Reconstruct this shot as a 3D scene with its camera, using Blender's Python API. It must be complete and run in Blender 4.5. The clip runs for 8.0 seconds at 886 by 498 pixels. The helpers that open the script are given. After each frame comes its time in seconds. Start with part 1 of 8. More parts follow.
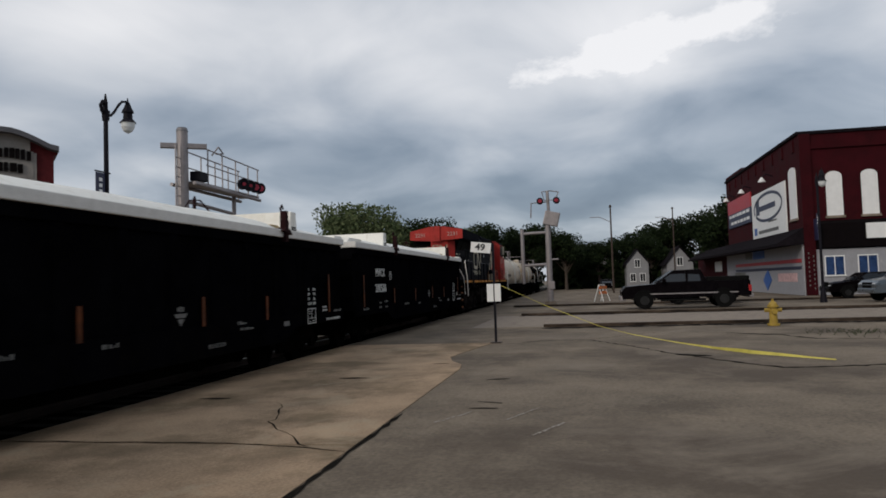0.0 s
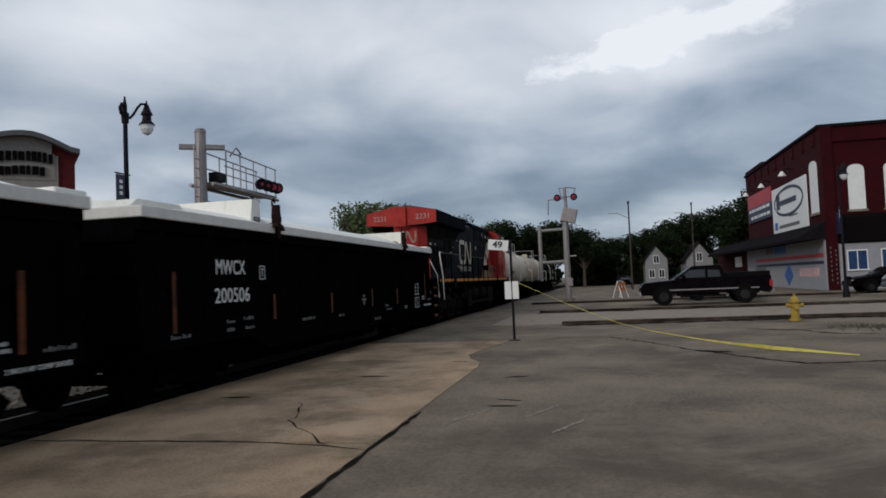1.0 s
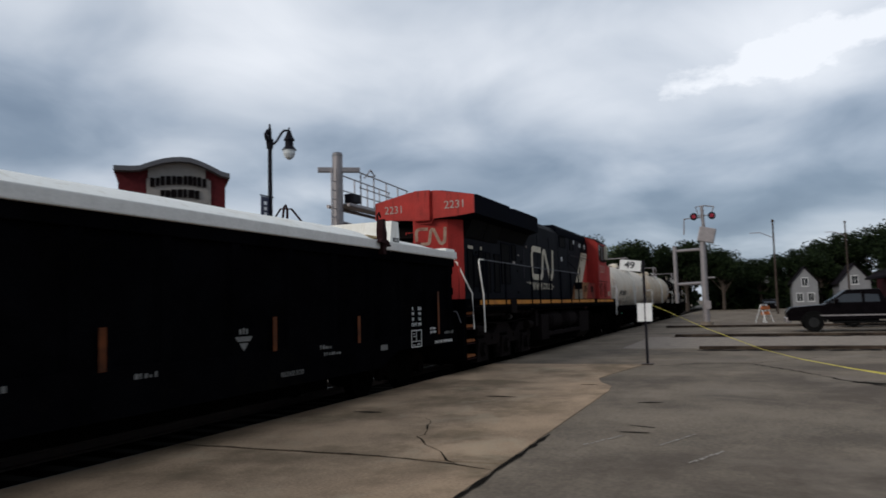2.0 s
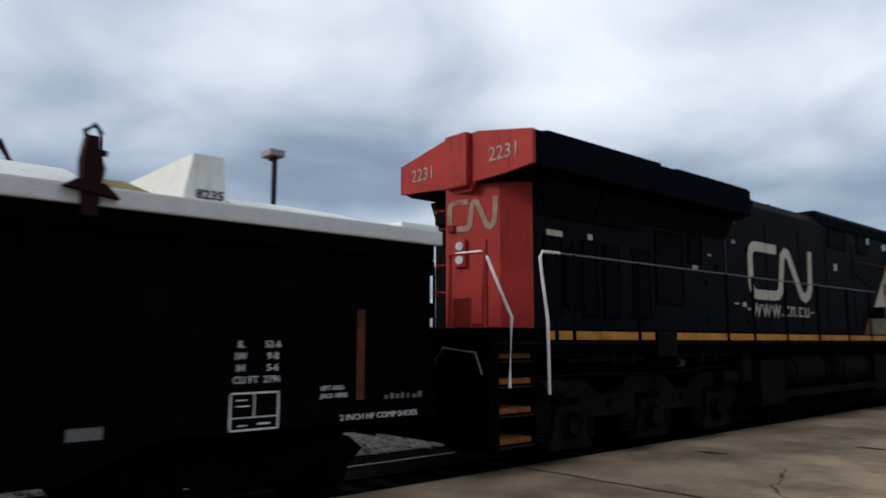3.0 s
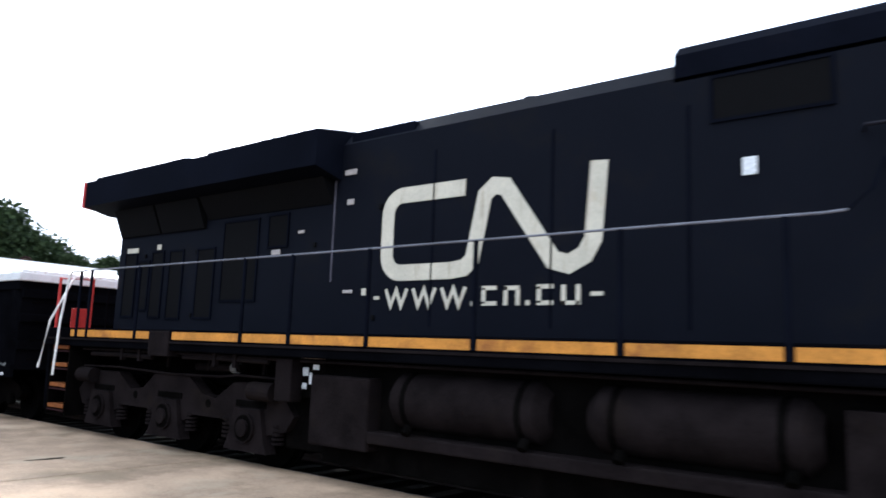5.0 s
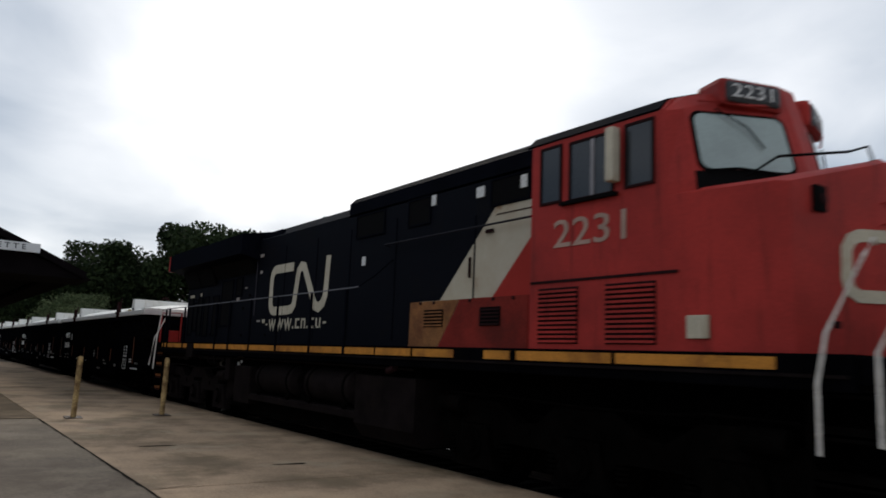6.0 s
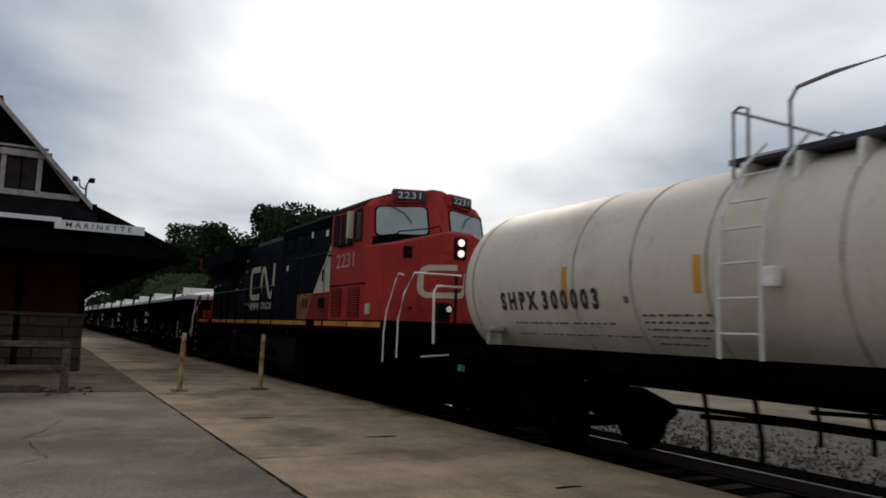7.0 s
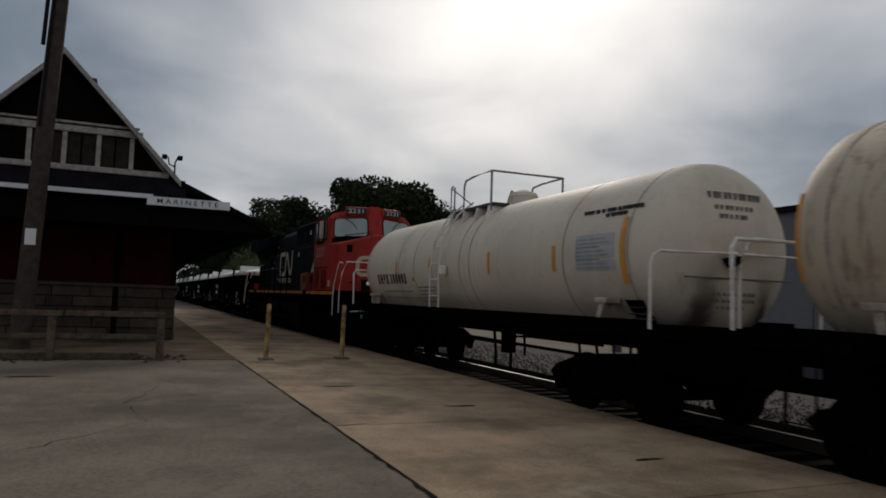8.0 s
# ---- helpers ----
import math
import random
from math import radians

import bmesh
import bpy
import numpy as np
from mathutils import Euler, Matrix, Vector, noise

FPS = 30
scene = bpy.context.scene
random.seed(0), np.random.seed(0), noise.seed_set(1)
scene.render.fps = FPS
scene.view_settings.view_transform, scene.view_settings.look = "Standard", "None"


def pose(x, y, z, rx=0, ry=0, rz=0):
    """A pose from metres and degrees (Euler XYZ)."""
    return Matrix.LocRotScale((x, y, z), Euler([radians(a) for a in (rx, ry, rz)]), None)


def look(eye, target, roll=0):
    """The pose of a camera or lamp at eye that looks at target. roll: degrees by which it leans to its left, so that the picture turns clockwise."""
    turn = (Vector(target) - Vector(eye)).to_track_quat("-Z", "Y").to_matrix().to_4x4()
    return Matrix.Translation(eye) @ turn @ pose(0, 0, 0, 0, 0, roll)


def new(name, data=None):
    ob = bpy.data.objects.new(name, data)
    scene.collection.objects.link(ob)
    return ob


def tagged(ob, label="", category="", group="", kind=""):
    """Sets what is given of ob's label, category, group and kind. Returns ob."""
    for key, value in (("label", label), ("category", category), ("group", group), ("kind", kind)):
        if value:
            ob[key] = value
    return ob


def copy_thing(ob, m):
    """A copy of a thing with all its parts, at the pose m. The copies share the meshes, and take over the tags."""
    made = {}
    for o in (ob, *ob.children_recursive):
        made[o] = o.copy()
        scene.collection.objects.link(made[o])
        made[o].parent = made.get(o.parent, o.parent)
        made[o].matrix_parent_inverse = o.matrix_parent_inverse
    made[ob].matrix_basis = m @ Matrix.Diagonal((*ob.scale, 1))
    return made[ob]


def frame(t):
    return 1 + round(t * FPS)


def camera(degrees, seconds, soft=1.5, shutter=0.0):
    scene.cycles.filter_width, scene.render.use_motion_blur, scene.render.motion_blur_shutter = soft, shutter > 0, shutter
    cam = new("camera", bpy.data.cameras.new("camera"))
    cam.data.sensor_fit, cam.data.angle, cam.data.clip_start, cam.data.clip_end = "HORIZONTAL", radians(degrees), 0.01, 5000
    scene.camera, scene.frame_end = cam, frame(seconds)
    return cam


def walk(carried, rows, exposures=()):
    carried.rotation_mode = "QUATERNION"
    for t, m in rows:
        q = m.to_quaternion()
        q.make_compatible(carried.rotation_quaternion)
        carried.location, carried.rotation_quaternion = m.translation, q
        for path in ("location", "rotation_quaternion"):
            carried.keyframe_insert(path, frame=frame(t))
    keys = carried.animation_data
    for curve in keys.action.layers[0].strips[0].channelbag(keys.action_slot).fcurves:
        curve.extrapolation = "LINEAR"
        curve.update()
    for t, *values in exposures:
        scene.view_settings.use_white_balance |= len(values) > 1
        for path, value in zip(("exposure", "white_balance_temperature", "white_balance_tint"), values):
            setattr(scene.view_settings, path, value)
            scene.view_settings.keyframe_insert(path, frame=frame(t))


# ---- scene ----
# The film-maker stands on the platform and turns on the spot to follow the train. The track runs along x.
cam = camera(62.54, 8.0, soft=1.7, shutter=0.2)
EYE = 1.577
# seconds, heading (degrees from +x towards +y), pitch, roll
TURNS = [
    (0.0, 11.04, 2.73, -1.93),
    (0.5, 10.49, 3.37, -2.01),
    (0.7, 11.02, 3.38, -2.5),
    (1.0, 12.41, 2.62, -2.42),
    (1.2, 13.26, 3.03, -1.94),
    (2.3, 28.43, 5.36, -0.33),
    (2.5, 33.19, 6.15, 0.92),
    (2.8, 41.63, 7.25, 0.8),
    (3.0, 48.26, 7.22, 0.02),
    (3.5, 66.08, 8.59, -1.6),
    (3.7, 72.7, 8.45, -0.8),
    (3.8, 76.7, 8.5, -0.3),
    (4.0, 84.78, 8.65, 0.56),
    (4.2, 95.75, 7.70, 0.58),
    (5.3, 134.84, 7.89, 2.55),
    (5.5, 138.10, 7.59, 2.25),
    (6.0, 144.56, 8.56, 2.33),
    (6.5, 148.11, 7.40, 2.30),
    (7.0, 151.21, 6.40, 2.07),
    (7.5, 154.24, 6.40, 1.37),
    (8.0, 157.16, 3.93, 2.02),
]
# seconds, stops, kelvin, tint
EXPOSURES = [(0.0, 0.05, 6620, 11), (0.3, 0.0, 6350, 10), (1.2, 0.0, 6300, 10), (2.5, 0.24, 6250, 10), (3.0, 0.3, 6200, 10), (3.3, 0.25, 6200, 10), (3.5, 0.6, 6250, 10), (3.7, 1.5, 6150, 11), (3.8, 2.25, 5800, 11), (3.9, 3.05, 5400, 11), (4.0, 3.6, 5250, 11), (4.2, 3.6, 5250, 11), (4.8, 2.7, 5500, 11), (5.3, 1.75, 6000, 10), (5.5, 1.55, 6050, 10), (5.9, 0.45, 6400, 10), (6.3, 0.1, 6550, 10), (7.0, 0.1, 6600, 10), (7.5, -0.45, 6620, 10), (8.0, -0.5, 6680, 11)]
walk(cam, [(t, pose(0, 0, EYE, 90 + pitch, 0, head - 90) @ pose(0, 0, 0, 0, 0, roll)) for t, head, pitch, roll in TURNS], EXPOSURES)
TRACK = 7.4          # the track's middle line, y
RAIL_TOP = -0.05


def train_at(t):
    """Where the locomotive's tail end stands along x at t seconds."""
    slack = 0.075 * math.exp(-((t - 3.0) / 0.22) ** 2) - 0.02 * math.exp(-((t - 3.58) / 0.25) ** 2)
    return 35.597 - 9.5379 * t - 0.01871 * t * t + slack


# ---------- light ----------
SUN_AZ, SUN_EL = 152.0, 27.0      # degrees from +x towards +y, and above the horizon
world = bpy.data.worlds.new("overcast_sky")
scene.world = world
world.use_nodes = True


class Nodes:
    """Short hand for building a node tree."""

    def __init__(self, tree):
        self.tree = tree

    def __call__(self, kind, inputs=None, **settings):
        n = self.tree.nodes.new(kind)
        if "operation" in settings:
            n.operation = settings["operation"]
        if "use_clamp" in settings:
            n.use_clamp = settings["use_clamp"]
        if "data_type" in settings:
            n.data_type, n.blend_type = settings["data_type"], settings["blend_type"]
        if "sky_type" in settings:
            n.sky_type, n.sun_disc = settings["sky_type"], settings["sun_disc"]
            n.sun_elevation, n.sun_rotation = settings["sun_elevation"], settings["sun_rotation"]
        for k, v in (inputs or {}).items():
            if isinstance(v, bpy.types.NodeSocket):
                self.tree.links.new(v, n.inputs[k])
            else:
                n.inputs[k].default_value = v
        return n

    def math(self, op, a, b=0.0, clamp=False):
        return self("ShaderNodeMath", {0: a, 1: b}, operation=op, use_clamp=clamp).outputs[0]

    def ramp(self, fac, stops):
        n = self("ShaderNodeValToRGB", {0: fac})
        e = n.color_ramp.elements
        e[0].position, e[0].color = stops[0][0], (*stops[0][1], 1)
        e[1].position, e[1].color = stops[-1][0], (*stops[-1][1], 1)
        for p, c in stops[1:-1]:
            x = e.new(p)
            x.color = (*c, 1)
        return n.outputs[0]

    def mix(self, fac, a, b, blend="MIX"):
        n = self("ShaderNodeMix", data_type="RGBA", blend_type=blend)
        for i, v in ((0, fac), (6, a), (7, b)):
            if isinstance(v, bpy.types.NodeSocket):
                self.tree.links.new(v, n.inputs[i])
            else:
                n.inputs[i].default_value = v if i == 0 or len(v) == 4 else (*v, 1)
        return n.outputs[2]


def build_sky():
    tree = world.node_tree
    tree.nodes.clear()
    N = Nodes(tree)
    ray = N("ShaderNodeTexCoord").outputs["Generated"]
    ray = N("ShaderNodeVectorMath", {0: ray}, operation="NORMALIZE").outputs[0]
    xyz = N("ShaderNodeSeparateXYZ", {0: ray})
    up = N.math("MAXIMUM", xyz.outputs[2], 0.0)
    # a flat layer of cloud seen in perspective
    flat = N.math("ADD", up, 0.26)
    layer = N("ShaderNodeCombineXYZ", {0: N.math("DIVIDE", xyz.outputs[0], flat), 1: N.math("DIVIDE", xyz.outputs[1], flat), 2: 0.0}).outputs[0]
    big = N("ShaderNodeTexNoise", {"Vector": layer, "Scale": 0.9, "Detail": 2.0, "Roughness": 0.45, "Distortion": 0.3}).outputs[0]
    mid = N("ShaderNodeTexNoise", {"Vector": layer, "Scale": 2.3, "Detail": 7.0, "Roughness": 0.47, "Distortion": 0.35}).outputs[0]
    body = N.math("ADD", N.math("MULTIPLY", big, 0.62), N.math("MULTIPLY", mid, 0.38))
    # thinner cloud high up, a thick grey-blue deck low down, haze at the very horizon
    lift = N("ShaderNodeMapRange", {0: up, 1: 0.05, 2: 0.30, 3: -0.03, 4: 0.115}).outputs[0]
    haze = N("ShaderNodeMapRange", {0: up, 1: 0.0, 2: 0.11, 3: 0.05, 4: 0.0}).outputs[0]
    body = N.math("ADD", N.math("ADD", body, lift), haze)
    sun = (math.cos(radians(SUN_EL)) * math.cos(radians(SUN_AZ)), math.cos(radians(SUN_EL)) * math.sin(radians(SUN_AZ)), math.sin(radians(SUN_EL)))
    near = N("ShaderNodeVectorMath", {0: ray, 1: sun}, operation="DOT_PRODUCT").outputs["Value"]
    near = N.math("MAXIMUM", near, 0.0)
    wide = N.math("POWER", near, 6.0)
    tight = N.math("POWER", near, 40.0)
    body = N.math("ADD", body, N.math("MULTIPLY", wide, 0.05))
    # a long bright break in the cloud over the street
    az, el = radians(-5.6), radians(17.3)
    side_way = (-math.sin(az), math.cos(az), 0.0)
    rise_way = (-math.sin(el) * math.cos(az), -math.sin(el) * math.sin(az), math.cos(el))
    across = N("ShaderNodeVectorMath", {0: ray, 1: side_way}, operation="DOT_PRODUCT").outputs["Value"]
    above = N("ShaderNodeVectorMath", {0: ray, 1: rise_way}, operation="DOT_PRODUCT").outputs["Value"]
    above = N.math("ADD", above, N.math("MULTIPLY", across, 0.12))
    edge = N("ShaderNodeTexNoise", {"Vector": layer, "Scale": 5.0, "Detail": 6.0, "Roughness": 0.6}).outputs[0]
    far_off = N.math("SQRT", N.math("ADD", N.math("POWER", N.math("DIVIDE", across, 0.18), 2.0), N.math("POWER", N.math("DIVIDE", above, 0.031), 2.0)))
    far_off = N.math("ADD", far_off, N.math("MULTIPLY", N.math("SUBTRACT", edge, 0.5), 2.4))
    front = N("ShaderNodeMapRange", {0: xyz.outputs[0], 1: 0.2, 2: 0.6, 3: 0.0, 4: 1.0}).outputs[0]
    gap = N("ShaderNodeMapRange", {0: far_off, 1: 0.4, 2: 0.95, 3: 0.20, 4: 0.0}).outputs[0]
    body = N.math("ADD", body, N.math("MULTIPLY", gap, front))
    # thinner cloud to the north-east, thicker to the north and low in the east
    for a_, e_, power, gain in ((44, 22, 12.0, 0.065), (84, 16, 14.0, -0.045), (-16, 26, 16.0, -0.07)):
        way = (math.cos(radians(e_)) * math.cos(radians(a_)), math.cos(radians(e_)) * math.sin(radians(a_)), math.sin(radians(e_)))
        spread_ = N.math("MAXIMUM", N("ShaderNodeVectorMath", {0: ray, 1: way}, operation="DOT_PRODUCT").outputs["Value"], 0.0)
        body = N.math("ADD", body, N.math("MULTIPLY", N.math("POWER", spread_, power), gain))
    # a thicker bank of cloud over the station
    bank = N("ShaderNodeMapRange", {0: xyz.outputs[1], 1: 0.38, 2: -0.15, 3: 0.0, 4: 0.10}).outputs[0]
    west = N("ShaderNodeMapRange", {0: xyz.outputs[0], 1: -0.3, 2: -0.8, 3: 0.0, 4: 1.0}).outputs[0]
    body = N.math("SUBTRACT", body, N.math("MULTIPLY", bank, west))
    cloud = N.ramp(body, [(0.36, (0.14, 0.185, 0.255)), (0.45, (0.22, 0.275, 0.35)), (0.53, (0.36, 0.415, 0.49)), (0.62, (0.56, 0.60, 0.655)), (0.78, (0.90, 0.91, 0.93))])
    glow = N.math("ADD", N.math("MULTIPLY", wide, 0.085), N.math("MULTIPLY", tight, N.math("MULTIPLY", N.math("ADD", body, -0.2), 1.4)))
    cloud = N.mix(1.0, cloud, N("ShaderNodeCombineXYZ", {0: glow, 1: N.math("MULTIPLY", glow, 0.96), 2: N.math("MULTIPLY", glow, 0.89)}).outputs[0], "ADD")
    sky = N("ShaderNodeTexSky", sky_type="NISHITA", sun_disc=False, sun_elevation=radians(SUN_EL), sun_rotation=radians(90 - SUN_AZ))
    blue = N.mix(1.0, sky.outputs[0], (0.1, 0.1, 0.1), "MULTIPLY")
    both = N.mix(0.9, blue, cloud)
    back = N("ShaderNodeBackground", {"Color": both, "Strength": 1.0})
    out = N("ShaderNodeOutputWorld", {"Surface": back.outputs[0]})


build_sky()
lamp = bpy.data.lights.new("sun", "SUN")
lamp.energy, lamp.angle, lamp.color = 1.1, radians(14), (1.0, 0.92, 0.80)
sun_ob = new("sun", lamp)
sun_ob.matrix_basis = look((60 * math.cos(radians(SUN_AZ)), 60 * math.sin(radians(SUN_AZ)), 60 * math.tan(radians(SUN_EL))), (0, 0, 0))

# ---------- materials ----------
def mat(name, colour, rough=0.6, metal=0.0, vary=0.25, scale=3.0, grain=40.0, bump=0.15, dirt=None, dirt_at=0.55, vary_object=0.0, coat=0.0, glow=0.0, gloss=0.5, streak=None, streak_at=0.56, soot=None, pale=None, pale_at=0.56):
    """A surface with stains and grain; dirt: a second colour that comes through in patches."""
    m = bpy.data.materials.new(name)
    m.use_nodes = True
    tree = m.node_tree
    tree.nodes.clear()
    N = Nodes(tree)
    where = N("ShaderNodeTexCoord").outputs["Object"]
    coarse = N("ShaderNodeTexNoise", {"Vector": where, "Scale": scale, "Detail": 5.0, "Roughness": 0.6}).outputs[0]
    fine = N("ShaderNodeTexNoise", {"Vector": where, "Scale": grain, "Detail": 3.0, "Roughness": 0.6}).outputs[0]
    lo = tuple(c * (1 - vary) for c in colour)
    hi = tuple(min(1, c * (1 + vary)) for c in colour)
    c = N.ramp(N.math("ADD", N.math("MULTIPLY", coarse, 0.6), N.math("MULTIPLY", fine, 0.4)), [(0.38, lo), (0.5, colour), (0.62, hi)])
    if dirt:
        patch = N("ShaderNodeTexNoise", {"Vector": where, "Scale": scale * 0.45, "Detail": 8.0, "Roughness": 0.68}).outputs[0]
        k = N("ShaderNodeMapRange", {0: patch, 1: dirt_at, 2: dirt_at + 0.14, 3: 0.0, 4: 1.0}).outputs[0]
        c = N.mix(N.math("MULTIPLY", k, 0.85), c, dirt)
    if pale:
        patch = N("ShaderNodeTexNoise", {"Vector": where, "Scale": scale * 0.8, "Detail": 9.0, "Roughness": 0.72, "Distortion": 0.6}).outputs[0]
        k = N("ShaderNodeMapRange", {0: patch, 1: pale_at, 2: pale_at + 0.16, 3: 0.0, 4: 0.8}).outputs[0]
        c = N.mix(k, c, pale)
    if streak:
        runs = N("ShaderNodeMapping", {"Vector": where, "Scale": (5.0, 5.0, 0.45)}).outputs[0]
        lines = N("ShaderNodeTexNoise", {"Vector": runs, "Scale": 1.6, "Detail": 6.0, "Roughness": 0.7}).outputs[0]
        k = N("ShaderNodeMapRange", {0: lines, 1: streak_at, 2: streak_at + 0.16, 3: 0.0, 4: 0.8}).outputs[0]
        c = N.mix(k, c, streak)
    if soot:
        # grime that has run down the tank's head, where it was splashed
        xyz = N("ShaderNodeSeparateXYZ", {0: where})
        wob = N("ShaderNodeTexNoise", {"Vector": where, "Scale": 2.5, "Detail": 5.0, "Roughness": 0.6}).outputs[0]
        y_ = N.math("ADD", xyz.outputs[1], N.math("MULTIPLY", N.math("SUBTRACT", wob, 0.5), 0.45))
        total = None
        for y0, w, z1 in ((-0.50, 0.17, 2.30), (0.55, 0.15, 2.15)):
            d_ = N.math("DIVIDE", N.math("SUBTRACT", y_, y0), w)
            bell = N.math("DIVIDE", 1.0, N.math("ADD", 1.0, N.math("POWER", N.math("ABSOLUTE", d_), 3.0)))
            fall = N("ShaderNodeMapRange", {0: xyz.outputs[2], 1: z1, 2: 1.6, 3: 0.0, 4: 1.0}).outputs[0]
            k_ = N.math("MULTIPLY", bell, fall)
            total = k_ if total is None else N.math("ADD", total, k_, clamp=True)
        at_head = N("ShaderNodeMapRange", {0: xyz.outputs[0], 1: 12.5, 2: 12.8, 3: 0.0, 4: 1.0}).outputs[0]
        c = N.mix(N.math("MULTIPLY", N.math("MULTIPLY", total, at_head), 0.92), c, soot)
    if vary_object:
        r = N("ShaderNodeObjectInfo").outputs["Random"]
        k = N.math("ADD", N.math("MULTIPLY", r, 2 * vary_object), 1 - vary_object)
        c = N.mix(1.0, c, N("ShaderNodeCombineXYZ", {0: k, 1: k, 2: k}).outputs[0], "MULTIPLY")
    rr = N.math("ADD", N.math("MULTIPLY", coarse, 0.3), rough - 0.15, clamp=True)
    b = N("ShaderNodeBump", {"Strength": bump, "Distance": 0.02, "Height": fine}).outputs[0]
    s = {"Base Color": c, "Roughness": rr, "Metallic": metal, "Normal": b, "Coat Weight": coat, "Specular IOR Level": gloss}
    if glow:
        s["Emission Color"] = (*colour, 1)
        s["Emission Strength"] = glow
    p = N("ShaderNodeBsdfPrincipled", s)
    N("ShaderNodeOutputMaterial", {0: p.outputs[0]})
    return m


M_ASPHALT = mat("worn_asphalt", (0.170, 0.137, 0.103), 0.9, vary=0.36, scale=0.5, grain=22, bump=0.7, dirt=(0.088, 0.068, 0.052), dirt_at=0.47, gloss=0.15, pale=(0.220, 0.180, 0.140), pale_at=0.53)
M_CONCRETE = mat("platform_concrete", (0.33, 0.233, 0.152), 0.9, vary=0.30, scale=1.1, grain=30, bump=0.4, dirt=(0.150, 0.108, 0.066), dirt_at=0.47, vary_object=0.06, gloss=0.2, pale=(0.36, 0.29, 0.20), pale_at=0.54)
M_KERB = mat("kerb_concrete", (0.215, 0.172, 0.132), 0.85, dirt=(0.10, 0.07, 0.05))
M_CRACK = mat("crack_fill_and_gutter_shade", (0.012, 0.010, 0.008), 0.95, vary=0.5, gloss=0.03)
M_APRON = mat("dirty_station_apron", (0.135, 0.098, 0.062), 0.95, vary=0.35, scale=0.9, grain=25, bump=0.5, dirt=(0.06, 0.042, 0.027), dirt_at=0.47, gloss=0.1)
# Kerb colour is darkened to carry the gutter's shade.
M_KERBDARK = mat("stained_kerb_with_gutter_shade", (0.055, 0.040, 0.030), 0.95, vary=0.6, scale=1.5, dirt=(0.016, 0.012, 0.010), dirt_at=0.46, gloss=0.05)
M_TROUGH = mat("tan_stained_fibreglass", (0.45, 0.34, 0.18), 0.7, vary=0.2, scale=3, dirt=(0.30, 0.22, 0.12), dirt_at=0.52, gloss=0.2)
M_BALLAST = mat("ballast", (0.10, 0.09, 0.078), 0.95, vary=0.5, scale=6, grain=22, bump=0.9, dirt=(0.065, 0.058, 0.05), dirt_at=0.55, gloss=0.1)
M_STONE = mat("ballast_stone", (0.16, 0.145, 0.13), 0.95, vary=0.6, scale=7, grain=40, gloss=0.1)
M_RAIL = mat("rail_steel", (0.05, 0.032, 0.024), 0.7, 0.2, dirt=(0.08, 0.04, 0.02))
M_RAILTOP = mat("polished_rail_head", (0.10, 0.095, 0.09), 0.45, 0.9, vary=0.1)
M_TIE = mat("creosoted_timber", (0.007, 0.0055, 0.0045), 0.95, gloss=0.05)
M_BLACK = mat("black_car_paint", (0.0022, 0.0022, 0.0028), 0.9, vary=0.4, scale=1.5, dirt=(0.0045, 0.004, 0.0036), dirt_at=0.57, bump=0.08, gloss=0.0)
M_TRACKBED = mat("oily_trackbed_in_shade", (0.005, 0.0045, 0.004), 0.95, vary=0.5, scale=5, bump=0.6, gloss=0.0)
# Near-black base: shade below the deck is put into this colour.
M_UNDER = mat("underframe_grime_and_shade", (0.0024, 0.0021, 0.0019), 0.9, vary=0.4, dirt=(0.005, 0.004, 0.0035), gloss=0.0)
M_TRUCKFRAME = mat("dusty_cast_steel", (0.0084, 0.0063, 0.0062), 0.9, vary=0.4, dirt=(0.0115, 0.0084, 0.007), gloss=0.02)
M_LOCOBLACK = mat("blue_black_hood_paint", (0.0034, 0.0040, 0.0069), 0.7, vary=0.3, scale=1.2, dirt=(0.007, 0.007, 0.010), dirt_at=0.56, bump=0.06, gloss=0.008)
M_GRIMYRED = mat("grimy_red_paint", (0.19, 0.022, 0.016), 0.7, vary=0.25, scale=2.0, dirt=(0.09, 0.016, 0.012), dirt_at=0.5, gloss=0.08)
M_LOCORED = mat("faded_red_paint", (0.345, 0.030, 0.024), 0.55, vary=0.2, scale=1.4, dirt=(0.23, 0.022, 0.018), dirt_at=0.5, bump=0.05, gloss=0.15, streak=(0.13, 0.016, 0.013), streak_at=0.55)
M_GRILLE = mat("soot_black_grille", (0.003, 0.0028, 0.003), 0.8, gloss=0.05)
M_REFLECTOR = mat("grimy_orange_reflector", (0.095, 0.028, 0.009), 0.6, vary=0.35, scale=4, dirt=(0.03, 0.012, 0.006), dirt_at=0.48, gloss=0.1)
M_DULLORANGE = mat("dulled_orange_reflector", (0.20, 0.065, 0.018), 0.6, vary=0.3, scale=4, dirt=(0.05, 0.02, 0.01), dirt_at=0.5, gloss=0.1)
M_RUSTSLAT = mat("rusty_tan_slat", (0.20, 0.085, 0.032), 0.7, vary=0.3, gloss=0.15)
M_CREAM = mat("cream_paint", (0.50, 0.45, 0.345), 0.6, vary=0.12, dirt=(0.40, 0.31, 0.2), dirt_at=0.58, streak=(0.25, 0.18, 0.11), streak_at=0.56, gloss=0.25)
M_DULLCREAM = mat("dulled_cream_number_paint", (0.36, 0.24, 0.19), 0.6, vary=0.2, gloss=0.2)
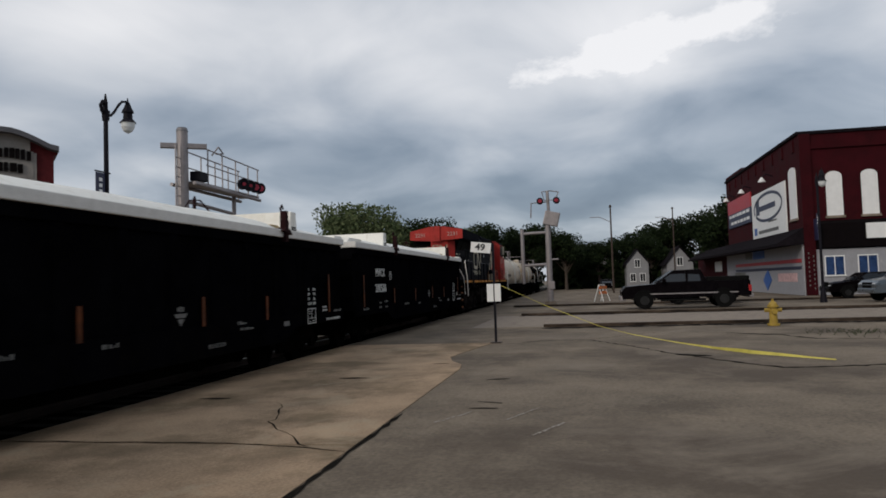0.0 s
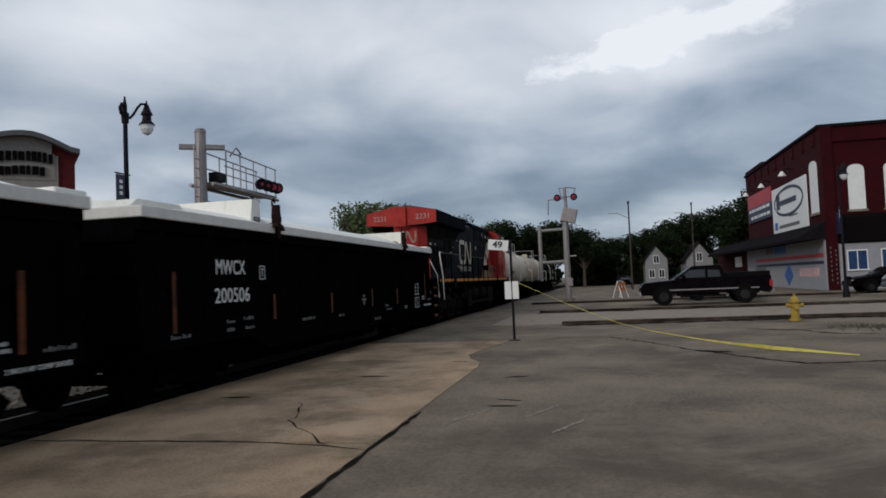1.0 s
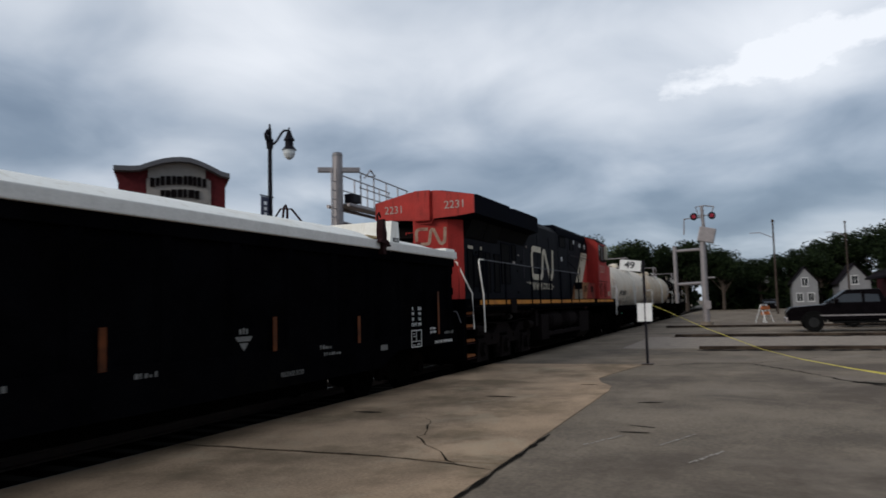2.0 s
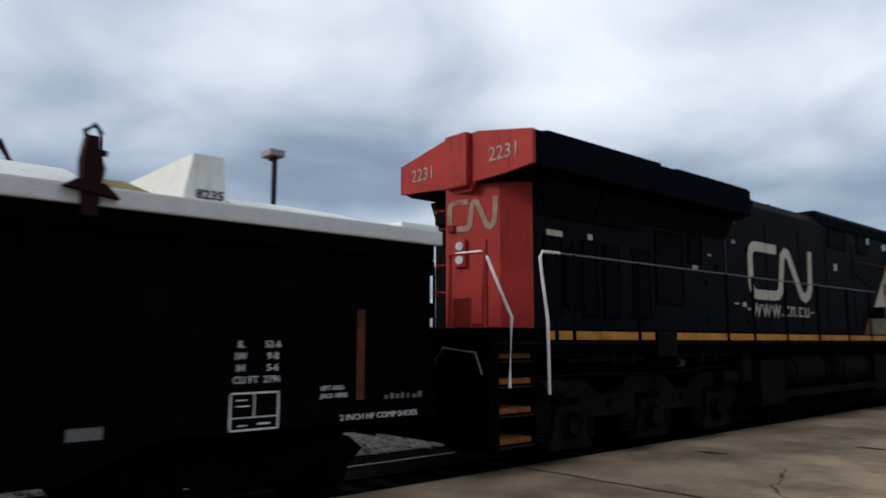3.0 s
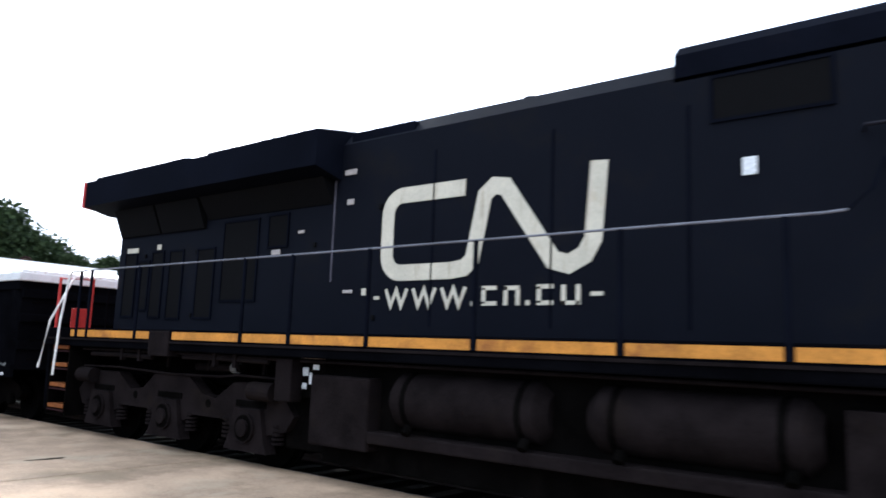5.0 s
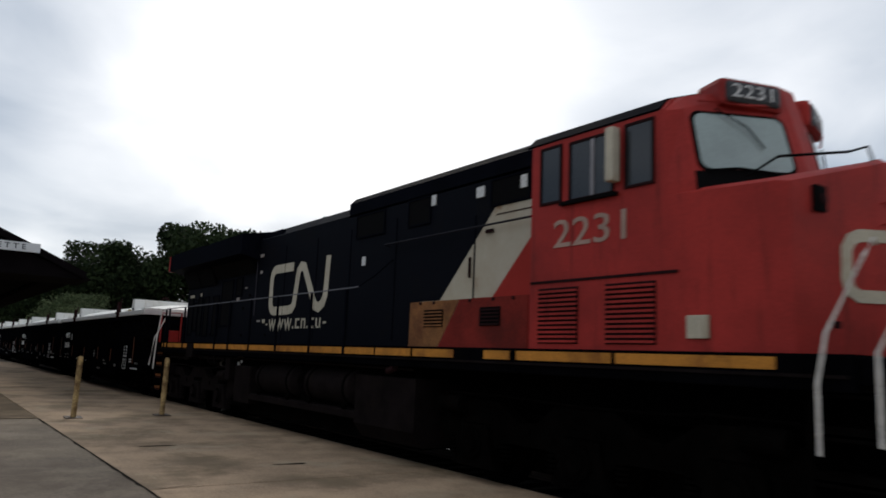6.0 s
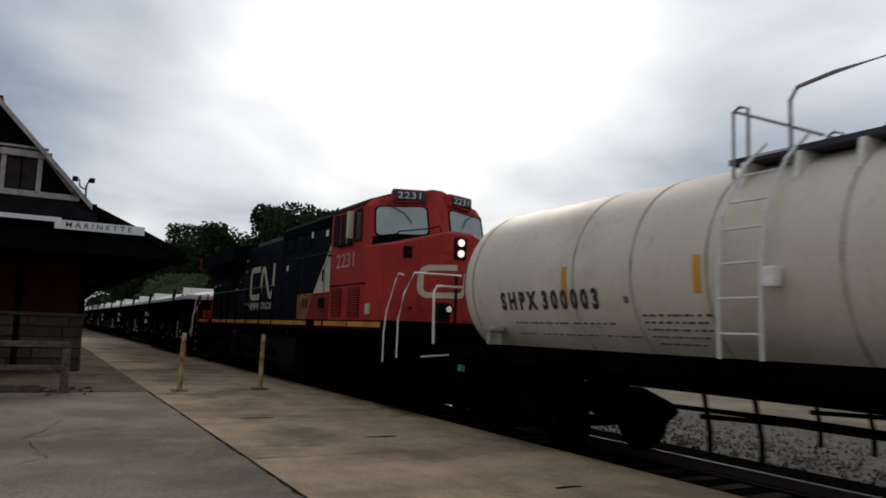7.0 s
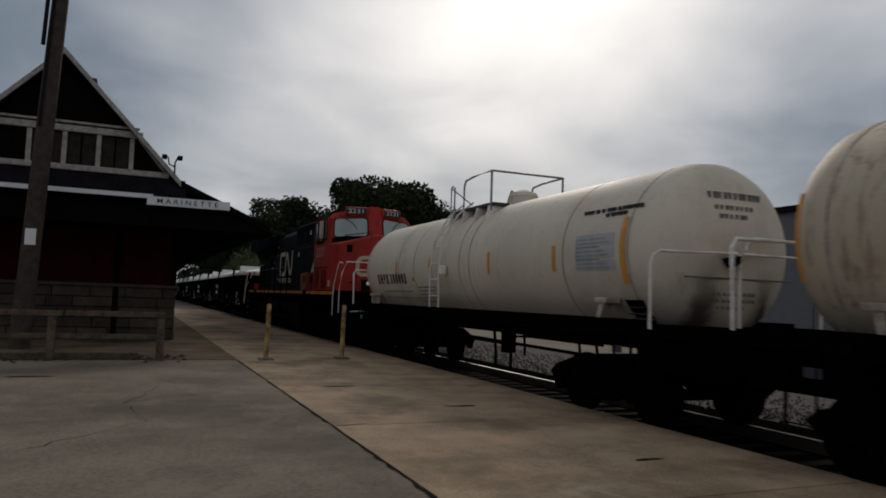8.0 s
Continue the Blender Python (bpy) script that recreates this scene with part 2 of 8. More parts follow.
M_ORANGE = mat("reflective_orange_yellow", (0.62, 0.27, 0.035), 0.45, vary=0.15, scale=4, dirt=(0.30, 0.10, 0.02), dirt_at=0.56)
M_SILLSTRIPE = mat("weathered_orange_stripe", (0.46, 0.19, 0.03), 0.6, vary=0.25, scale=3, dirt=(0.16, 0.055, 0.018), dirt_at=0.52, gloss=0.15)
M_WHITERAIL = mat("white_handrail_paint", (0.72, 0.68, 0.62), 0.5, dirt=(0.4, 0.3, 0.22), dirt_at=0.62)
M_GREYRAIL = mat("pale_grey_handrail", (0.14, 0.14, 0.155), 0.7, gloss=0.1)
M_COVER = mat("white_fibreglass_cover", (0.78, 0.77, 0.72), 0.55, vary=0.06, scale=0.8, dirt=(0.60, 0.56, 0.46), dirt_at=0.56, bump=0.05, streak=(0.52, 0.47, 0.37), streak_at=0.55)
M_COVEREDGE = mat("pale_grey_cover_rim", (0.62, 0.61, 0.58), 0.6, vary=0.1, dirt=(0.45, 0.42, 0.37), dirt_at=0.6)
M_CLAMP = mat("rusty_clamp", (0.020, 0.0075, 0.008), 0.8, dirt=(0.012, 0.008, 0.008), gloss=0.05)
M_TANK = mat("tank_off_white", (0.63, 0.555, 0.455), 0.6, vary=0.10, scale=0.6, dirt=(0.46, 0.40, 0.31), dirt_at=0.52, bump=0.04, gloss=0.25, streak=(0.40, 0.34, 0.25), streak_at=0.57, soot=(0.035, 0.027, 0.022))
M_PATCHBAR = mat("painted_out_writing", (0.29, 0.29, 0.29), 0.8, vary=0.3, scale=8)
M_SADDLE = mat("grimy_saddle_paint", (0.42, 0.37, 0.31), 0.7, vary=0.25, scale=6, dirt=(0.2, 0.15, 0.11), dirt_at=0.52, gloss=0.2)
M_SEAM = mat("grimy_weld_seam", (0.38, 0.33, 0.25), 0.8, vary=0.4, scale=3)
M_TANKBEIGE = mat("tank_beige", (0.50, 0.42, 0.31), 0.6, vary=0.1, scale=0.6, dirt=(0.36, 0.26, 0.18), dirt_at=0.5, gloss=0.3, streak=(0.20, 0.11, 0.07), streak_at=0.52, soot=(0.035, 0.027, 0.022))
M_STENCIL = mat("white_stencil", (0.62, 0.62, 0.60), 0.6, vary=0.2, scale=20)
M_STENCILDARK = mat("black_stencil", (0.02, 0.02, 0.025), 0.6)
M_DULLWHITE = mat("dulled_white_number_paint", (0.34, 0.30, 0.27), 0.7, vary=0.25, scale=12, gloss=0.1)
M_WORNCREAM = mat("worn_cream_emblem_paint", (0.33, 0.22, 0.165), 0.7, vary=0.3, scale=5, dirt=(0.20, 0.05, 0.04), dirt_at=0.52, gloss=0.1)
M_STENCILFAINT = mat("faded_stencil", (0.11, 0.11, 0.105), 0.6, vary=0.4, scale=25)
M_DARKGLASS = mat("dark_window_glass", (0.015, 0.018, 0.022), 0.08, vary=0.1, bump=0.0)
# Sky reflection is painted into the pane's pale grey-green.
M_PALEGLASS = mat("windscreen_painted_sky_sheen", (0.30, 0.36, 0.34), 0.12, vary=0.1, bump=0.0)
M_HEADLIGHT = mat("burning_headlight", (1.0, 0.93, 0.82), 0.3, glow=0.7)
M_NUMBOARD = mat("number_board", (0.01, 0.01, 0.012), 0.4)
M_BRICKRED = mat("painted_red_brick", (0.034, 0.0036, 0.0058), 0.9, vary=0.25, scale=1.0, grain=18, bump=0.3, gloss=0.1, dirt=(0.05, 0.006, 0.008), dirt_at=0.58)
M_WHITEWALL = mat("white_painted_wall", (0.27, 0.27, 0.29), 0.7, vary=0.1, dirt=(0.44, 0.44, 0.44), dirt_at=0.62)
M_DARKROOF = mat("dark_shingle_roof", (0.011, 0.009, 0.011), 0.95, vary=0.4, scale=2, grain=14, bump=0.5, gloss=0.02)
M_SIGNWHITE = mat("sign_white", (0.74, 0.74, 0.73), 0.5, vary=0.05)
M_SIGNBLUE = mat("sign_blue", (0.03, 0.10, 0.33), 0.5, vary=0.1)
M_SIGNNAVY = mat("sign_navy", (0.012, 0.016, 0.05), 0.5, vary=0.1)
M_SIGNRED = mat("sign_red", (0.40, 0.02, 0.03), 0.5, vary=0.1)
M_SIGNYELLOW = mat("sign_yellow", (0.75, 0.48, 0.03), 0.5, vary=0.1)
M_BLACKPOLE = mat("black_pole_paint", (0.008, 0.007, 0.011), 0.6, gloss=0.12)
M_GALV = mat("galvanised_steel", (0.27, 0.245, 0.245), 0.5, 0.5, vary=0.15, scale=5)
M_REDLENS = mat("red_signal_lens", (0.30, 0.02, 0.04), 0.3, gloss=0.3)
M_WINBLUE = mat("blue_tinted_window", (0.02, 0.045, 0.12), 0.3, vary=0.3, gloss=0.2)
M_DITCH = mat("burning_ditch_light", (1.0, 0.93, 0.82), 0.3, glow=0.15)
M_REDLIT = mat("red_lit_sign", (1.0, 0.05, 0.03), 0.3, glow=2.5)
M_LAMPGLASS = mat("frosted_lamp_glass", (0.66, 0.68, 0.68), 0.3, vary=0.05)
M_HYDRANT = mat("hydrant_yellow", (0.34, 0.225, 0.03), 0.6, dirt=(0.22, 0.11, 0.02))
M_TAPE = mat("caution_tape_yellow", (0.55, 0.48, 0.10), 0.5, vary=0.2, scale=4)
M_BOLLARD = mat("worn_yellow_bollard", (0.44, 0.31, 0.14), 0.85, vary=0.45, scale=7, dirt=(0.07, 0.028, 0.015), dirt_at=0.44, gloss=0.15)
M_TRUCKPAINT = mat("black_maroon_car_paint", (0.003, 0.002, 0.0025), 0.28, vary=0.2, coat=0.0, bump=0.0, gloss=0.035)
M_SUVPAINT = mat("grey_blue_car_paint", (0.10, 0.12, 0.14), 0.3, 0.4, vary=0.1, coat=0.6, bump=0.0)
M_REDPAINT = mat("red_car_paint", (0.30, 0.012, 0.02), 0.3, vary=0.1, coat=0.6, bump=0.0)
M_TYRE = mat("tyre_rubber", (0.006, 0.006, 0.006), 0.9, gloss=0.05)
M_RIM = mat("wheel_rim", (0.02, 0.02, 0.02), 0.45, 0.3, gloss=0.2)
M_GRATING = mat("grey_walkway_grating", (0.055, 0.050, 0.060), 0.8, vary=0.3, gloss=0.1)
M_TAILLAMP = mat("tail_lamp", (0.35, 0.01, 0.01), 0.3)
M_HEADLAMP = mat("unlit_headlamp", (0.5, 0.5, 0.5), 0.15)
M_TIMBER = mat("weathered_grey_timber", (0.105, 0.080, 0.060), 0.9, vary=0.45, scale=6, dirt=(0.04, 0.03, 0.022), dirt_at=0.52, gloss=0.1)
M_POLE = mat("utility_pole_timber", (0.060, 0.045, 0.037), 0.9, vary=0.35, scale=5, gloss=0.1)
M_STATIONSTONE = mat("station_stone", (0.0715, 0.0578, 0.0429), 0.95, gloss=0.1, vary=0.3, scale=2.5, grain=20, bump=0.6, vary_object=0.25)
M_MORTAR = mat("stone_mortar", (0.0550, 0.0468, 0.0385), 0.95)
M_STATIONRED = mat("station_red_siding", (0.036, 0.006, 0.006), 0.9, vary=0.3, scale=2, gloss=0.08)
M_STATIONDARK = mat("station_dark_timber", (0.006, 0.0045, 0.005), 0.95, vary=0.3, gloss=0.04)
M_TRIM = mat("peeling_cream_trim", (0.35, 0.32, 0.29), 0.75, vary=0.3, scale=6, dirt=(0.14, 0.10, 0.08), dirt_at=0.55)
M_HOUSE = mat("pale_house_siding", (0.20, 0.20, 0.21), 0.7, vary=0.1)
M_TOWERTRIM = mat("grey_metal_cornice", (0.10, 0.10, 0.11), 0.6, vary=0.15, gloss=0.2)
M_TOWERPANEL = mat("greyed_stucco_panel", (0.26, 0.24, 0.22), 0.85, vary=0.1, gloss=0.1)
M_STUCCO = mat("pale_stucco", (0.42, 0.39, 0.35), 0.8, vary=0.08)
M_BRICKBROWN = mat("brown_red_brick", (0.085, 0.015, 0.017), 0.9, vary=0.25, grain=15, bump=0.3, gloss=0.1)
M_BARK = mat("bark", (0.06, 0.045, 0.035), 0.9, vary=0.4, scale=8)
M_ZINC = mat("grey_metal_cladding", (0.15, 0.15, 0.16), 0.6, 0.2, vary=0.12)
M_WEED = mat("weeds", (0.03, 0.036, 0.014), 0.9, vary=0.5, scale=8)


def leaf_material(name, dark, light):
    """Leaves whose colour differs from clump to clump."""
    m = bpy.data.materials.new(name)
    m.use_nodes = True
    tree = m.node_tree
    tree.nodes.clear()
    N = Nodes(tree)
    r = N("ShaderNodeNewGeometry").outputs["Random Per Island"]
    c = N.ramp(r, [(0.0, dark), (1.0, light)])
    d = N("ShaderNodeBsdfPrincipled", {"Base Color": c, "Roughness": 0.8, "Specular IOR Level": 0.08})
    t = N("ShaderNodeBsdfTranslucent", {"Color": c})
    mx = N("ShaderNodeMixShader", {0: 0.15, 1: d.outputs[0], 2: t.outputs[0]})
    N("ShaderNodeOutputMaterial", {0: mx.outputs[0]})
    return m


M_LEAF = leaf_material("tree_leaves", (0.005, 0.010, 0.0045), (0.022, 0.034, 0.012))
M_LEAFMID = leaf_material("mid_green_tree_leaves", (0.010, 0.018, 0.008), (0.040, 0.058, 0.022))
M_LEAFPALE = leaf_material("pale_tree_leaves", (0.05, 0.075, 0.03), (0.12, 0.14, 0.07))


def livery_material():
    """The hood's paint: blue-black, then a slanting cream band, then red, as painted along the hood."""
    m = bpy.data.materials.new("striped_hood_livery")
    m.use_nodes = True
    tree = m.node_tree
    tree.nodes.clear()
    N = Nodes(tree)
    where = N("ShaderNodeTexCoord").outputs["Object"]
    p = N("ShaderNodeSeparateXYZ", {0: where})
    slant = N.math("SUBTRACT", p.outputs[0], p.outputs[2])
    low = N.math("LESS_THAN", p.outputs[2], 3.72)
    n1 = N("ShaderNodeTexNoise", {"Vector": where, "Scale": 1.3, "Detail": 7.0, "Roughness": 0.65}).outputs[0]
    n2 = N("ShaderNodeTexNoise", {"Vector": where, "Scale": 30.0, "Detail": 3.0}).outputs[0]
    black = N.ramp(n1, [(0.35, (0.0028, 0.0033, 0.0058)), (0.55, (0.0036, 0.0042, 0.0071)), (0.7, (0.0064, 0.0062, 0.0072))])
    cream = N.ramp(n1, [(0.38, (0.47, 0.43, 0.34)), (0.60, (0.42, 0.36, 0.27)), (0.68, (0.26, 0.16, 0.09))])
    red = N.ramp(n1, [(0.35, (0.33, 0.036, 0.028)), (0.6, (0.28, 0.030, 0.024)), (0.72, (0.15, 0.028, 0.018))])
    k1 = N.math("MULTIPLY", N.math("GREATER_THAN", slant, 10.8), low)
    k2 = N.math("MULTIPLY", N.math("GREATER_THAN", slant, 12.05), low)
    c = N.mix(k2, N.mix(k1, black, cream), red)
    b = N("ShaderNodeBump", {"Strength": 0.06, "Distance": 0.02, "Height": n2}).outputs[0]
    s = N("ShaderNodeBsdfPrincipled", {"Base Color": c, "Roughness": N.math("ADD", N.math("MULTIPLY", n1, 0.3), 0.5), "Normal": b, "Specular IOR Level": 0.04})
    N("ShaderNodeOutputMaterial", {0: s.outputs[0]})
    return m


M_LIVERY = livery_material()


# ---------- mesh helpers ----------
def part(name, bm, material, parent=None, label="", smooth=False):
    """Links a bmesh as one mesh object, under a thing or a part where one is given."""
    if isinstance(bm, bmesh.types.BMesh):
        bmesh.ops.recalc_face_normals(bm, faces=bm.faces[:])
        me = bpy.data.meshes.new(name)
        bm.to_mesh(me)
        bm.free()
    else:
        me = bm
    if material:
        me.materials.clear()
        me.materials.append(material)
    if smooth:
        me.shade_smooth()
        me.set_sharp_from_angle(angle=radians(35))
    ob = new(name, me)
    if parent:
        ob.parent = parent
    if label:
        tagged(ob, label)
    return ob


def thing(name, m, label, category, group="", kind=""):
    ob = new(name)
    ob.empty_display_size = 0.2
    ob.matrix_basis = m
    return tagged(ob, label, category, group, kind)


def box(bm, x0, x1, y0, y1, z0, z1, bevel=0.0):
    r = bmesh.ops.create_cube(bm, size=1.0, matrix=Matrix.Translation(((x0 + x1) / 2, (y0 + y1) / 2, (z0 + z1) / 2)) @ Matrix.Diagonal((abs(x1 - x0), abs(y1 - y0), abs(z1 - z0), 1)))
    if bevel:
        edges = list({e for v in r["verts"] for e in v.link_edges})
        bmesh.ops.bevel(bm, geom=edges, offset=bevel, segments=2, affect="EDGES", profile=0.6)
    return bm


def cube(x0, x1, y0, y1, z0, z1, bevel=0.0):
    return box(bmesh.new(), x0, x1, y0, y1, z0, z1, bevel)


def cyl(bm, a, b, r0, r1=None, n=16):
    """A closed cylinder or cone between two points."""
    a, b = Vector(a), Vector(b)
    d = b - a
    m = Matrix.Translation((a + b) / 2) @ d.to_track_quat("Z", "Y").to_matrix().to_4x4()
    bmesh.ops.create_cone(bm, cap_ends=True, segments=n, radius1=r0, radius2=r0 if r1 is None else r1, depth=d.length, matrix=m)
    return bm


def rod(a, b, r0, r1=None, n=16):
    return cyl(bmesh.new(), a, b, r0, r1, n)


def tube(bm, points, r, n=8):
    """A bent pipe through the points."""
    pts = [Vector(p) for p in points]
    rings = []
    for i, p in enumerate(pts):
        d = (pts[min(i + 1, len(pts) - 1)] - pts[max(i - 1, 0)]).normalized()
        side = d.cross(Vector((0, 0, 1)))
        if side.length < 0.05:
            side = d.cross(Vector((1, 0, 0)))
        side.normalize()
        other = d.cross(side)
        rings.append([bm.verts.new(p + r * (math.cos(2 * math.pi * k / n) * side + math.sin(2 * math.pi * k / n) * other)) for k in range(n)])
    for i, (u, v) in enumerate(zip(rings, rings[1:])):
        best = min(range(n), key=lambda q: (u[0].co - v[q].co).length)
        for k in range(n):
            bm.faces.new((u[k], u[(k + 1) % n], v[(k + 1 + best) % n], v[(k + best) % n]))
    bm.faces.new(rings[0][::-1])
    bm.faces.new(rings[-1])
    return bm


def pipe(points, r, n=8):
    return tube(bmesh.new(), points, r, n)


def prism(bm, outline, axis, a, b):
    """A flat outline (pairs) drawn out along an axis from a to b."""
    def at(p, w):
        return {"x": (w, p[0], p[1]), "y": (p[0], w, p[1]), "z": (p[0], p[1], w)}[axis]
    u = [bm.verts.new(at(p, a)) for p in outline]
    v = [bm.verts.new(at(p, b)) for p in outline]
    bm.faces.new(u)
    bm.faces.new(v[::-1])
    for i in range(len(outline)):
        j = (i + 1) % len(outline)
        bm.faces.new((u[i], v[i], v[j], u[j]))
    return bm


def slab(outline, axis, a, b):
    return prism(bmesh.new(), outline, axis, a, b)


def ribbon(bm, path, width, axis, a, b):
    """A flat band of even width along a path in a plane, drawn out along the axis from a to b."""
    pts = [Vector(p) for p in path]
    left, right = [], []
    for i, p in enumerate(pts):
        d0 = (pts[i] - pts[i - 1]).normalized() if i else (pts[1] - pts[0]).normalized()
        d1 = (pts[i + 1] - pts[i]).normalized() if i < len(pts) - 1 else d0
        n0, n1 = Vector((-d0.y, d0.x)), Vector((-d1.y, d1.x))
        n = (n0 + n1).normalized()
        n *= width / 2 / max(0.35, n.dot(n0))
        left.append(tuple(p + n))
        right.append(tuple(p - n))
    for i in range(len(pts) - 1):
        prism(bm, [left[i], left[i + 1], right[i + 1], right[i]], axis, a, b)
    return bm


def lettering(name, body, size, m, material, parent, width=None, label="", weight=0.0):
    """Words in the built-in font, lying in the plane of m, as a thin mesh."""
    cu = bpy.data.curves.new(name, "FONT")
    cu.body, cu.size, cu.extrude, cu.offset = body, size, 0.004, weight
    cu.resolution_u = 3
    cu.align_x, cu.align_y = "CENTER", "CENTER"
    ob = bpy.data.objects.new(name, cu)
    me = bpy.data.meshes.new_from_object(ob)
    bpy.data.objects.remove(ob)
    xs = [v.co.x for v in me.vertices]
    k = width / (max(xs) - min(xs)) if width else 1.0
    me.transform(m @ Matrix.Diagonal((k, 1, 1, 1)))
    return part(name, me, material, parent, label)


def facing(x, y, z, way):
    """A plane for lettering: way '-y', '+y', '-x' or '+x' is the side from which it is read."""
    turn = {"-y": 0, "+x": 90, "+y": 180, "-x": -90}[way]
    return pose(x, y, z, 0, 0, turn) @ pose(0, 0, 0, 90, 0, 0)


# ---------- ground ----------
def build_ground():
    bm = bmesh.new()
    section = [(-1800, -0.012), (2.2, -0.012), (6.46, -0.012), (6.48, -0.24), (8.6, -0.24), (9.3, -0.13), (12.5, -0.10), (13.5, -0.03), (40, -0.03), (1800, -0.03)]
    xs = [-1800, -400, -100, -40, -20, 0, 20, 40, 60, 100, 400, 1800]
    rows = [[bm.verts.new((x, y, z)) for y, z in section] for x in xs]
    for a, b in zip(rows, rows[1:]):
        for i in range(len(section) - 1):
            bm.faces.new((a[i], b[i], b[i + 1], a[i + 1]))
    ground = part("ground", bm, M_ASPHALT)
    tagged(ground, "worn grey asphalt lot and street beside the railway", "ground", kind="structure")
    bm = bmesh.new()
    section = [(9.2, -0.125), (9.3, -0.115), (12.4, -0.085), (13.3, -0.02)]
    rows = [[bm.verts.new((x, y, z + 0.006)) for y, z in section] for x in (-300, -60, -20, 0, 18.5)]
    rows2 = [[bm.verts.new((x, y, z + 0.006)) for y, z in section] for x in (47, 300)]
    for rr in (rows, rows2):
        for a, b in zip(rr, rr[1:]):
            for i in range(len(section) - 1):
                bm.faces.new((a[i], b[i], b[i + 1], a[i + 1]))
    tagged(part("ballast", bm, M_BALLAST), "dark crushed stone ballast along the track", "ballast", kind="structure")
    # Near-black sheet: the shade under the train is put into its colour.
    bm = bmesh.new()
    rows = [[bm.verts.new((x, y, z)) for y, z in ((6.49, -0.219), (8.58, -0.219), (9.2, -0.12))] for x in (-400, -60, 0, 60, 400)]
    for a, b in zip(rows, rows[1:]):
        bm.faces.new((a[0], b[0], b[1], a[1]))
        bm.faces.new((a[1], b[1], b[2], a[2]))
    tagged(part("trackbed", bm, M_TRACKBED), "oily trackbed between the rails, blackened for the train's shade", "trackbed", kind="structure")
    # the platform: slabs of tan concrete beside the track
    platform = thing("platform", pose(0, 0, 0), "tan concrete platform slabs beside the track", "platform", kind="structure")
    joints = [-66, -54, -42, -30, -18.2, -8.75, -4.9, 7.05, 19.0]
    for a, b in zip(joints[:-1], joints[1:-1]):
        part("concrete_slab", cube(a + 0.012, b - 0.012, 2.34, 6.46, -0.12, 0.0, 0.008), M_CONCRETE, platform)
    # the last slab, its corner broken away beside the milepost
    part("concrete_slab", slab([(7.062, 2.34), (13.4, 2.37), (14.1, 2.46), (14.7, 2.75), (15.5, 2.95), (16.6, 2.82), (18.99, 2.46), (18.99, 6.46), (7.062, 6.46)], "z", -0.12, 0.0), M_CONCRETE, platform)
    tagged(part("station_apron", cube(-66, -17.75, -9.0, 2.325, -0.1, 0.0, 0.006), M_APRON), "dirty brown concrete apron before the station", "pavement", kind="structure")
    rng = random.Random(4)
    # cracks and tar patches that have a shape of their own, and the gutters' painted shade
    def crack(path, w, jag=0.05, surface=0.0):
        pts = []
        for (x0, y0), (x1, y1) in zip(path, path[1:]):
            n = max(2, int(math.hypot(x1 - x0, y1 - y0) / 0.18))
            pts += [(x0 + (x1 - x0) * i / n + rng.uniform(-jag, jag), y0 + (y1 - y0) * i / n + rng.uniform(-jag, jag)) for i in range(n)]
        pts.append(path[-1])
        bm = bmesh.new()
        prev = None
        for i, p in enumerate(pts):
            q = pts[min(i + 1, len(pts) - 1)] if i < len(pts) - 1 else pts[i]
            o = pts[i - 1] if i else pts[0]
            d = (Vector(q) - Vector(o)).normalized()
            k = w * rng.uniform(0.25, 1.0) * (0.3 if i in (0, len(pts) - 1) else 1)
            e = (bm.verts.new((p[0] - d.y * k / 2, p[1] + d.x * k / 2, surface + 0.004)), bm.verts.new((p[0] + d.y * k / 2, p[1] - d.x * k / 2, surface + 0.004)))
            if prev:
                bm.faces.new((prev[0], e[0], e[1], prev[1]))
            prev = e
        tagged(part("pavement_crack", bm, M_CRACK), "dark pavement strip for cracks and gutter shade", "crack", "pavement cracks", "structure")
    crack([(7.07, 6.4), (7.07, 3.74), (6.9, 2.81), (6.75, 2.34)], 0.045, 0.02)
    crack([(6.9, 2.85), (7.5, 3.2), (8.2, 3.75), (8.9, 3.9), (9.6, 4.3)], 0.03, 0.07)
    crack([(4.2, 2.31), (6.4, 2.31), (8.8, 2.3)], 0.09, 0.012, -0.008)
    crack([(-4.0, 2.31), (-8.6, 2.33), (-13.6, 2.33), (-17.7, 2.33)], 0.06, 0.015, -0.008)
    crack([(-8.75, 2.4), (-8.85, 2.9)], 0.04, 0.01)
    crack([(18.6, 2.1), (19.4, 1.2), (19.5, 0.0), (18.0, -0.75), (15.7, -1.67), (14.5, -2.3)], 0.09, 0.05, -0.012)
    crack([(14.5, -2.3), (13.8, -2.7), (13.15, -3.15), (13.2, -3.9), (13.4, -4.8), (12.6, -9)], 0.16, 0.04, -0.012)
    crack([(19.5, 0.0), (21.5, -1.6), (21.2, -3.2), (20.4, -4.6), (20.6, -7.5)], 0.05, 0.05, -0.012)
    crack([(21.0, -3.7), (20.0, -4.8), (18.7, -5.3), (18.4, -6.6)], 0.22, 0.08, -0.012)
    crack([(11.9, 1.7), (12.0, 1.3)], 0.22, 0.03, -0.012)
    crack([(9.7, 1.5), (9.6, 1.15)], 0.16, 0.03, -0.012)
    crack([(15.5, -1.7), (15.1, -2.35)], 0.34, 0.03, -0.012)
    crack([(-8, -1.0), (-9.5, 0.2), (-11, 0.0), (-13, 0.5)], 0.014, 0.05, -0.012)
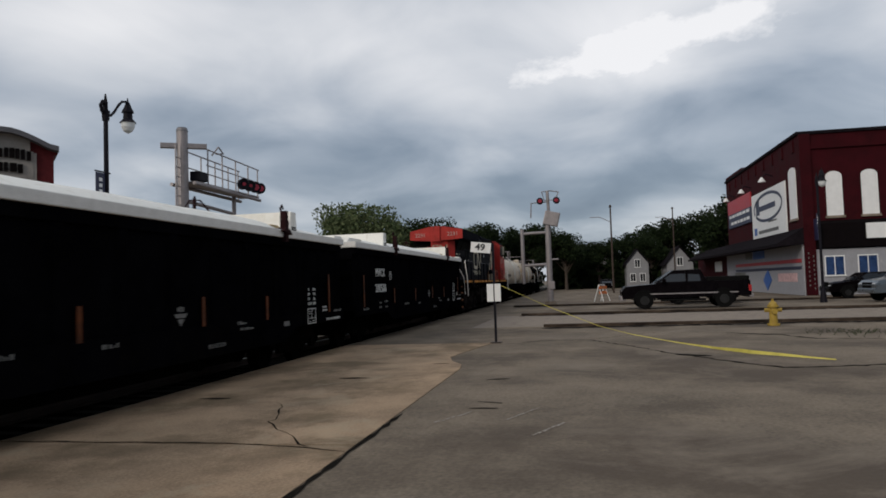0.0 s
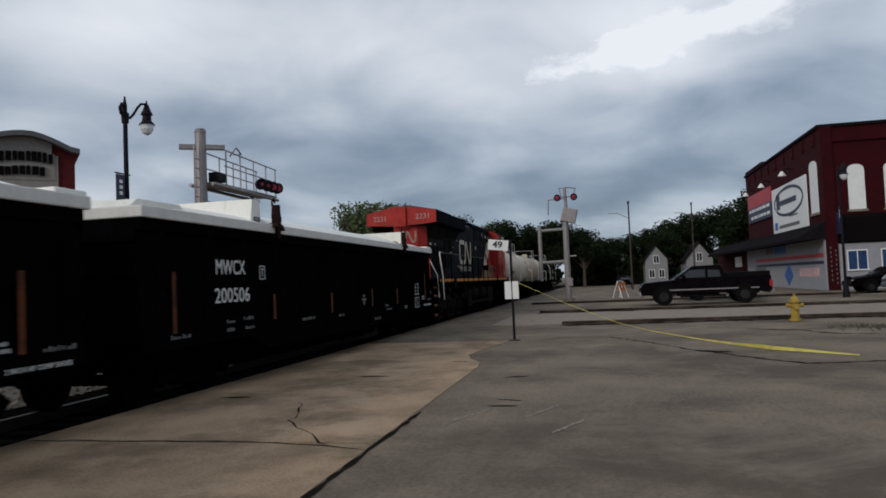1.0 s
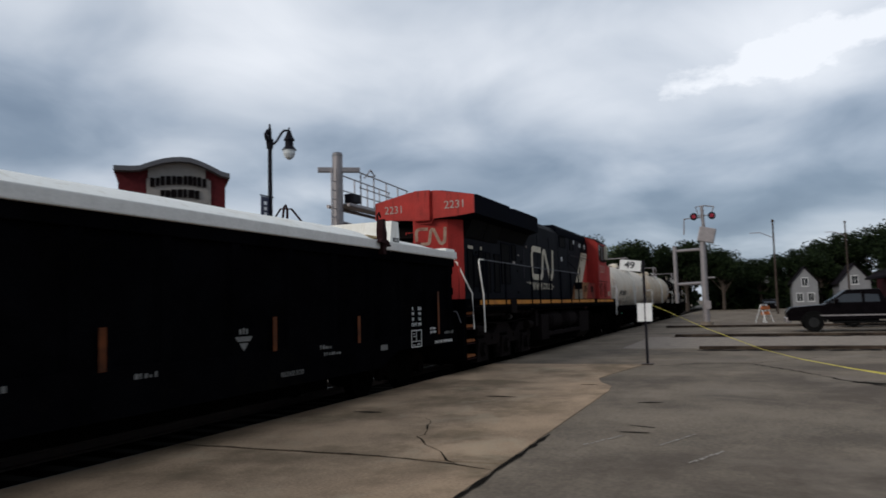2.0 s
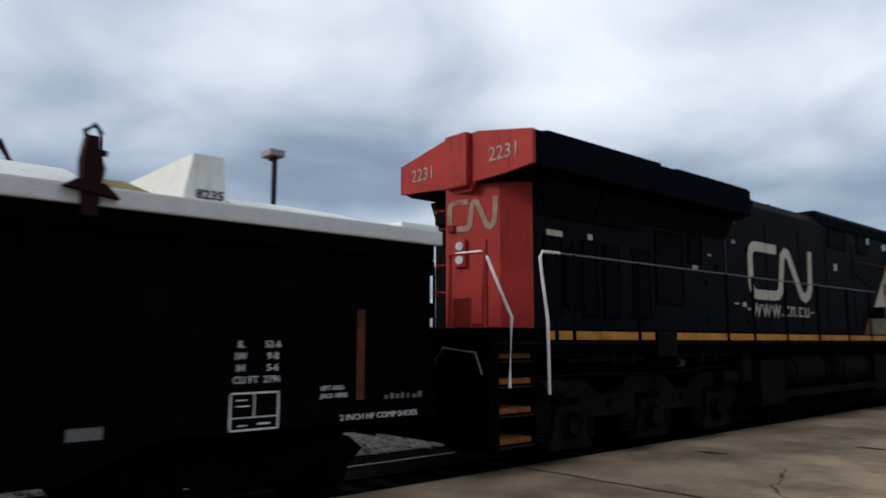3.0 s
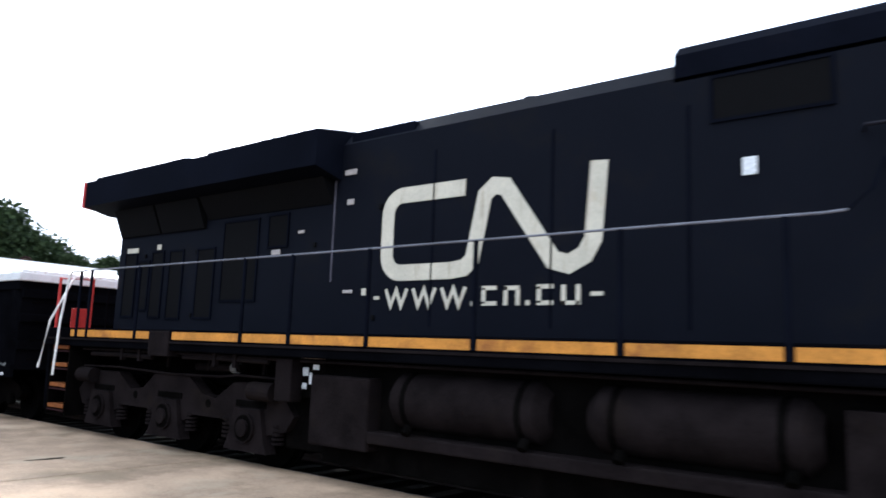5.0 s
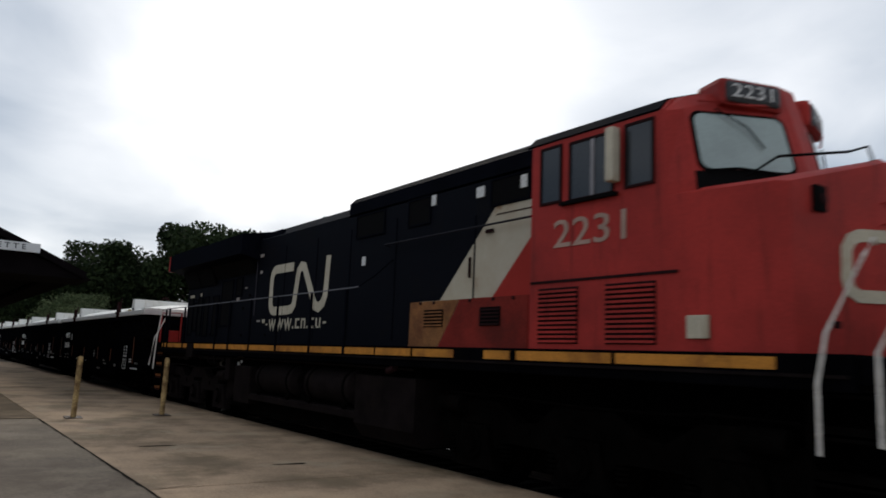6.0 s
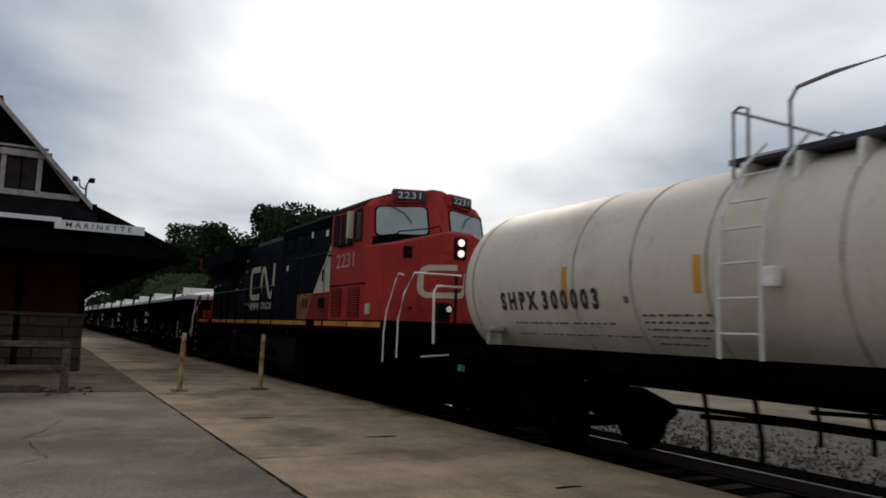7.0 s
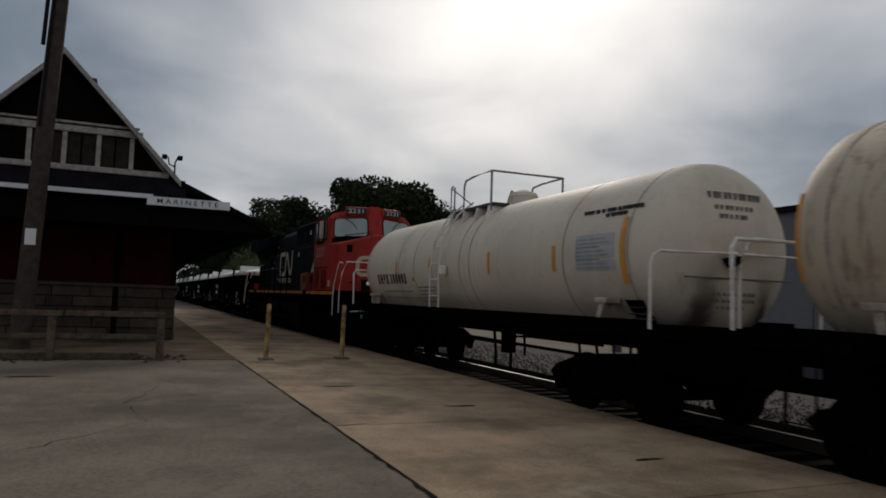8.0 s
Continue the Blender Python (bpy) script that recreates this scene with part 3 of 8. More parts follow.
    crack([(-17.74, 2.3), (-17.74, -0.5), (-17.74, -6)], 0.07, 0.02, -0.008)
    for x, y, w in ((9.98, 5.4, 0.30), (12.15, 4.03, 0.34), (9.2, 1.35, 0.2), (14.2, 2.9, 0.25), (-6.2, 5.0, 0.2), (-12.5, 3.4, 0.34), (-14.5, -1.6, 0.45), (-10.0, 4.6, 0.3), (-7.4, -1.9, 0.4)):
        bm = bmesh.new()
        n = 11
        vs = [bm.verts.new((x + 0.22 * w * math.cos(6.283 * i / n) * rng.uniform(0.5, 1.2), y + w * math.sin(6.283 * i / n) * rng.uniform(0.6, 1.1), 0.004 if y > 2.35 else -0.006)) for i in range(n)]
        bm.faces.new(vs)
        tagged(part("pavement_pit", bm, M_CRACK), "dark tar-filled pit in the pavement", "pit", "pavement pits", "structure")
    chalk = mat("faded_white_mark", (0.30, 0.27, 0.235), 0.95, vary=0.3, scale=9, gloss=0.1)
    for x0, y0, x1, y1 in ((8.27, 1.77, 8.96, 1.45), (8.45, 0.98, 9.24, 0.65), (7.6, 0.6, 8.3, 0.31)):
        bm = bmesh.new()
        d = (Vector((x1, y1)) - Vector((x0, y0))).normalized()
        for k in range(7):
            u, v = k / 7, (k + rng.uniform(0.6, 1.05)) / 7
            w = 0.022 * rng.uniform(0.4, 1.0)
            o = rng.uniform(-0.012, 0.012)
            bm.faces.new([bm.verts.new((x0 + (x1 - x0) * q - d.y * (e + o), y0 + (y1 - y0) * q + d.x * (e + o), -0.006)) for q, e in ((u, -w), (v, -w * 0.7), (v, w * 0.8), (u, w))])
        tagged(part("faded_paint_mark", bm, chalk), "faded pale scuff mark on the asphalt", "paint mark", "scuff marks", "structure")
    # street edges beyond the lot
    for x, y0, y1, w in ((25.0, -70, 1.5, 0.16), (33.6, -70, 3.0, 0.2), (45.2, -70, 4.5, 0.16)):
        bm = cube(x, x + w, y0, y1, -0.05, 0.09, 0.02)
        tagged(part("kerb", bm, M_KERBDARK), "low stained concrete kerb of the street, darkened for gutter shade", "kerb", "street kerbs", "structure")
        # A wide dark strip along each kerb paints in the gutter's shade.
        crack([(x - 0.5, y1), (x - 0.45, y1 - 12), (x - 0.5, -40)], 0.85, 0.14, -0.008 if x < 26 else 0.0)
    part_ = cube(25.3, 33.3, -70, 4.0, -0.1, 0.0)
    tagged(part("sidewalk", part_, M_KERB), "pale concrete apron beside the street", "pavement", kind="structure")
    # weeds at the lot's edge
    bm = bmesh.new()
    for _ in range(160):
        x, y = rng.gauss(20.5, 0.5), rng.gauss(-6.6, 0.5)
        h, a = rng.uniform(0.03, 0.10), rng.uniform(0, 6.28)
        bm.faces.new([bm.verts.new(v) for v in ((x, y, -0.02), (x + 0.03 * math.cos(a), y + 0.03 * math.sin(a), -0.02), (x + 0.1 * math.cos(a), y + 0.1 * math.sin(a), h))])
    tagged(part("weeds", bm, M_WEED), "small patch of weeds in the asphalt", "weeds", kind="stuff")


def build_track():
    profile = [(-0.07, -0.20), (0.07, -0.20), (0.07, -0.18), (0.012, -0.165), (0.012, -0.09), (0.036, -0.08), (0.036, -0.05), (-0.036, -0.05), (-0.036, -0.08), (-0.012, -0.09), (-0.012, -0.165), (-0.07, -0.18)]
    for side in (-0.7535, 0.7535):
        ob = part("rail", slab([(TRACK + side + y, z - 0.004) for y, z in profile], "x", -400, 400), M_RAIL)
        tagged(ob, "steel rail with a bright worn head", "rail", "rails of the track", "structure")
        part("rail_head", cube(-400, 400, TRACK + side - 0.03, TRACK + side + 0.03, -0.054, -0.05), M_RAILTOP, ob)
    ties = thing("crossties", pose(0, 0, 0), "dark creosoted wooden crossties under the rails", "crossties", kind="structure")
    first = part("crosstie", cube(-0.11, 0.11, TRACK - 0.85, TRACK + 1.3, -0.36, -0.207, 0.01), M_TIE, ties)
    for i in range(-100, 38):
        if i:
            o = first.copy()
            scene.collection.objects.link(o)
            o.location.x = i * 0.53
    # loose stone on the far shoulder
    rng = random.Random(9)
    verts, faces = [], []
    for _ in range(9500):
        x = rng.uniform(-30, 17)
        y = rng.uniform(9.15, 12.9)
        z = -0.2 + 0.1 * min(1, max(0, (y - 8.5) / 0.9)) + rng.uniform(-0.01, 0.03)
        r = rng.uniform(0.018, 0.055)
        base = len(verts)
        for d in ((1, 0, 0), (-1, 0, 0), (0, 1, 0), (0, -1, 0), (0, 0, 1), (0, 0, -1)):
            verts.append(tuple(c + r * k * rng.uniform(0.6, 1.3) + rng.uniform(-0.3, 0.3) * r for c, k in zip((x, y, z), d)))
        for a, b, c in ((0, 2, 4), (2, 1, 4), (1, 3, 4), (3, 0, 4), (2, 0, 5), (1, 2, 5), (3, 1, 5), (0, 3, 5)):
            faces.append((base + a, base + b, base + c))
    me = bpy.data.meshes.new("ballast_stones")
    me.from_pydata(verts, [], faces)
    tagged(part("ballast_stones", me, M_STONE), "loose grey crushed stones beside the track", "ballast stones", kind="stuff")


build_ground()
build_track()


# ---------- the train ----------


def wheelset(parent, x, r, z=RAIL_TOP):
    """One axle with its two wheels."""
    bm = bmesh.new()
    for side in (-0.75, 0.75):
        cyl(bm, (x, side - 0.065, z + r), (x, side + 0.065, z + r), r, n=28)
        inner = side - 0.09 * math.copysign(1, side)
        cyl(bm, (x, inner - 0.02, z + r), (x, inner + 0.02, z + r), r + 0.03, n=28)
        cyl(bm, (x, side, z + r), (x, side + 0.1 * math.copysign(1, side), z + r), r * 0.3, n=14)
    cyl(bm, (x, -0.95, z + r), (x, 0.95, z + r), 0.085, n=12)
    return part("wheelset", bm, M_UNDER, parent, smooth=True)


def loco_bogie(loco, xc, paint):
    """A three-axle truck under the locomotive."""
    frame_ = None
    for side in (-1, 1):
        y0, y1 = side * 1.02, side * 1.2
        outline = [(xc - 2.75, 0.72), (xc - 2.5, 0.95), (xc - 2.1, 1.06), (xc - 1.5, 1.06), (xc - 1.1, 0.82), (xc - 0.75, 0.86), (xc - 0.45, 1.08), (xc + 0.45, 1.08), (xc + 0.8, 0.86), (xc + 1.1, 0.82), (xc + 1.5, 1.06), (xc + 2.1, 1.08), (xc + 2.55, 0.92), (xc + 2.75, 0.7),
                   (xc + 2.6, 0.5), (xc + 2.2, 0.42), (xc + 1.6, 0.42), (xc + 1.3, 0.56), (xc + 0.6, 0.56), (xc + 0.3, 0.42), (xc - 0.3, 0.42), (xc - 0.6, 0.56), (xc - 1.3, 0.56), (xc - 1.6, 0.42), (xc - 2.2, 0.42), (xc - 2.6, 0.5)]
        frame_ = part("bogie_sideframe", slab(outline, "y", min(y0, y1), max(y0, y1)), paint, loco)
        for dx in (-1.9, 0.0, 1.9):
            x = xc + dx
            bm = bmesh.new()
            bm = slab([(x - 0.44, 0.2), (x + 0.44, 0.2), (x + 0.36, 0.38), (x + 0.27, 0.74), (x - 0.27, 0.74), (x - 0.36, 0.38)], "y", min(side * 1.1, side * 1.27), max(side * 1.1, side * 1.27))
            cyl(bm, (x, side * 1.25, 0.50), (x, side * 1.31, 0.50), 0.19, n=22)
            cyl(bm, (x, side * 1.30, 0.50), (x, side * 1.35, 0.50), 0.11, n=18)
            part("axle_box", bm, paint, frame_)
            part("pedestal_slot", cube(x - 0.31, x + 0.31, min(side * 1.19, side * 1.215), max(side * 1.19, side * 1.215), 0.76, 0.84), M_UNDER, frame_)
            part("bearing_ring", rod((x, side * 1.312, 0.50), (x, side * 1.316, 0.50), 0.17, n=22), M_UNDER, frame_)
            for k in (-0.52, 0.52):
                bm = bmesh.new()
                for j in range(5):
                    cyl(bm, (x + k, side * 1.15, 0.33 + j * 0.055), (x + k, side * 1.15, 0.36 + j * 0.055), 0.085, n=12)
                part("coil_spring", bm, paint, frame_)
        # Dark discs paint the shade inside the sideframe's holes.
        for dx in (-0.95, 0.95):
            part("lightening_hole", rod((xc + dx, side * 1.19, 0.74), (xc + dx, side * 1.204, 0.74), 0.06, n=16), M_UNDER, frame_)
        part("brake_cylinder", rod((xc - 2.55, side * 1.28, 0.98), (xc - 2.1, side * 1.28, 0.98), 0.12), paint, frame_)
        part("brake_cylinder", rod((xc + 2.0, side * 1.28, 0.98), (xc + 2.45, side * 1.28, 0.98), 0.12), paint, frame_)
        part("brake_pipe", pipe([(xc - 2.6, side * 1.22, 1.12), (xc - 1.5, side * 1.22, 1.14), (xc, side * 1.22, 1.1), (xc + 1.2, side * 1.22, 1.12), (xc + 1.6, side * 1.22, 1.16), (xc + 2.5, side * 1.22, 1.15), (xc + 2.62, side * 1.22, 0.95)], 0.018, 6), paint, frame_)
    # Filler block added to black out the bright gaps between the wheels.
    part("motor_case", cube(xc - 2.4, xc + 2.4, -0.6, 0.6, 0.16, 0.9, 0.05), M_UNDER, loco)
    for dx in (-1.9, 0.0, 1.9):
        wheelset(loco, xc + dx, 0.53)


def emblem(bm, x, y, w, h, axis, a, b, flip=1):
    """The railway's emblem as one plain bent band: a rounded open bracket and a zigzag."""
    t = 0.17 * h
    r = 0.2 * h
    f = flip
    left = [(x + f * 0.42 * w, y + h - t / 2), (x + f * (r + t / 2), y + h - t / 2)]
    c0 = [(x + f * (t / 2 + r - r * math.sin(radians(k * 15))), y + h - t / 2 - r + r * math.cos(radians(k * 15))) for k in range(1, 7)]
    c1 = [(x + f * (t / 2 + r - r * math.cos(radians(k * 15))), y + t / 2 + r - r * math.sin(radians(k * 15))) for k in range(0, 7)]
    low = [(x + f * 0.36 * w, y + t / 2), (x + f * 0.425 * w, y + t * 0.62), (x + f * 0.46 * w, y + t * 1.1)]
    rise = [(x + f * 0.51 * w, y + h - t * 1.1), (x + f * 0.55 * w, y + h - t * 0.62), (x + f * 0.60 * w, y + h - t * 0.75)]
    fall = [(x + f * 0.80 * w, y + t * 0.8), (x + f * 0.86 * w, y + t * 0.55), (x + f * 0.92 * w, y + t * 1.0), (x + f * 0.95 * w, y + t * 1.8), (x + f * 0.97 * w, y + h)]
    return ribbon(bm, left + c0 + c1 + low + rise + fall, t, axis, a, b)


def build_locomotive():
    loco = thing("diesel_locomotive", pose(train_at(0), TRACK, 0), "long red, cream and blue-black diesel freight locomotive on the track", "locomotive")
    S = -1  # the platform side
    # frame and deck
    deck = part("deck_frame", cube(-0.85, 19.55, -1.50, 1.50, 1.44, 1.74, 0.02), M_BLACK, loco)
    part("centre_sill", cube(-0.7, 19.4, -0.5, 0.5, 0.95, 1.44), M_UNDER, loco)
    spans = [(0.08, 0.24), (0.31, 0.59), (0.65, 2.06), (2.13, 2.485), (3.093, 4.63), (4.70, 5.57), (5.64, 6.87), (6.94, 8.32), (8.40, 9.86), (9.94, 11.2), (11.28, 12.25), (12.3, 13.3), (13.36, 14.35), (15.0, 15.5), (15.62, 17.1), (17.16, 18.9)]
    for side in (-1, 1):
        for a, b in spans:
            part("sill_stripe", cube(a, b, side * 1.50, side * 1.506, 1.6, 1.708), M_SILLSTRIPE, deck, "weathered orange-yellow reflective stripe")
    part("jacking_pad", cube(2.53, 3.05, -1.53, -1.3, 1.36, 1.72, 0.015), M_TRUCKFRAME, loco)
    # The pad's holes are dark discs, their shade painted on.
    for x in (2.66, 2.9):
        part("pad_hole", rod((x, -1.52, 1.66), (x, -1.534, 1.66), 0.022, n=12), M_GRILLE, loco)
    part("jacking_pad", cube(2.53, 3.05, 1.3, 1.53, 1.36, 1.72, 0.015), M_UNDER, loco)
    # hood
    hood_out = [(-0.98, 1.74), (0.98, 1.74), (0.98, 4.18), (0.82, 4.37), (-0.82, 4.37), (-0.98, 4.18)]
    hood = part("hood", slab(hood_out, "x", 0.46, 15.78), M_LIVERY, loco)
    part("roof_hatch", slab([(-0.98, 4.14), (0.98, 4.14), (0.98, 4.40), (0.86, 4.52), (-0.86, 4.52), (-0.98, 4.40)], "x", 10.19, 15.52), M_LOCOBLACK, hood)
    part("roof_box", cube(5.95, 7.0, -0.96, 0.96, 4.1, 4.33, 0.02), M_LOCOBLACK, hood)
    for x, r in ((7.4, 0.07), (7.8, 0.06), (8.4, 0.1)):
        part("roof_fitting", rod((x, -0.55, 4.36), (x, -0.55, 4.46), r), M_LOCOBLACK, hood)
    part("exhaust_stack", cube(8.7, 9.5, -0.3, 0.3, 4.36, 4.46, 0.03), M_CLAMP, hood)
    # overhanging radiator housing at the tail
    wing = [(-1.45, 3.82), (-1.02, 3.72), (1.0, 3.72), (1.17, 3.80), (1.17, 4.22), (0.2, 4.42), (-0.5, 4.42), (-1.45, 4.26)]
    rad = part("radiator_housing", slab(wing, "x", -0.03, 5.83), M_LOCOBLACK, loco)
    face_ = [(-1.47, 3.81), (-0.98, 3.76), (-0.42, 3.74), (-0.36, 3.62), (0.1, 3.62), (0.16, 3.72), (0.7, 3.76), (1.19, 3.79), (1.19, 4.22), (0.2, 4.43), (-0.5, 4.43), (-1.47, 4.26)]
    tail = part("tail_panel", slab(face_, "x", -0.09, -0.03), M_LOCORED, rad, "red tail end panel with white numbers")
    part("tail_box", cube(-0.19, -0.09, -0.36, 0.08, 3.68, 4.44, 0.03), M_LOCORED, rad)
    lettering("number", "2231", 0.27, facing(-0.096, 0.66, 4.01, "-x"), M_DULLWHITE, tail, 0.47)
    lettering("number", "2231", 0.27, facing(-0.096, -0.98, 4.04, "-x"), M_DULLWHITE, tail, 0.50)
    part("roof_fan_hatch", slab([(-1.42, 4.26), (1.1, 4.26), (0.2, 4.47), (-0.5, 4.47), (-1.42, 4.30)], "x", 3.46, 5.81), M_LOCOBLACK, rad)
    part("tail_cap", slab([(-1.44, 4.26), (-1.44, 4.30), (-0.5, 4.48), (0.2, 4.48), (1.1, 4.24)], "x", 0.27, 2.93), M_LOCOBLACK, rad)
    for x in (4.55, 4.75, 5.05, 5.35):
        part("lifting_lug", cube(x, x + 0.1, -1.3, -1.22, 4.29, 4.36), M_LOCOBLACK, rad)
    # red tail face of the hood
    part("tail_recess", cube(0.43, 0.457, 0.16, 0.97, 1.75, 3.72), M_GRILLE, hood, "dark recess beside the tail box")
    for z0, z1, y0, y1 in ((3.32, 3.62, 0.30, 0.85), (2.70, 3.10, 0.36, 0.80)):
        part("recess_box", cube(0.30, 0.43, y0, y1, z0, z1, 0.02), M_TRUCKFRAME, hood)
    red = part("tail_face", slab([(0.457, -0.975), (0.12, -0.69), (-0.12, 0.10), (-0.11, 0.135), (0.457, 0.14)], "z", 1.75, 3.725), M_LOCORED, hood, "faded red slanted tail of the hood")
    slant = pose(-0.12, 0.10, 0, 0, 0, 16.9)  # y runs back along the slanted face, x into it

    def on_slant(bm):
        bm.transform(slant)
        return bm
    part("emblem", on_slant(emblem(bmesh.new(), -0.01, 3.08, 0.78, 0.45, "x", -0.008, -0.001, -1)), M_WORNCREAM, red, "worn cream band emblem")
    part("tail_door", on_slant(cube(-0.022, 0.0, -0.62, -0.08, 1.8, 2.95, 0.008)), M_LOCORED, red)
    lightbox = part("tail_light_box", on_slant(cube(-0.07, -0.02, -0.33, -0.15, 2.58, 2.98, 0.02)), M_LOCORED, red)
    for z in (2.68, 2.87):
        part("tail_light", on_slant(rod((-0.085, -0.24, z), (-0.06, -0.24, z), 0.06)), M_HEADLAMP, lightbox)
    for z in (3.42, 3.16, 2.64, 2.26):
        part("ladder_rung", pipe([(-0.08, 0.12, z), (-0.06, 0.28, z), (-0.13, 0.32, z), (-0.13, 0.32, z - 0.05)], 0.016, 6), M_LOCORED, red)
    part("panel_latch", on_slant(cube(-0.05, 0.0, -0.14, -0.03, 3.08, 3.18, 0.015)), M_GRIMYRED, red)
    # doors, screens and fittings along the hood
    for side in (-1, 1):
        yo = side * 0.98
        def plate(name, x0, x1, z0, z1, material, proud=0.012, label="", host=hood):
            return part(name, cube(x0, x1, min(yo, yo + side * proud), max(yo, yo + side * proud), z0, z1, 0.004), material, host, label)
        for x0, x1, z0, z1 in ((0.69, 1.02, 1.97, 2.99), (1.13, 1.42, 2.08, 2.85), (1.53, 1.83, 1.96, 2.99), (2.04, 2.38, 1.94, 2.98), (2.80, 3.20, 1.95, 2.97), (3.43, 4.2, 2.2, 3.33), (4.45, 4.83, 2.93, 3.35), (10.55, 11.5, 3.72, 4.1), (12.3, 12.9, 3.72, 4.12), (14.45, 15.22, 3.76, 4.1)):
            g = plate("hood_screen", x0, x1, z0, z1, M_GRILLE)
            bm = bmesh.new()
            for q in ((x0 - 0.03, x0, z0 - 0.03, z1 + 0.03), (x1, x1 + 0.03, z0 - 0.03, z1 + 0.03), (x0, x1, z1, z1 + 0.03), (x0, x1, z0 - 0.03, z0)):
                box(bm, q[0], q[1], min(yo, yo + side * 0.022), max(yo, yo + side * 0.022), q[2], q[3])
            part("screen_frame", bm, M_LOCOBLACK, g)
        for x0, x1 in ((0.52, 1.72), (1.78, 2.94)):
            part("radiator_screen", slab([(side * 0.985, 3.3), (side * 1.02, 3.3), (side * 1.2, 3.74), (side * 0.985, 3.74)], "x", x0, x1), M_GRILLE, hood)
        part("radiator_screen", slab([(side * 0.985, 3.42), (side * 1.0, 3.42), (side * 1.2, 3.74), (side * 0.985, 3.74)], "x", 3.0, 5.7), M_GRILLE, hood)
        for x in (5.71, 7.35, 8.9, 10.3, 11.9, 14.06):
            plate("door_seam", x, x + 0.035, 1.85 if x > 6 else 2.4, 3.9 if x < 12 else 3.66, M_LOCOBLACK if x > 6 else M_GRATING, 0.008)
        for x, z, w, h in ((0.89, 3.06, 0.34, 0.085), (1.69, 3.08, 0.11, 0.085), (6.0, 3.8, 0.2, 0.07), (6.02, 3.41, 0.11, 0.07), (5.4, 3.47, 0.08, 0.035), (5.12, 3.09, 0.12, 0.04), (6.05, 2.27, 0.16, 0.04), (6.36, 2.26, 0.13, 0.085), (10.85, 3.26, 0.12, 0.16), (13.0, 4.05, 0.12, 0.17), (14.18, 3.99, 0.18, 0.16), (15.12, 3.99, 0.13, 0.18), (4.62, 2.84, 0.18, 0.07)):
            plate("notice_plate", x - w / 2, x + w / 2, z - h / 2, z + h / 2, M_CREAM if h > 0.08 and h < 0.1 else M_DULLWHITE if h < 0.1 else M_STENCIL, 0.018, "small white notice plate")
        for x, z in ((5.0, 2.6), (5.0, 1.95), (5.4, 2.9), (6.5, 1.95), (6.55, 3.3), (1.3, 2.95), (2.75, 2.95), (2.72, 1.98)):
            plate("door_latch", x - 0.025, x + 0.025, z - 0.03, z + 0.03, M_GRILLE, 0.03)
        e = emblem(bmesh.new(), 6.58 if side < 0 else 9.57, 2.38, 2.95, 1.12, "y", min(yo, yo + side * 0.008), max(yo, yo + side * 0.008), 1 if side < 0 else -1)
        part("emblem", e, M_CREAM, hood, "large cream band emblem on the hood side")
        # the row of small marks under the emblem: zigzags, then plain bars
        ya, yb = min(yo, yo + side * 0.008), max(yo, yo + side * 0.008)
        for x in (6.69, 7.11, 7.53):
            zig = [(x, 2.285), (x + 0.085, 2.085), (x + 0.165, 2.27), (x + 0.245, 2.085), (x + 0.33, 2.285)]
            part("address_zigzag", ribbon(bmesh.new(), zig, 0.042, "y", ya, yb), M_CREAM, hood)
        for x, w, z0, z1 in ((6.5, 0.09, 2.165, 2.205), (7.94, 0.05, 2.08, 2.13), (8.08, 0.05, 2.10, 2.27), (8.08, 0.19, 2.08, 2.125), (8.08, 0.19, 2.245, 2.29), (8.36, 0.05, 2.08, 2.28), (8.36, 0.19, 2.24, 2.285), (8.51, 0.05, 2.08, 2.25), (8.63, 0.05, 2.08, 2.13), (8.76, 0.05, 2.10, 2.27), (8.76, 0.19, 2.08, 2.125), (8.76, 0.19, 2.245, 2.29), (9.04, 0.05, 2.08, 2.28), (9.04, 0.2, 2.08, 2.12), (9.2, 0.05, 2.08, 2.28), (9.36, 0.13, 2.165, 2.205)):
            part("address_bar", cube(x, x + w, ya, yb, z0, z1), M_CREAM, hood)
        part("hood_grab_rail", pipe([(11.72, side * 1.0, 3.43), (11.74, side * 1.1, 3.45), (15.7, side * 1.1, 3.45)], 0.016), M_BLACKPOLE, hood)
    # equipment box below the cream band
    cab_box = part("equipment_box", slab([(12.93, 1.74), (15.6, 1.74), (15.6, 2.41), (12.93, 2.41)], "y", -1.3, -0.985), M_LIVERY, loco)
    part("equipment_box", slab([(12.93, 1.74), (15.6, 1.74), (15.6, 2.41), (12.93, 2.41)], "y", 0.985, 1.3), M_LIVERY, loco)
    bm = slab([(12.94, 1.742), (13.69, 1.742), (14.18, 2.406), (12.94, 2.406)], "y", -1.306, -1.302)
    part("rust_panel", bm, mat("rusty_orange_paint", (0.22, 0.095, 0.035), 0.7, vary=0.35, dirt=(0.10, 0.032, 0.016), dirt_at=0.5, gloss=0.15), cab_box, "orange-tan rusted paint panel")
    part("rust_wedge", slab([(12.42, 1.745), (12.93, 1.745), (12.93, 2.33)], "y", -0.99, -0.982), M_RUSTSLAT, hood, "tan rusted wedge of paint")
    for x, z, w, h in ((14.35, 3.36, 0.16, 0.05), (13.98, 2.75, 0.03, 0.3)):
        part("door_handle", cube(x, x + w, -1.02, -0.985, z, z + h, 0.006), M_CLAMP, hood)
    part("panel_joint", cube(14.55, 15.76, -0.987, -0.981, 3.60, 3.615), M_CLAMP, hood)
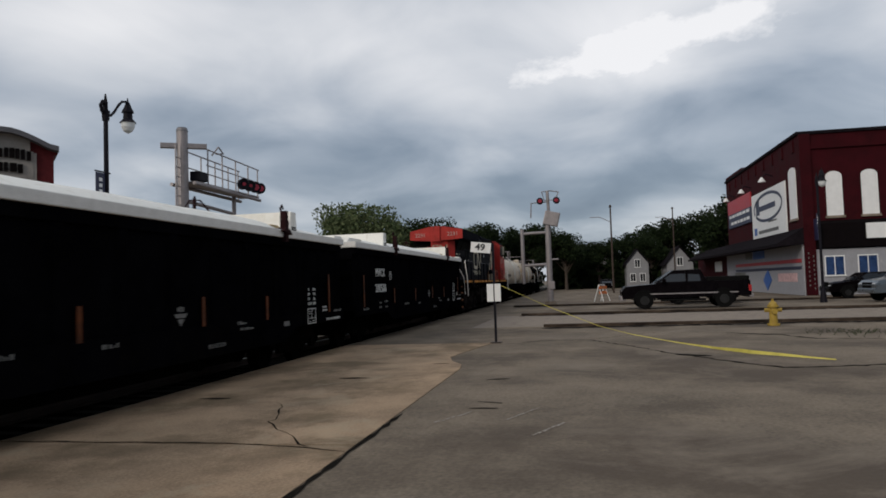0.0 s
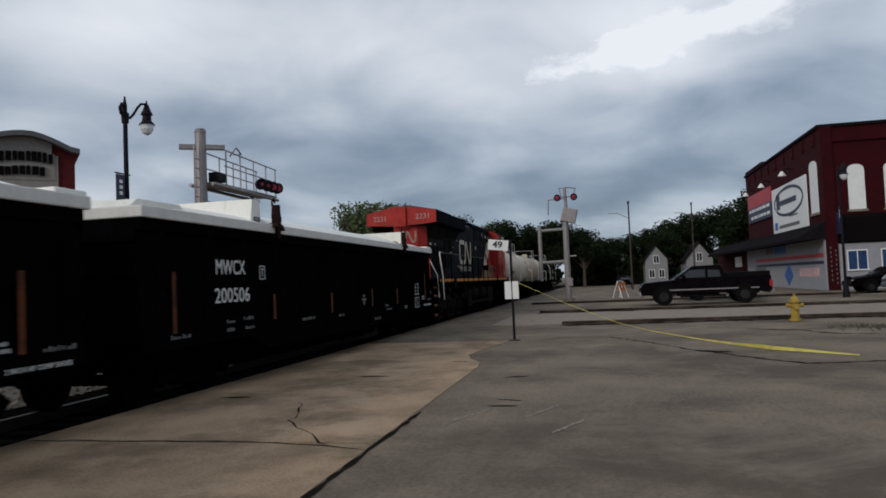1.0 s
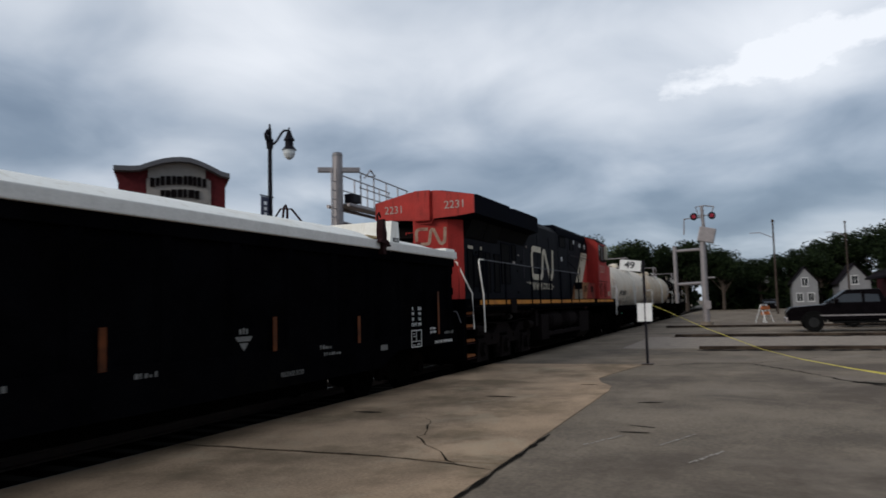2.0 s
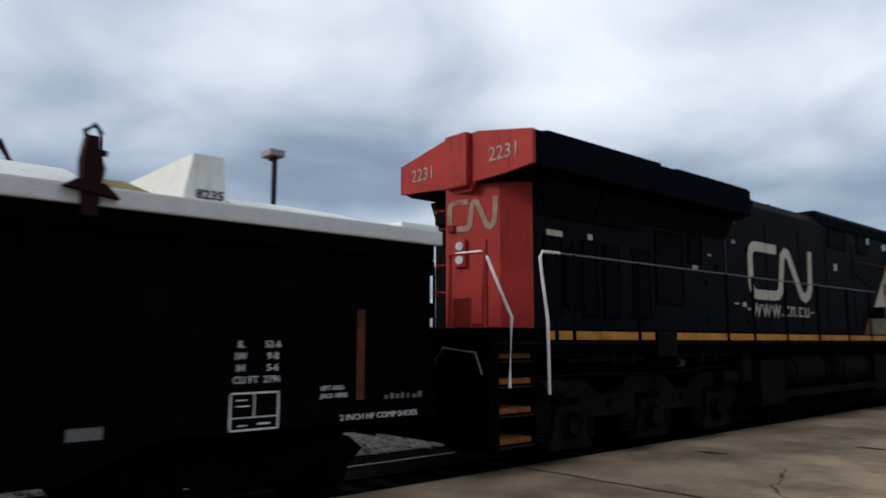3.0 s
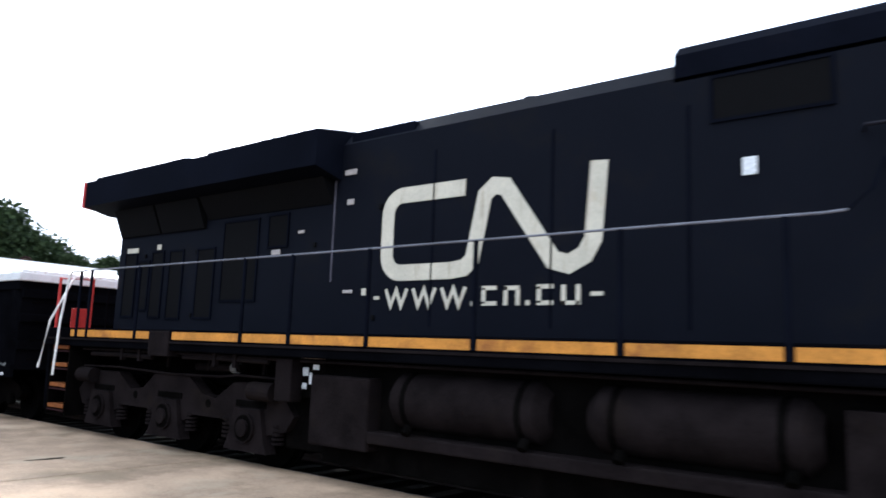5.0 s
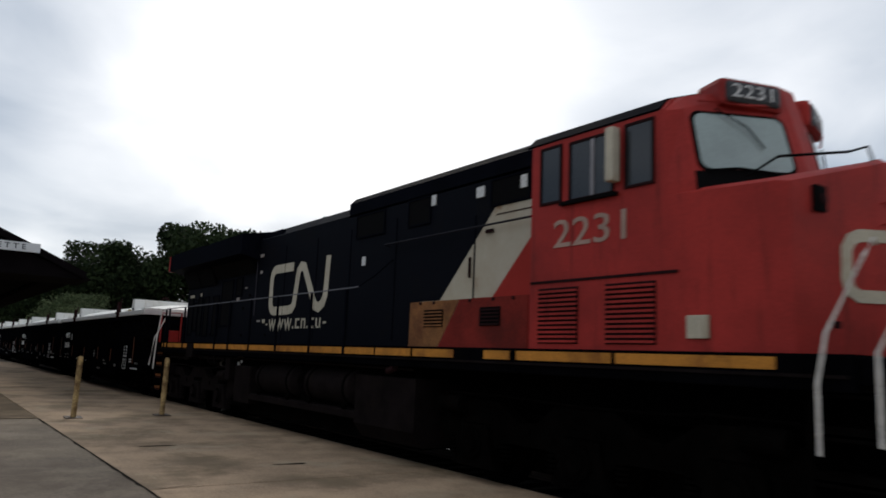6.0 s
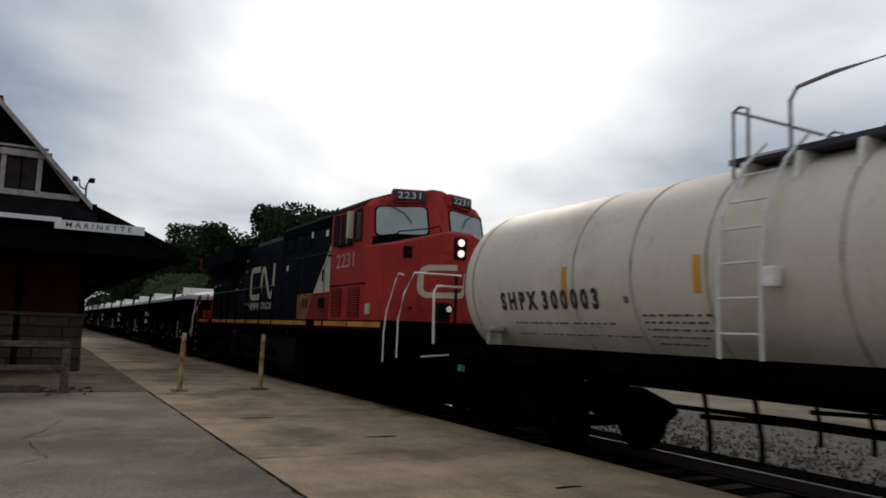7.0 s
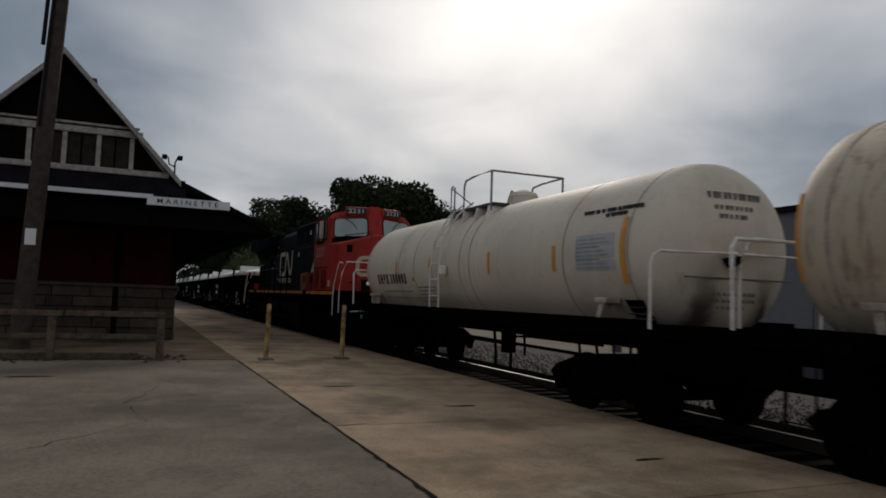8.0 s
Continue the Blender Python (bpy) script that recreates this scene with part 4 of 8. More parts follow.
    for x in (13.2, 13.55, 14.4, 14.9, 15.3):
        part("box_latch", cube(x, x + 0.05, -1.32, -1.306, 2.36, 2.40), M_CLAMP, cab_box)
    part("red_panel", slab([(13.70, 1.742), (15.59, 1.742), (15.59, 2.406), (14.19, 2.406)], "y", -1.306, -1.302), M_GRIMYRED, cab_box, "grimy red lower panel")
    for x0, x1, slat in ((13.33, 13.81, "tan"), (14.65, 15.08, "red")):
        v = part("louvre", cube(x0, x1, -1.315, -1.3, 2.03, 2.28, 0.004), M_GRILLE, cab_box)
        for j in range(5):
            part("louvre_slat", cube(x0 + 0.01, x1 - 0.01, -1.33, -1.31, 2.04 + j * 0.048, 2.062 + j * 0.048), M_RUSTSLAT if slat == "tan" else M_CLAMP, v)
    # cab
    cab_out = [(-1.45, 1.74), (1.45, 1.74), (1.45, 4.2), (1.32, 4.34), (0.7, 4.56), (-0.7, 4.56), (-1.32, 4.34), (-1.45, 4.2)]
    cab = part("cab", slab(cab_out, "x", 15.78, 17.75), M_LOCORED, loco, "faded red driver's cab", False)
    part("cab_roof", slab([(-1.47, 4.215), (-1.33, 4.355), (-0.7, 4.58), (0.7, 4.58), (1.33, 4.355), (1.47, 4.215), (1.45, 4.20), (1.32, 4.345), (0.7, 4.565), (-0.7, 4.565), (-1.32, 4.345), (-1.45, 4.20)], "x", 15.7, 17.7), M_LOCOBLACK, cab)
    # windscreen front: a shallow V that leans back
    bm = bmesh.new()
    low = [(17.75, -1.45, 3.42), (18.08, -1.40, 3.42), (18.55, -0.12, 3.5), (18.55, 0.12, 3.5), (18.08, 1.40, 3.42), (17.75, 1.45, 3.42)]
    mid = [(17.75, -1.45, 4.18), (17.92, -1.36, 4.18), (18.36, -0.12, 4.25), (18.36, 0.12, 4.25), (17.92, 1.36, 4.18), (17.75, 1.45, 4.18)]
    high = [(17.7, -1.30, 4.34), (17.86, -1.24, 4.36), (18.25, -0.12, 4.62), (18.25, 0.12, 4.62), (17.86, 1.24, 4.36), (17.7, 1.30, 4.34)]
    base = [(x, y, 2.4) for x, y, z in low]
    rings = [[bm.verts.new(p) for p in r] for r in (base, low, mid, high)]
    for a, b in zip(rings, rings[1:]):
        for i in range(6):
            j = (i + 1) % 6
            bm.faces.new((a[i], a[j], b[j], b[i]))
    bm.faces.new(rings[-1])
    bm.faces.new(rings[0][::-1])
    front = part("cab_front", bm, M_LOCORED, cab)
    for s_ in (-1, 1):
        # a pane and its rubber frame, lying on the slanted front
        def on(u, v):
            p = Vector((18.08, s_ * 1.40, 3.42)).lerp(Vector((18.55, s_ * 0.12, 3.5)), u)
            q = Vector((17.92, s_ * 1.36, 4.18)).lerp(Vector((18.36, s_ * 0.12, 4.25)), u)
            return p.lerp(q, v)
        n = Vector((0.95, s_ * 0.33, 0.2)).normalized()
        def sheet(name, quad, d, material, host):
            bm = bmesh.new()
            a = [bm.verts.new(on(*q) + n * d) for q in quad]
            b = [bm.verts.new(on(*q) - n * 0.01) for q in quad]
            bm.faces.new(a)
            for i in range(len(a)):
                j = (i + 1) % len(a)
                bm.faces.new((a[i], a[j], b[j], b[i]))
            return part(name, bm, material, host)
        def rounded(u0, u1, v0, v1, ru, rv):
            out = []
            for cu, cv, a0 in ((u1 - ru, v1 - rv, 0), (u0 + ru, v1 - rv, 90), (u0 + ru, v0 + rv, 180), (u1 - ru, v0 + rv, 270)):
                out += [(cu + ru * math.cos(radians(a0 + k * 22.5)), cv + rv * math.sin(radians(a0 + k * 22.5))) for k in range(5)]
            return out
        gasket = sheet("window_gasket", rounded(0.03, 0.90, 0.10, 0.98, 0.09, 0.14), 0.012, M_GRILLE, front)
        sheet("windscreen", rounded(0.06, 0.87, 0.14, 0.94, 0.08, 0.12), 0.018, M_PALEGLASS, front)
        wiper = pipe([on(0.25, 1.0) + n * 0.05, on(0.5, 0.75) + n * 0.06, on(0.62, 0.45) + n * 0.05], 0.010, 6)
        part("wiper", wiper, M_GRILLE, front)
        part("wiper", pipe([on(0.1, 0.1) + n * 0.04, on(0.35, 0.14) + n * 0.05, on(0.7, 0.1) + n * 0.04], 0.014, 6), M_GRILLE, front)
        sheet("anti_glare_band", [(0.0, -0.20), (1.0, -0.26), (1.0, 0.10), (0.0, 0.10)], 0.012, M_GRILLE, front)
        part("visor", pipe([on(0.12, 1.12) + n * 0.03, on(0.5, 1.05) + n * 0.10, on(0.88, 1.12) + n * 0.05], 0.014, 6), M_LOCORED, front)
        # number board
        c = Vector((18.20, s_ * 0.62, 4.42))
        turn = Matrix.Translation(c) @ Matrix.Rotation(radians(s_ * 19), 4, "Z")
        bm = box(bmesh.new(), -0.35, 0.06, -0.34, 0.34, -0.12, 0.12, 0.05)
        bmesh.ops.transform(bm, matrix=turn, verts=bm.verts[:])
        nb = part("number_board", bm, M_NUMBOARD, front, "dark number board with white digits")
        lettering("number", "2231", 0.20, turn @ facing(0.066, 0, 0, "+x"), M_STENCIL, nb, 0.5)
        bm = box(bmesh.new(), -0.4, 0.035, -0.385, 0.385, -0.155, 0.155, 0.06)
        bmesh.ops.transform(bm, matrix=turn, verts=bm.verts[:])
        part("board_housing", bm, M_LOCORED, front)
        # cab side
        yo = s_ * 1.45
        for x0, x1, z0, z1, name in ((15.97, 16.27, 3.47, 4.12, "side_window"), (16.45, 17.06, 3.45, 4.1, "side_window"), (17.27, 17.6, 3.47, 4.12, "side_window")):
            w = part(name, cube(x0, x1, min(yo, yo + s_ * 0.008), max(yo, yo + s_ * 0.008), z0, z1), M_DARKGLASS, cab)
            bm = bmesh.new()
            for q in ((x0 - 0.03, x0, z0 - 0.03, z1 + 0.03), (x1, x1 + 0.03, z0 - 0.03, z1 + 0.03), (x0, x1, z1, z1 + 0.03), (x0, x1, z0 - 0.03, z0)):
                box(bm, q[0], q[1], min(yo, yo + s_ * 0.02), max(yo, yo + s_ * 0.02), q[2], q[3])
            part("window_frame", bm, M_CLAMP, w)
        part("sliding_sash", cube(16.76, 16.81, min(yo, yo + s_ * 0.02), max(yo, yo + s_ * 0.02), 3.45, 4.1), M_GALV, cab)
        mirror = part("wind_deflector", cube(17.09, 17.2, min(yo + s_ * 0.03, yo + s_ * 0.16), max(yo + s_ * 0.03, yo + s_ * 0.16), 3.52, 4.12, 0.02), M_CREAM, cab, "cream wind deflector beside the cab window")
        part("armrest", cube(16.3, 17.15, min(yo, yo + s_ * 0.06), max(yo, yo + s_ * 0.06), 3.39, 3.43), M_GRILLE, cab)
        lettering("cab_number", "2231", 0.46, facing(16.77, s_ * 1.455, 3.05, "-y" if s_ < 0 else "+y"), M_DULLCREAM, cab, 1.08, weight=0.003)
        for x0, x1 in ((15.94, 16.58), (16.98, 17.64)):
            lv = part("side_louvre", cube(x0, x1, min(yo, yo + s_ * 0.01), max(yo, yo + s_ * 0.01), 1.8, 2.44), M_CLAMP, cab)
            for j in range(12):
                part("louvre_slat", cube(x0 + 0.01, x1 - 0.01, min(yo, yo + s_ * 0.03), max(yo, yo + s_ * 0.03), 1.815 + j * 0.052, 1.84 + j * 0.052), M_LOCORED, lv)
        part("side_bead", cube(15.8, 17.9, min(yo, yo + s_ * 0.012), max(yo, yo + s_ * 0.012), 2.5, 2.53), M_CLAMP, cab)
    # nose
    plan = [(17.7, -1.45), (18.9, -1.42), (19.0, -1.36), (19.29, -0.42), (19.33, -0.3), (19.33, 0.3), (19.29, 0.42), (19.0, 1.36), (18.9, 1.42), (17.7, 1.45)]
    ztop = [3.29, 3.25, 3.24, 3.50, 3.54, 3.54, 3.50, 3.24, 3.25, 3.29]
    bm = bmesh.new()
    lo_ = [bm.verts.new((x, y, 1.74)) for x, y in plan]
    hi_ = [bm.verts.new((x, y, z)) for (x, y), z in zip(plan, ztop)]
    top = [bm.verts.new((x - 0.06 if x > 18 else x, y * 0.95, z + 0.05)) for (x, y), z in zip(plan, ztop)]
    for a, b in ((lo_, hi_), (hi_, top)):
        for i in range(10):
            j = (i + 1) % 10
            bm.faces.new((a[i], a[j], b[j], b[i]))
    cen = [bm.verts.new((17.7, 0, 3.56)), bm.verts.new((19.1, 0, 3.62))]
    bm.faces.new((top[0], top[1], top[2], top[3], cen[1], cen[0]))
    bm.faces.new((top[3], top[4], top[5], top[6], cen[1]))
    bm.faces.new((top[6], top[7], top[8], top[9], cen[0], cen[1]))
    bm.faces.new(lo_[::-1])
    shade = bmesh.new()
    ring = [Vector(v.co) for v in top]
    mid_ = [Vector(v.co) for v in cen]
    lifted = [shade.verts.new((p.x * 0.94 + 18.3 * 0.06, p.y * 0.93, p.z + 0.006)) for p in ring]
    cens = [shade.verts.new(p + Vector((0, 0, 0.006))) for p in mid_]
    shade.faces.new((lifted[0], lifted[1], lifted[2], lifted[3], cens[1], cens[0]))
    shade.faces.new((lifted[3], lifted[4], lifted[5], lifted[6], cens[1]))
    shade.faces.new((lifted[6], lifted[7], lifted[8], lifted[9], cens[0], cens[1]))
    nose = part("nose", bm, M_LOCORED, loco, "faded red nose with headlights", smooth=True)
    hl = part("headlight_box", cube(19.25, 19.38, -0.14, 0.14, 3.02, 3.47, 0.03), M_CLAMP, nose)
    for z in (3.14, 3.36):
        part("headlight", rod((19.35, 0, z), (19.395, 0, z), 0.075, n=20), M_HEADLIGHT, hl, "burning headlight")
    for s_ in (-1, 1):
        part("marker_light", cube(19.02, 19.12, min(s_ * 0.94, s_ * 1.14), max(s_ * 0.94, s_ * 1.14), 2.99, 3.23, 0.012), M_GRILLE, nose)
        part("marker_lens", rod((19.08, s_ * 1.04, 3.11), (19.135, s_ * 1.04, 3.11), 0.055, n=14), M_CLAMP, nose)
        d = part("ditch_light", rod((20.2, s_ * 0.78, 1.975), (20.35, s_ * 0.78, 1.975), 0.10, n=20), M_GRILLE, nose)
        part("lens", rod((20.345, s_ * 0.78, 1.975), (20.36, s_ * 0.78, 1.975), 0.055, n=20), M_DITCH if s_ < 0 else M_HEADLAMP, d, "burning ditch light" if s_ < 0 else "")
        part("lamp_box", cube(20.02, 20.2, min(s_ * 0.66, s_ * 0.92), max(s_ * 0.66, s_ * 0.92), 1.74, 2.10, 0.03), M_CLAMP, d)
    part("nose_top_rail", pipe([(18.5, -1.2, 3.40), (18.75, -1.1, 3.56), (19.15, -0.6, 3.62), (19.25, -0.45, 3.68), (19.27, -0.4, 3.55)], 0.014, 6), M_GRILLE, nose, "black grab rail on the nose top")
    part("anti_glare_panel", shade, M_GRILLE, nose, "black anti-glare panel on the nose top")
    for z, y, w in ((3.30, -0.62, 0.02), (2.0, -1.0, 0.03), (2.45, -0.3, 0.02)):
        part("latch", cube(19.16 if y < -0.5 else 19.3, 19.2 if y < -0.5 else 19.36, y - w, y + w, z - w, z + w), M_CLAMP, nose)
    part("nose_step_box", cube(18.0, 18.24, -1.47, -1.44, 1.86, 2.08, 0.01), M_CREAM, nose, "cream step light box")
    # the open band emblem on the nose
    def on_nose(y, z, d):
        a = abs(y)
        x = 19.33 if a <= 0.3 else 19.33 - (a - 0.3) * 0.33 if a < 0.42 else 19.29 - (a - 0.42) * 0.309
        return Vector((x + d, y, z))
    path = [(-0.05, 2.85), (-0.64, 2.82), (-0.73, 2.78), (-0.79, 2.69), (-0.80, 2.42), (-0.77, 2.32), (-0.67, 2.27), (0.02, 2.29), (0.11, 2.33), (0.15, 2.44), (0.17, 2.70), (0.24, 2.82), (0.35, 2.76), (0.57, 2.38), (0.66, 2.31), (0.74, 2.38), (0.78, 2.90)]
    fine_path = [path[0]]
    for p, q in zip(path, path[1:]):
        n = max(1, int(math.hypot(q[0] - p[0], q[1] - p[1]) / 0.06))
        fine_path += [(p[0] + (q[0] - p[0]) * k / n, p[1] + (q[1] - p[1]) * k / n) for k in range(1, n + 1)]
    band = ribbon(bmesh.new(), fine_path, 0.115, "x", 0.0, 0.008)
    for v in band.verts:
        p = on_nose(v.co.y, v.co.z, 0.004 + v.co.x)
        v.co = p
    part("emblem", band, M_CREAM, nose, "cream open band emblem on the nose")
    part("nose_door", cube(19.33, 19.35, 0.1, 0.3, 1.8, 2.3), M_LOCORED, nose)
    for y, z in ((-0.35, 3.15), (-0.35, 2.95), (0.35, 3.15), (-0.2, 2.7), (0.2, 2.7)):
        part("nose_grab", pipe([on_nose(y, z, 0.0), on_nose(y, z, 0.07), on_nose(y + 0.12, z, 0.07), on_nose(y + 0.12, z, 0.0)], 0.012, 6), M_LOCORED, nose)
    # nose platform, pilot and steps
    pilot = part("pilot", slab([(-1.4, 0.25), (1.4, 0.25), (1.44, 1.7), (-1.44, 1.7)], "x", 20.05, 20.2), M_BLACK, loco)
    part("nose_platform", cube(19.5, 20.15, -1.44, 1.44, 1.5, 1.72, 0.02), M_BLACK, loco)
    part("coupler", cube(20.2, 20.75, -0.16, 0.16, 0.72, 1.02, 0.05), M_UNDER, loco)
    part("coupler", cube(-1.35, -0.85, -0.16, 0.16, 0.72, 1.02, 0.05), M_UNDER, loco)
    for s_ in (-1, 1):
        y = s_ * 1.51
        part("white_handrail", pipe([(19.3, y * 1.06, 0.95), (19.3, y * 1.06, 1.5), (19.38, y * 1.06, 1.9), (19.68, y * 1.04, 2.5), (19.74, y * 1.02, 2.62), (19.7, y * 0.94, 2.6)], 0.017), M_WHITERAIL, loco, "white bent grab rail")
        part("white_handrail", pipe([(19.72, y, 1.05), (19.72, y, 1.75), (19.95, y, 2.25), (20.12, y * 0.93, 2.62), (20.12, 0.4 * s_, 2.63)], 0.019), M_WHITERAIL, loco, "white bent grab rail")
        part("nose_rail_post", rod((20.1, s_ * 0.5, 1.7), (20.1, s_ * 0.5, 2.63), 0.03), M_CLAMP, loco)
        part("uncoupling_lever", pipe([(20.25, s_ * 0.3, 1.0), (20.32, s_ * 0.6, 1.15), (20.3, s_ * 1.3, 1.1)], 0.018, 6), M_WHITERAIL, loco)
        for x0 in (19.15, -0.68):
            st = part("step_well", cube(x0, x0 + 0.62, min(s_ * 0.95, s_ * 0.98), max(s_ * 0.95, s_ * 0.98), 0.3, 1.5), M_UNDER, loco)
            for z in ((0.36, 0.72, 1.08, 1.42) if x0 > 0 else (0.36, 0.71, 1.05, 1.35)):
                t_ = part("step_tread", cube(x0, x0 + 0.6, min(s_ * 0.98, s_ * 1.4), max(s_ * 0.98, s_ * 1.4), z - 0.03, z, 0.005), M_UNDER, st)
                # Nose risers take the near-black colour that holds the underframe's shade.
                part("tread_edge", cube(x0, x0 + 0.55, min(s_ * 1.0, s_ * 1.412), max(s_ * 1.0, s_ * 1.412), z + 0.03, z + 0.09), M_UNDER if x0 > 0 else M_DULLORANGE, st, "step riser, worn orange at the tail, dark at the nose")
                part("tread_nosing", cube(x0, x0 + 0.6, min(s_ * 1.4, s_ * 1.42), max(s_ * 1.4, s_ * 1.42), z - 0.02, z + 0.004), M_UNDER if x0 > 0 else M_CLAMP, st)
            part("step_side", cube(x0 + 0.6, x0 + 0.64, min(s_ * 0.95, s_ * 1.42), max(s_ * 0.95, s_ * 1.42), 0.28, 1.5), M_UNDER, st)
            part("step_side", cube(x0 - 0.04, x0, min(s_ * 0.95, s_ * 1.42), max(s_ * 0.95, s_ * 1.42), 0.28, 1.5), M_UNDER, st)
        part("white_handrail", pipe([(-0.07, y * 1.10, 0.95), (-0.05, y * 1.085, 1.83), (-0.07, y * 1.04, 2.4), (-0.07, y * 1.025, 2.61), (-0.01, y * 1.02, 2.68), (0.35, y, 2.69)], 0.02), M_WHITERAIL, loco, "white bent grab rail")
        part("white_handrail", pipe([(-0.72, y * 1.075, 1.05), (-0.60, y * 1.03, 1.86), (-0.61, y * 0.99, 1.98), (-0.66, y * 0.81, 2.58), (-0.69, y * 0.76, 2.66), (-0.74, y * 0.5, 2.66)], 0.02), M_WHITERAIL, loco, "white bent grab rail")
        # walkway rail
        part("walkway_rail", pipe([(0.25, y, 2.69), (6, y, 2.69), (11.5, y, 2.70), (11.66, y, 2.71)], 0.012), M_GREYRAIL, loco)
        part("rail_end", pipe([(11.66, y, 2.71), (11.8, s_ * 1.3, 2.9), (11.85, s_ * 0.99, 3.2)], 0.014), M_LOCOBLACK, loco)
        for x in (0.27, 0.62, 2.095, 4.665, 5.605, 6.905, 8.36, 9.9, 11.24):
            part("stanchion", rod((x, y, 1.6), (x, y, 2.69), 0.026, n=8), M_LOCOBLACK, loco)
        # tail platform rails
        part("tail_rail", pipe([(-0.84, s_ * 1.34, 1.74), (-0.84, s_ * 1.34, 2.62), (-0.84, s_ * 0.75, 2.64), (-0.84, s_ * 0.75, 1.74)], 0.028), M_LOCORED, loco, "dark red platform rail")
        part("tail_rail", pipe([(-0.84, s_ * 0.45, 1.74), (-0.84, s_ * 0.45, 2.5), (-0.84, s_ * 0.25, 2.5), (-0.84, s_ * 0.25, 1.74)], 0.02), M_BLACK, loco)
        part("tail_end_sheet", cube(-0.84, -0.80, min(s_ * 0.8, s_ * 1.1), max(s_ * 0.8, s_ * 1.1), 1.74, 2.1, 0.01), M_LOCORED, loco)
        part("air_hose", pipe([(-0.86, s_ * 0.55, 1.2), (-1.0, s_ * 0.55, 1.1), (-1.15, s_ * 0.5, 0.75), (-1.3, s_ * 0.4, 0.65), (-1.45, s_ * 0.35, 0.75)], 0.028), M_UNDER, loco)
        part("air_hose", pipe([(-0.86, s_ * 0.3, 1.2), (-1.0, s_ * 0.3, 1.0), (-1.15, s_ * 0.3, 0.6), (-1.3, s_ * 0.3, 0.55), (-1.5, s_ * 0.3, 0.8)], 0.028), M_UNDER, loco)
        part("cut_lever", pipe([(-0.9, s_ * 0.5, 1.3), (-1.0, s_ * 0.8, 1.5), (-0.95, s_ * 1.3, 1.45), (-0.92, s_ * 1.38, 1.2)], 0.012), M_GREYRAIL, loco)
    part("tail_pilot", slab([(-1.4, 0.35), (1.4, 0.35), (1.44, 1.7), (-1.44, 1.7)], "x", -0.85, -0.76), M_BLACK, loco)
    # tanks below the frame
    for s_ in (-1, 1):
        y0, y1 = sorted((s_ * 1.42, s_ * 0.6))
        part("battery_box", cube(5.96, 6.9, y0, y1, 0.45, 1.25, 0.03), M_TRUCKFRAME, loco)
        for x0, x1 in ((7.12, 9.1), (9.5, 11.42)):
            bm = bmesh.new()
            cyl(bm, (x0 + 0.12, s_ * 1.12, 1.03), (x1 - 0.12, s_ * 1.12, 1.03), 0.31, n=26)
            for a, b, c in ((x0, x0 + 0.12, 0), (x1 - 0.12, x1, 1)):
                cyl(bm, (a, s_ * 1.12, 1.03), (b, s_ * 1.12, 1.03), 0.2 if not c else 0.31, 0.31 if not c else 0.2, n=26)
            ar = part("air_reservoir", bm, M_TRUCKFRAME, loco, "dusty steel air reservoir", smooth=True)
            for x in (x0 + 0.25, x1 - 0.3):
                part("reservoir_strap", rod((x, s_ * 1.12, 1.03), (x + 0.06, s_ * 1.12, 1.03), 0.322, n=26), M_UNDER, ar)
                part("drain_valve", rod((x + 0.1, s_ * 1.38, 0.78), (x + 0.1, s_ * 1.44, 0.70), 0.05, n=10), M_UNDER, ar)
        part("reservoir_shelf", cube(6.9, 11.6, y0, y1, 0.55, 0.68, 0.02), M_TRUCKFRAME, loco)
        part("fuel_tank", slab([(s_ * 0.5, 0.28), (s_ * 1.25, 0.28), (s_ * 1.42, 0.5), (s_ * 1.42, 1.27), (s_ * 0.5, 1.27)], "x", 11.58, 13.35), M_TRUCKFRAME, loco)
        part("valve_box", cube(5.3, 5.6, y0 if s_ < 0 else y1 - 0.2, y0 + 0.2 if s_ < 0 else y1, 0.9, 1.42, 0.02), M_TRUCKFRAME, loco)
        a, b = sorted((s_ * 1.18, s_ * 1.22))
        gauge = part("gauge_panel", cube(5.5, 6.0, a, b, 0.95, 1.55, 0.02), M_UNDER, loco)
        part("gauge_plate", cube(5.54, 5.98, b if s_ > 0 else a - 0.012, b + 0.012 if s_ > 0 else a, 1.43, 1.53), M_TANKBEIGE, gauge)
        for x, z, w, h in ((5.55, 1.22, 0.14, 0.1), (5.55, 1.06, 0.12, 0.07), (5.78, 1.3, 0.1, 0.06), (5.72, 1.12, 0.04, 0.14)):
            part("gauge", cube(x, x + w, b if s_ > 0 else a - 0.012, b + 0.012 if s_ > 0 else a, z, z + h), M_STENCIL, gauge)
        part("cross_pipe", rod((3.05, s_ * 1.0, 1.22), (4.1, s_ * 1.0, 1.24), 0.055, n=12), M_TRUCKFRAME, loco)
        part("pipe_union", rod((3.9, s_ * 1.0, 1.24), (4.02, s_ * 1.0, 1.24), 0.075, n=12), M_STENCILFAINT, loco)
        for x in (2.3, 3.35, 4.6):
            part("pipe_hanger", cube(x, x + 0.05, min(s_ * 1.02, s_ * 1.06), max(s_ * 1.02, s_ * 1.06), 1.18, 1.5), M_TRUCKFRAME, loco)
    # Two dark blocks added to close the bright gaps below the frame.
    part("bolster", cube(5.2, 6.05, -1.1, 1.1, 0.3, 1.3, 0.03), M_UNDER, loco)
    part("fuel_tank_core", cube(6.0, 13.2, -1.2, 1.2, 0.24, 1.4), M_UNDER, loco)
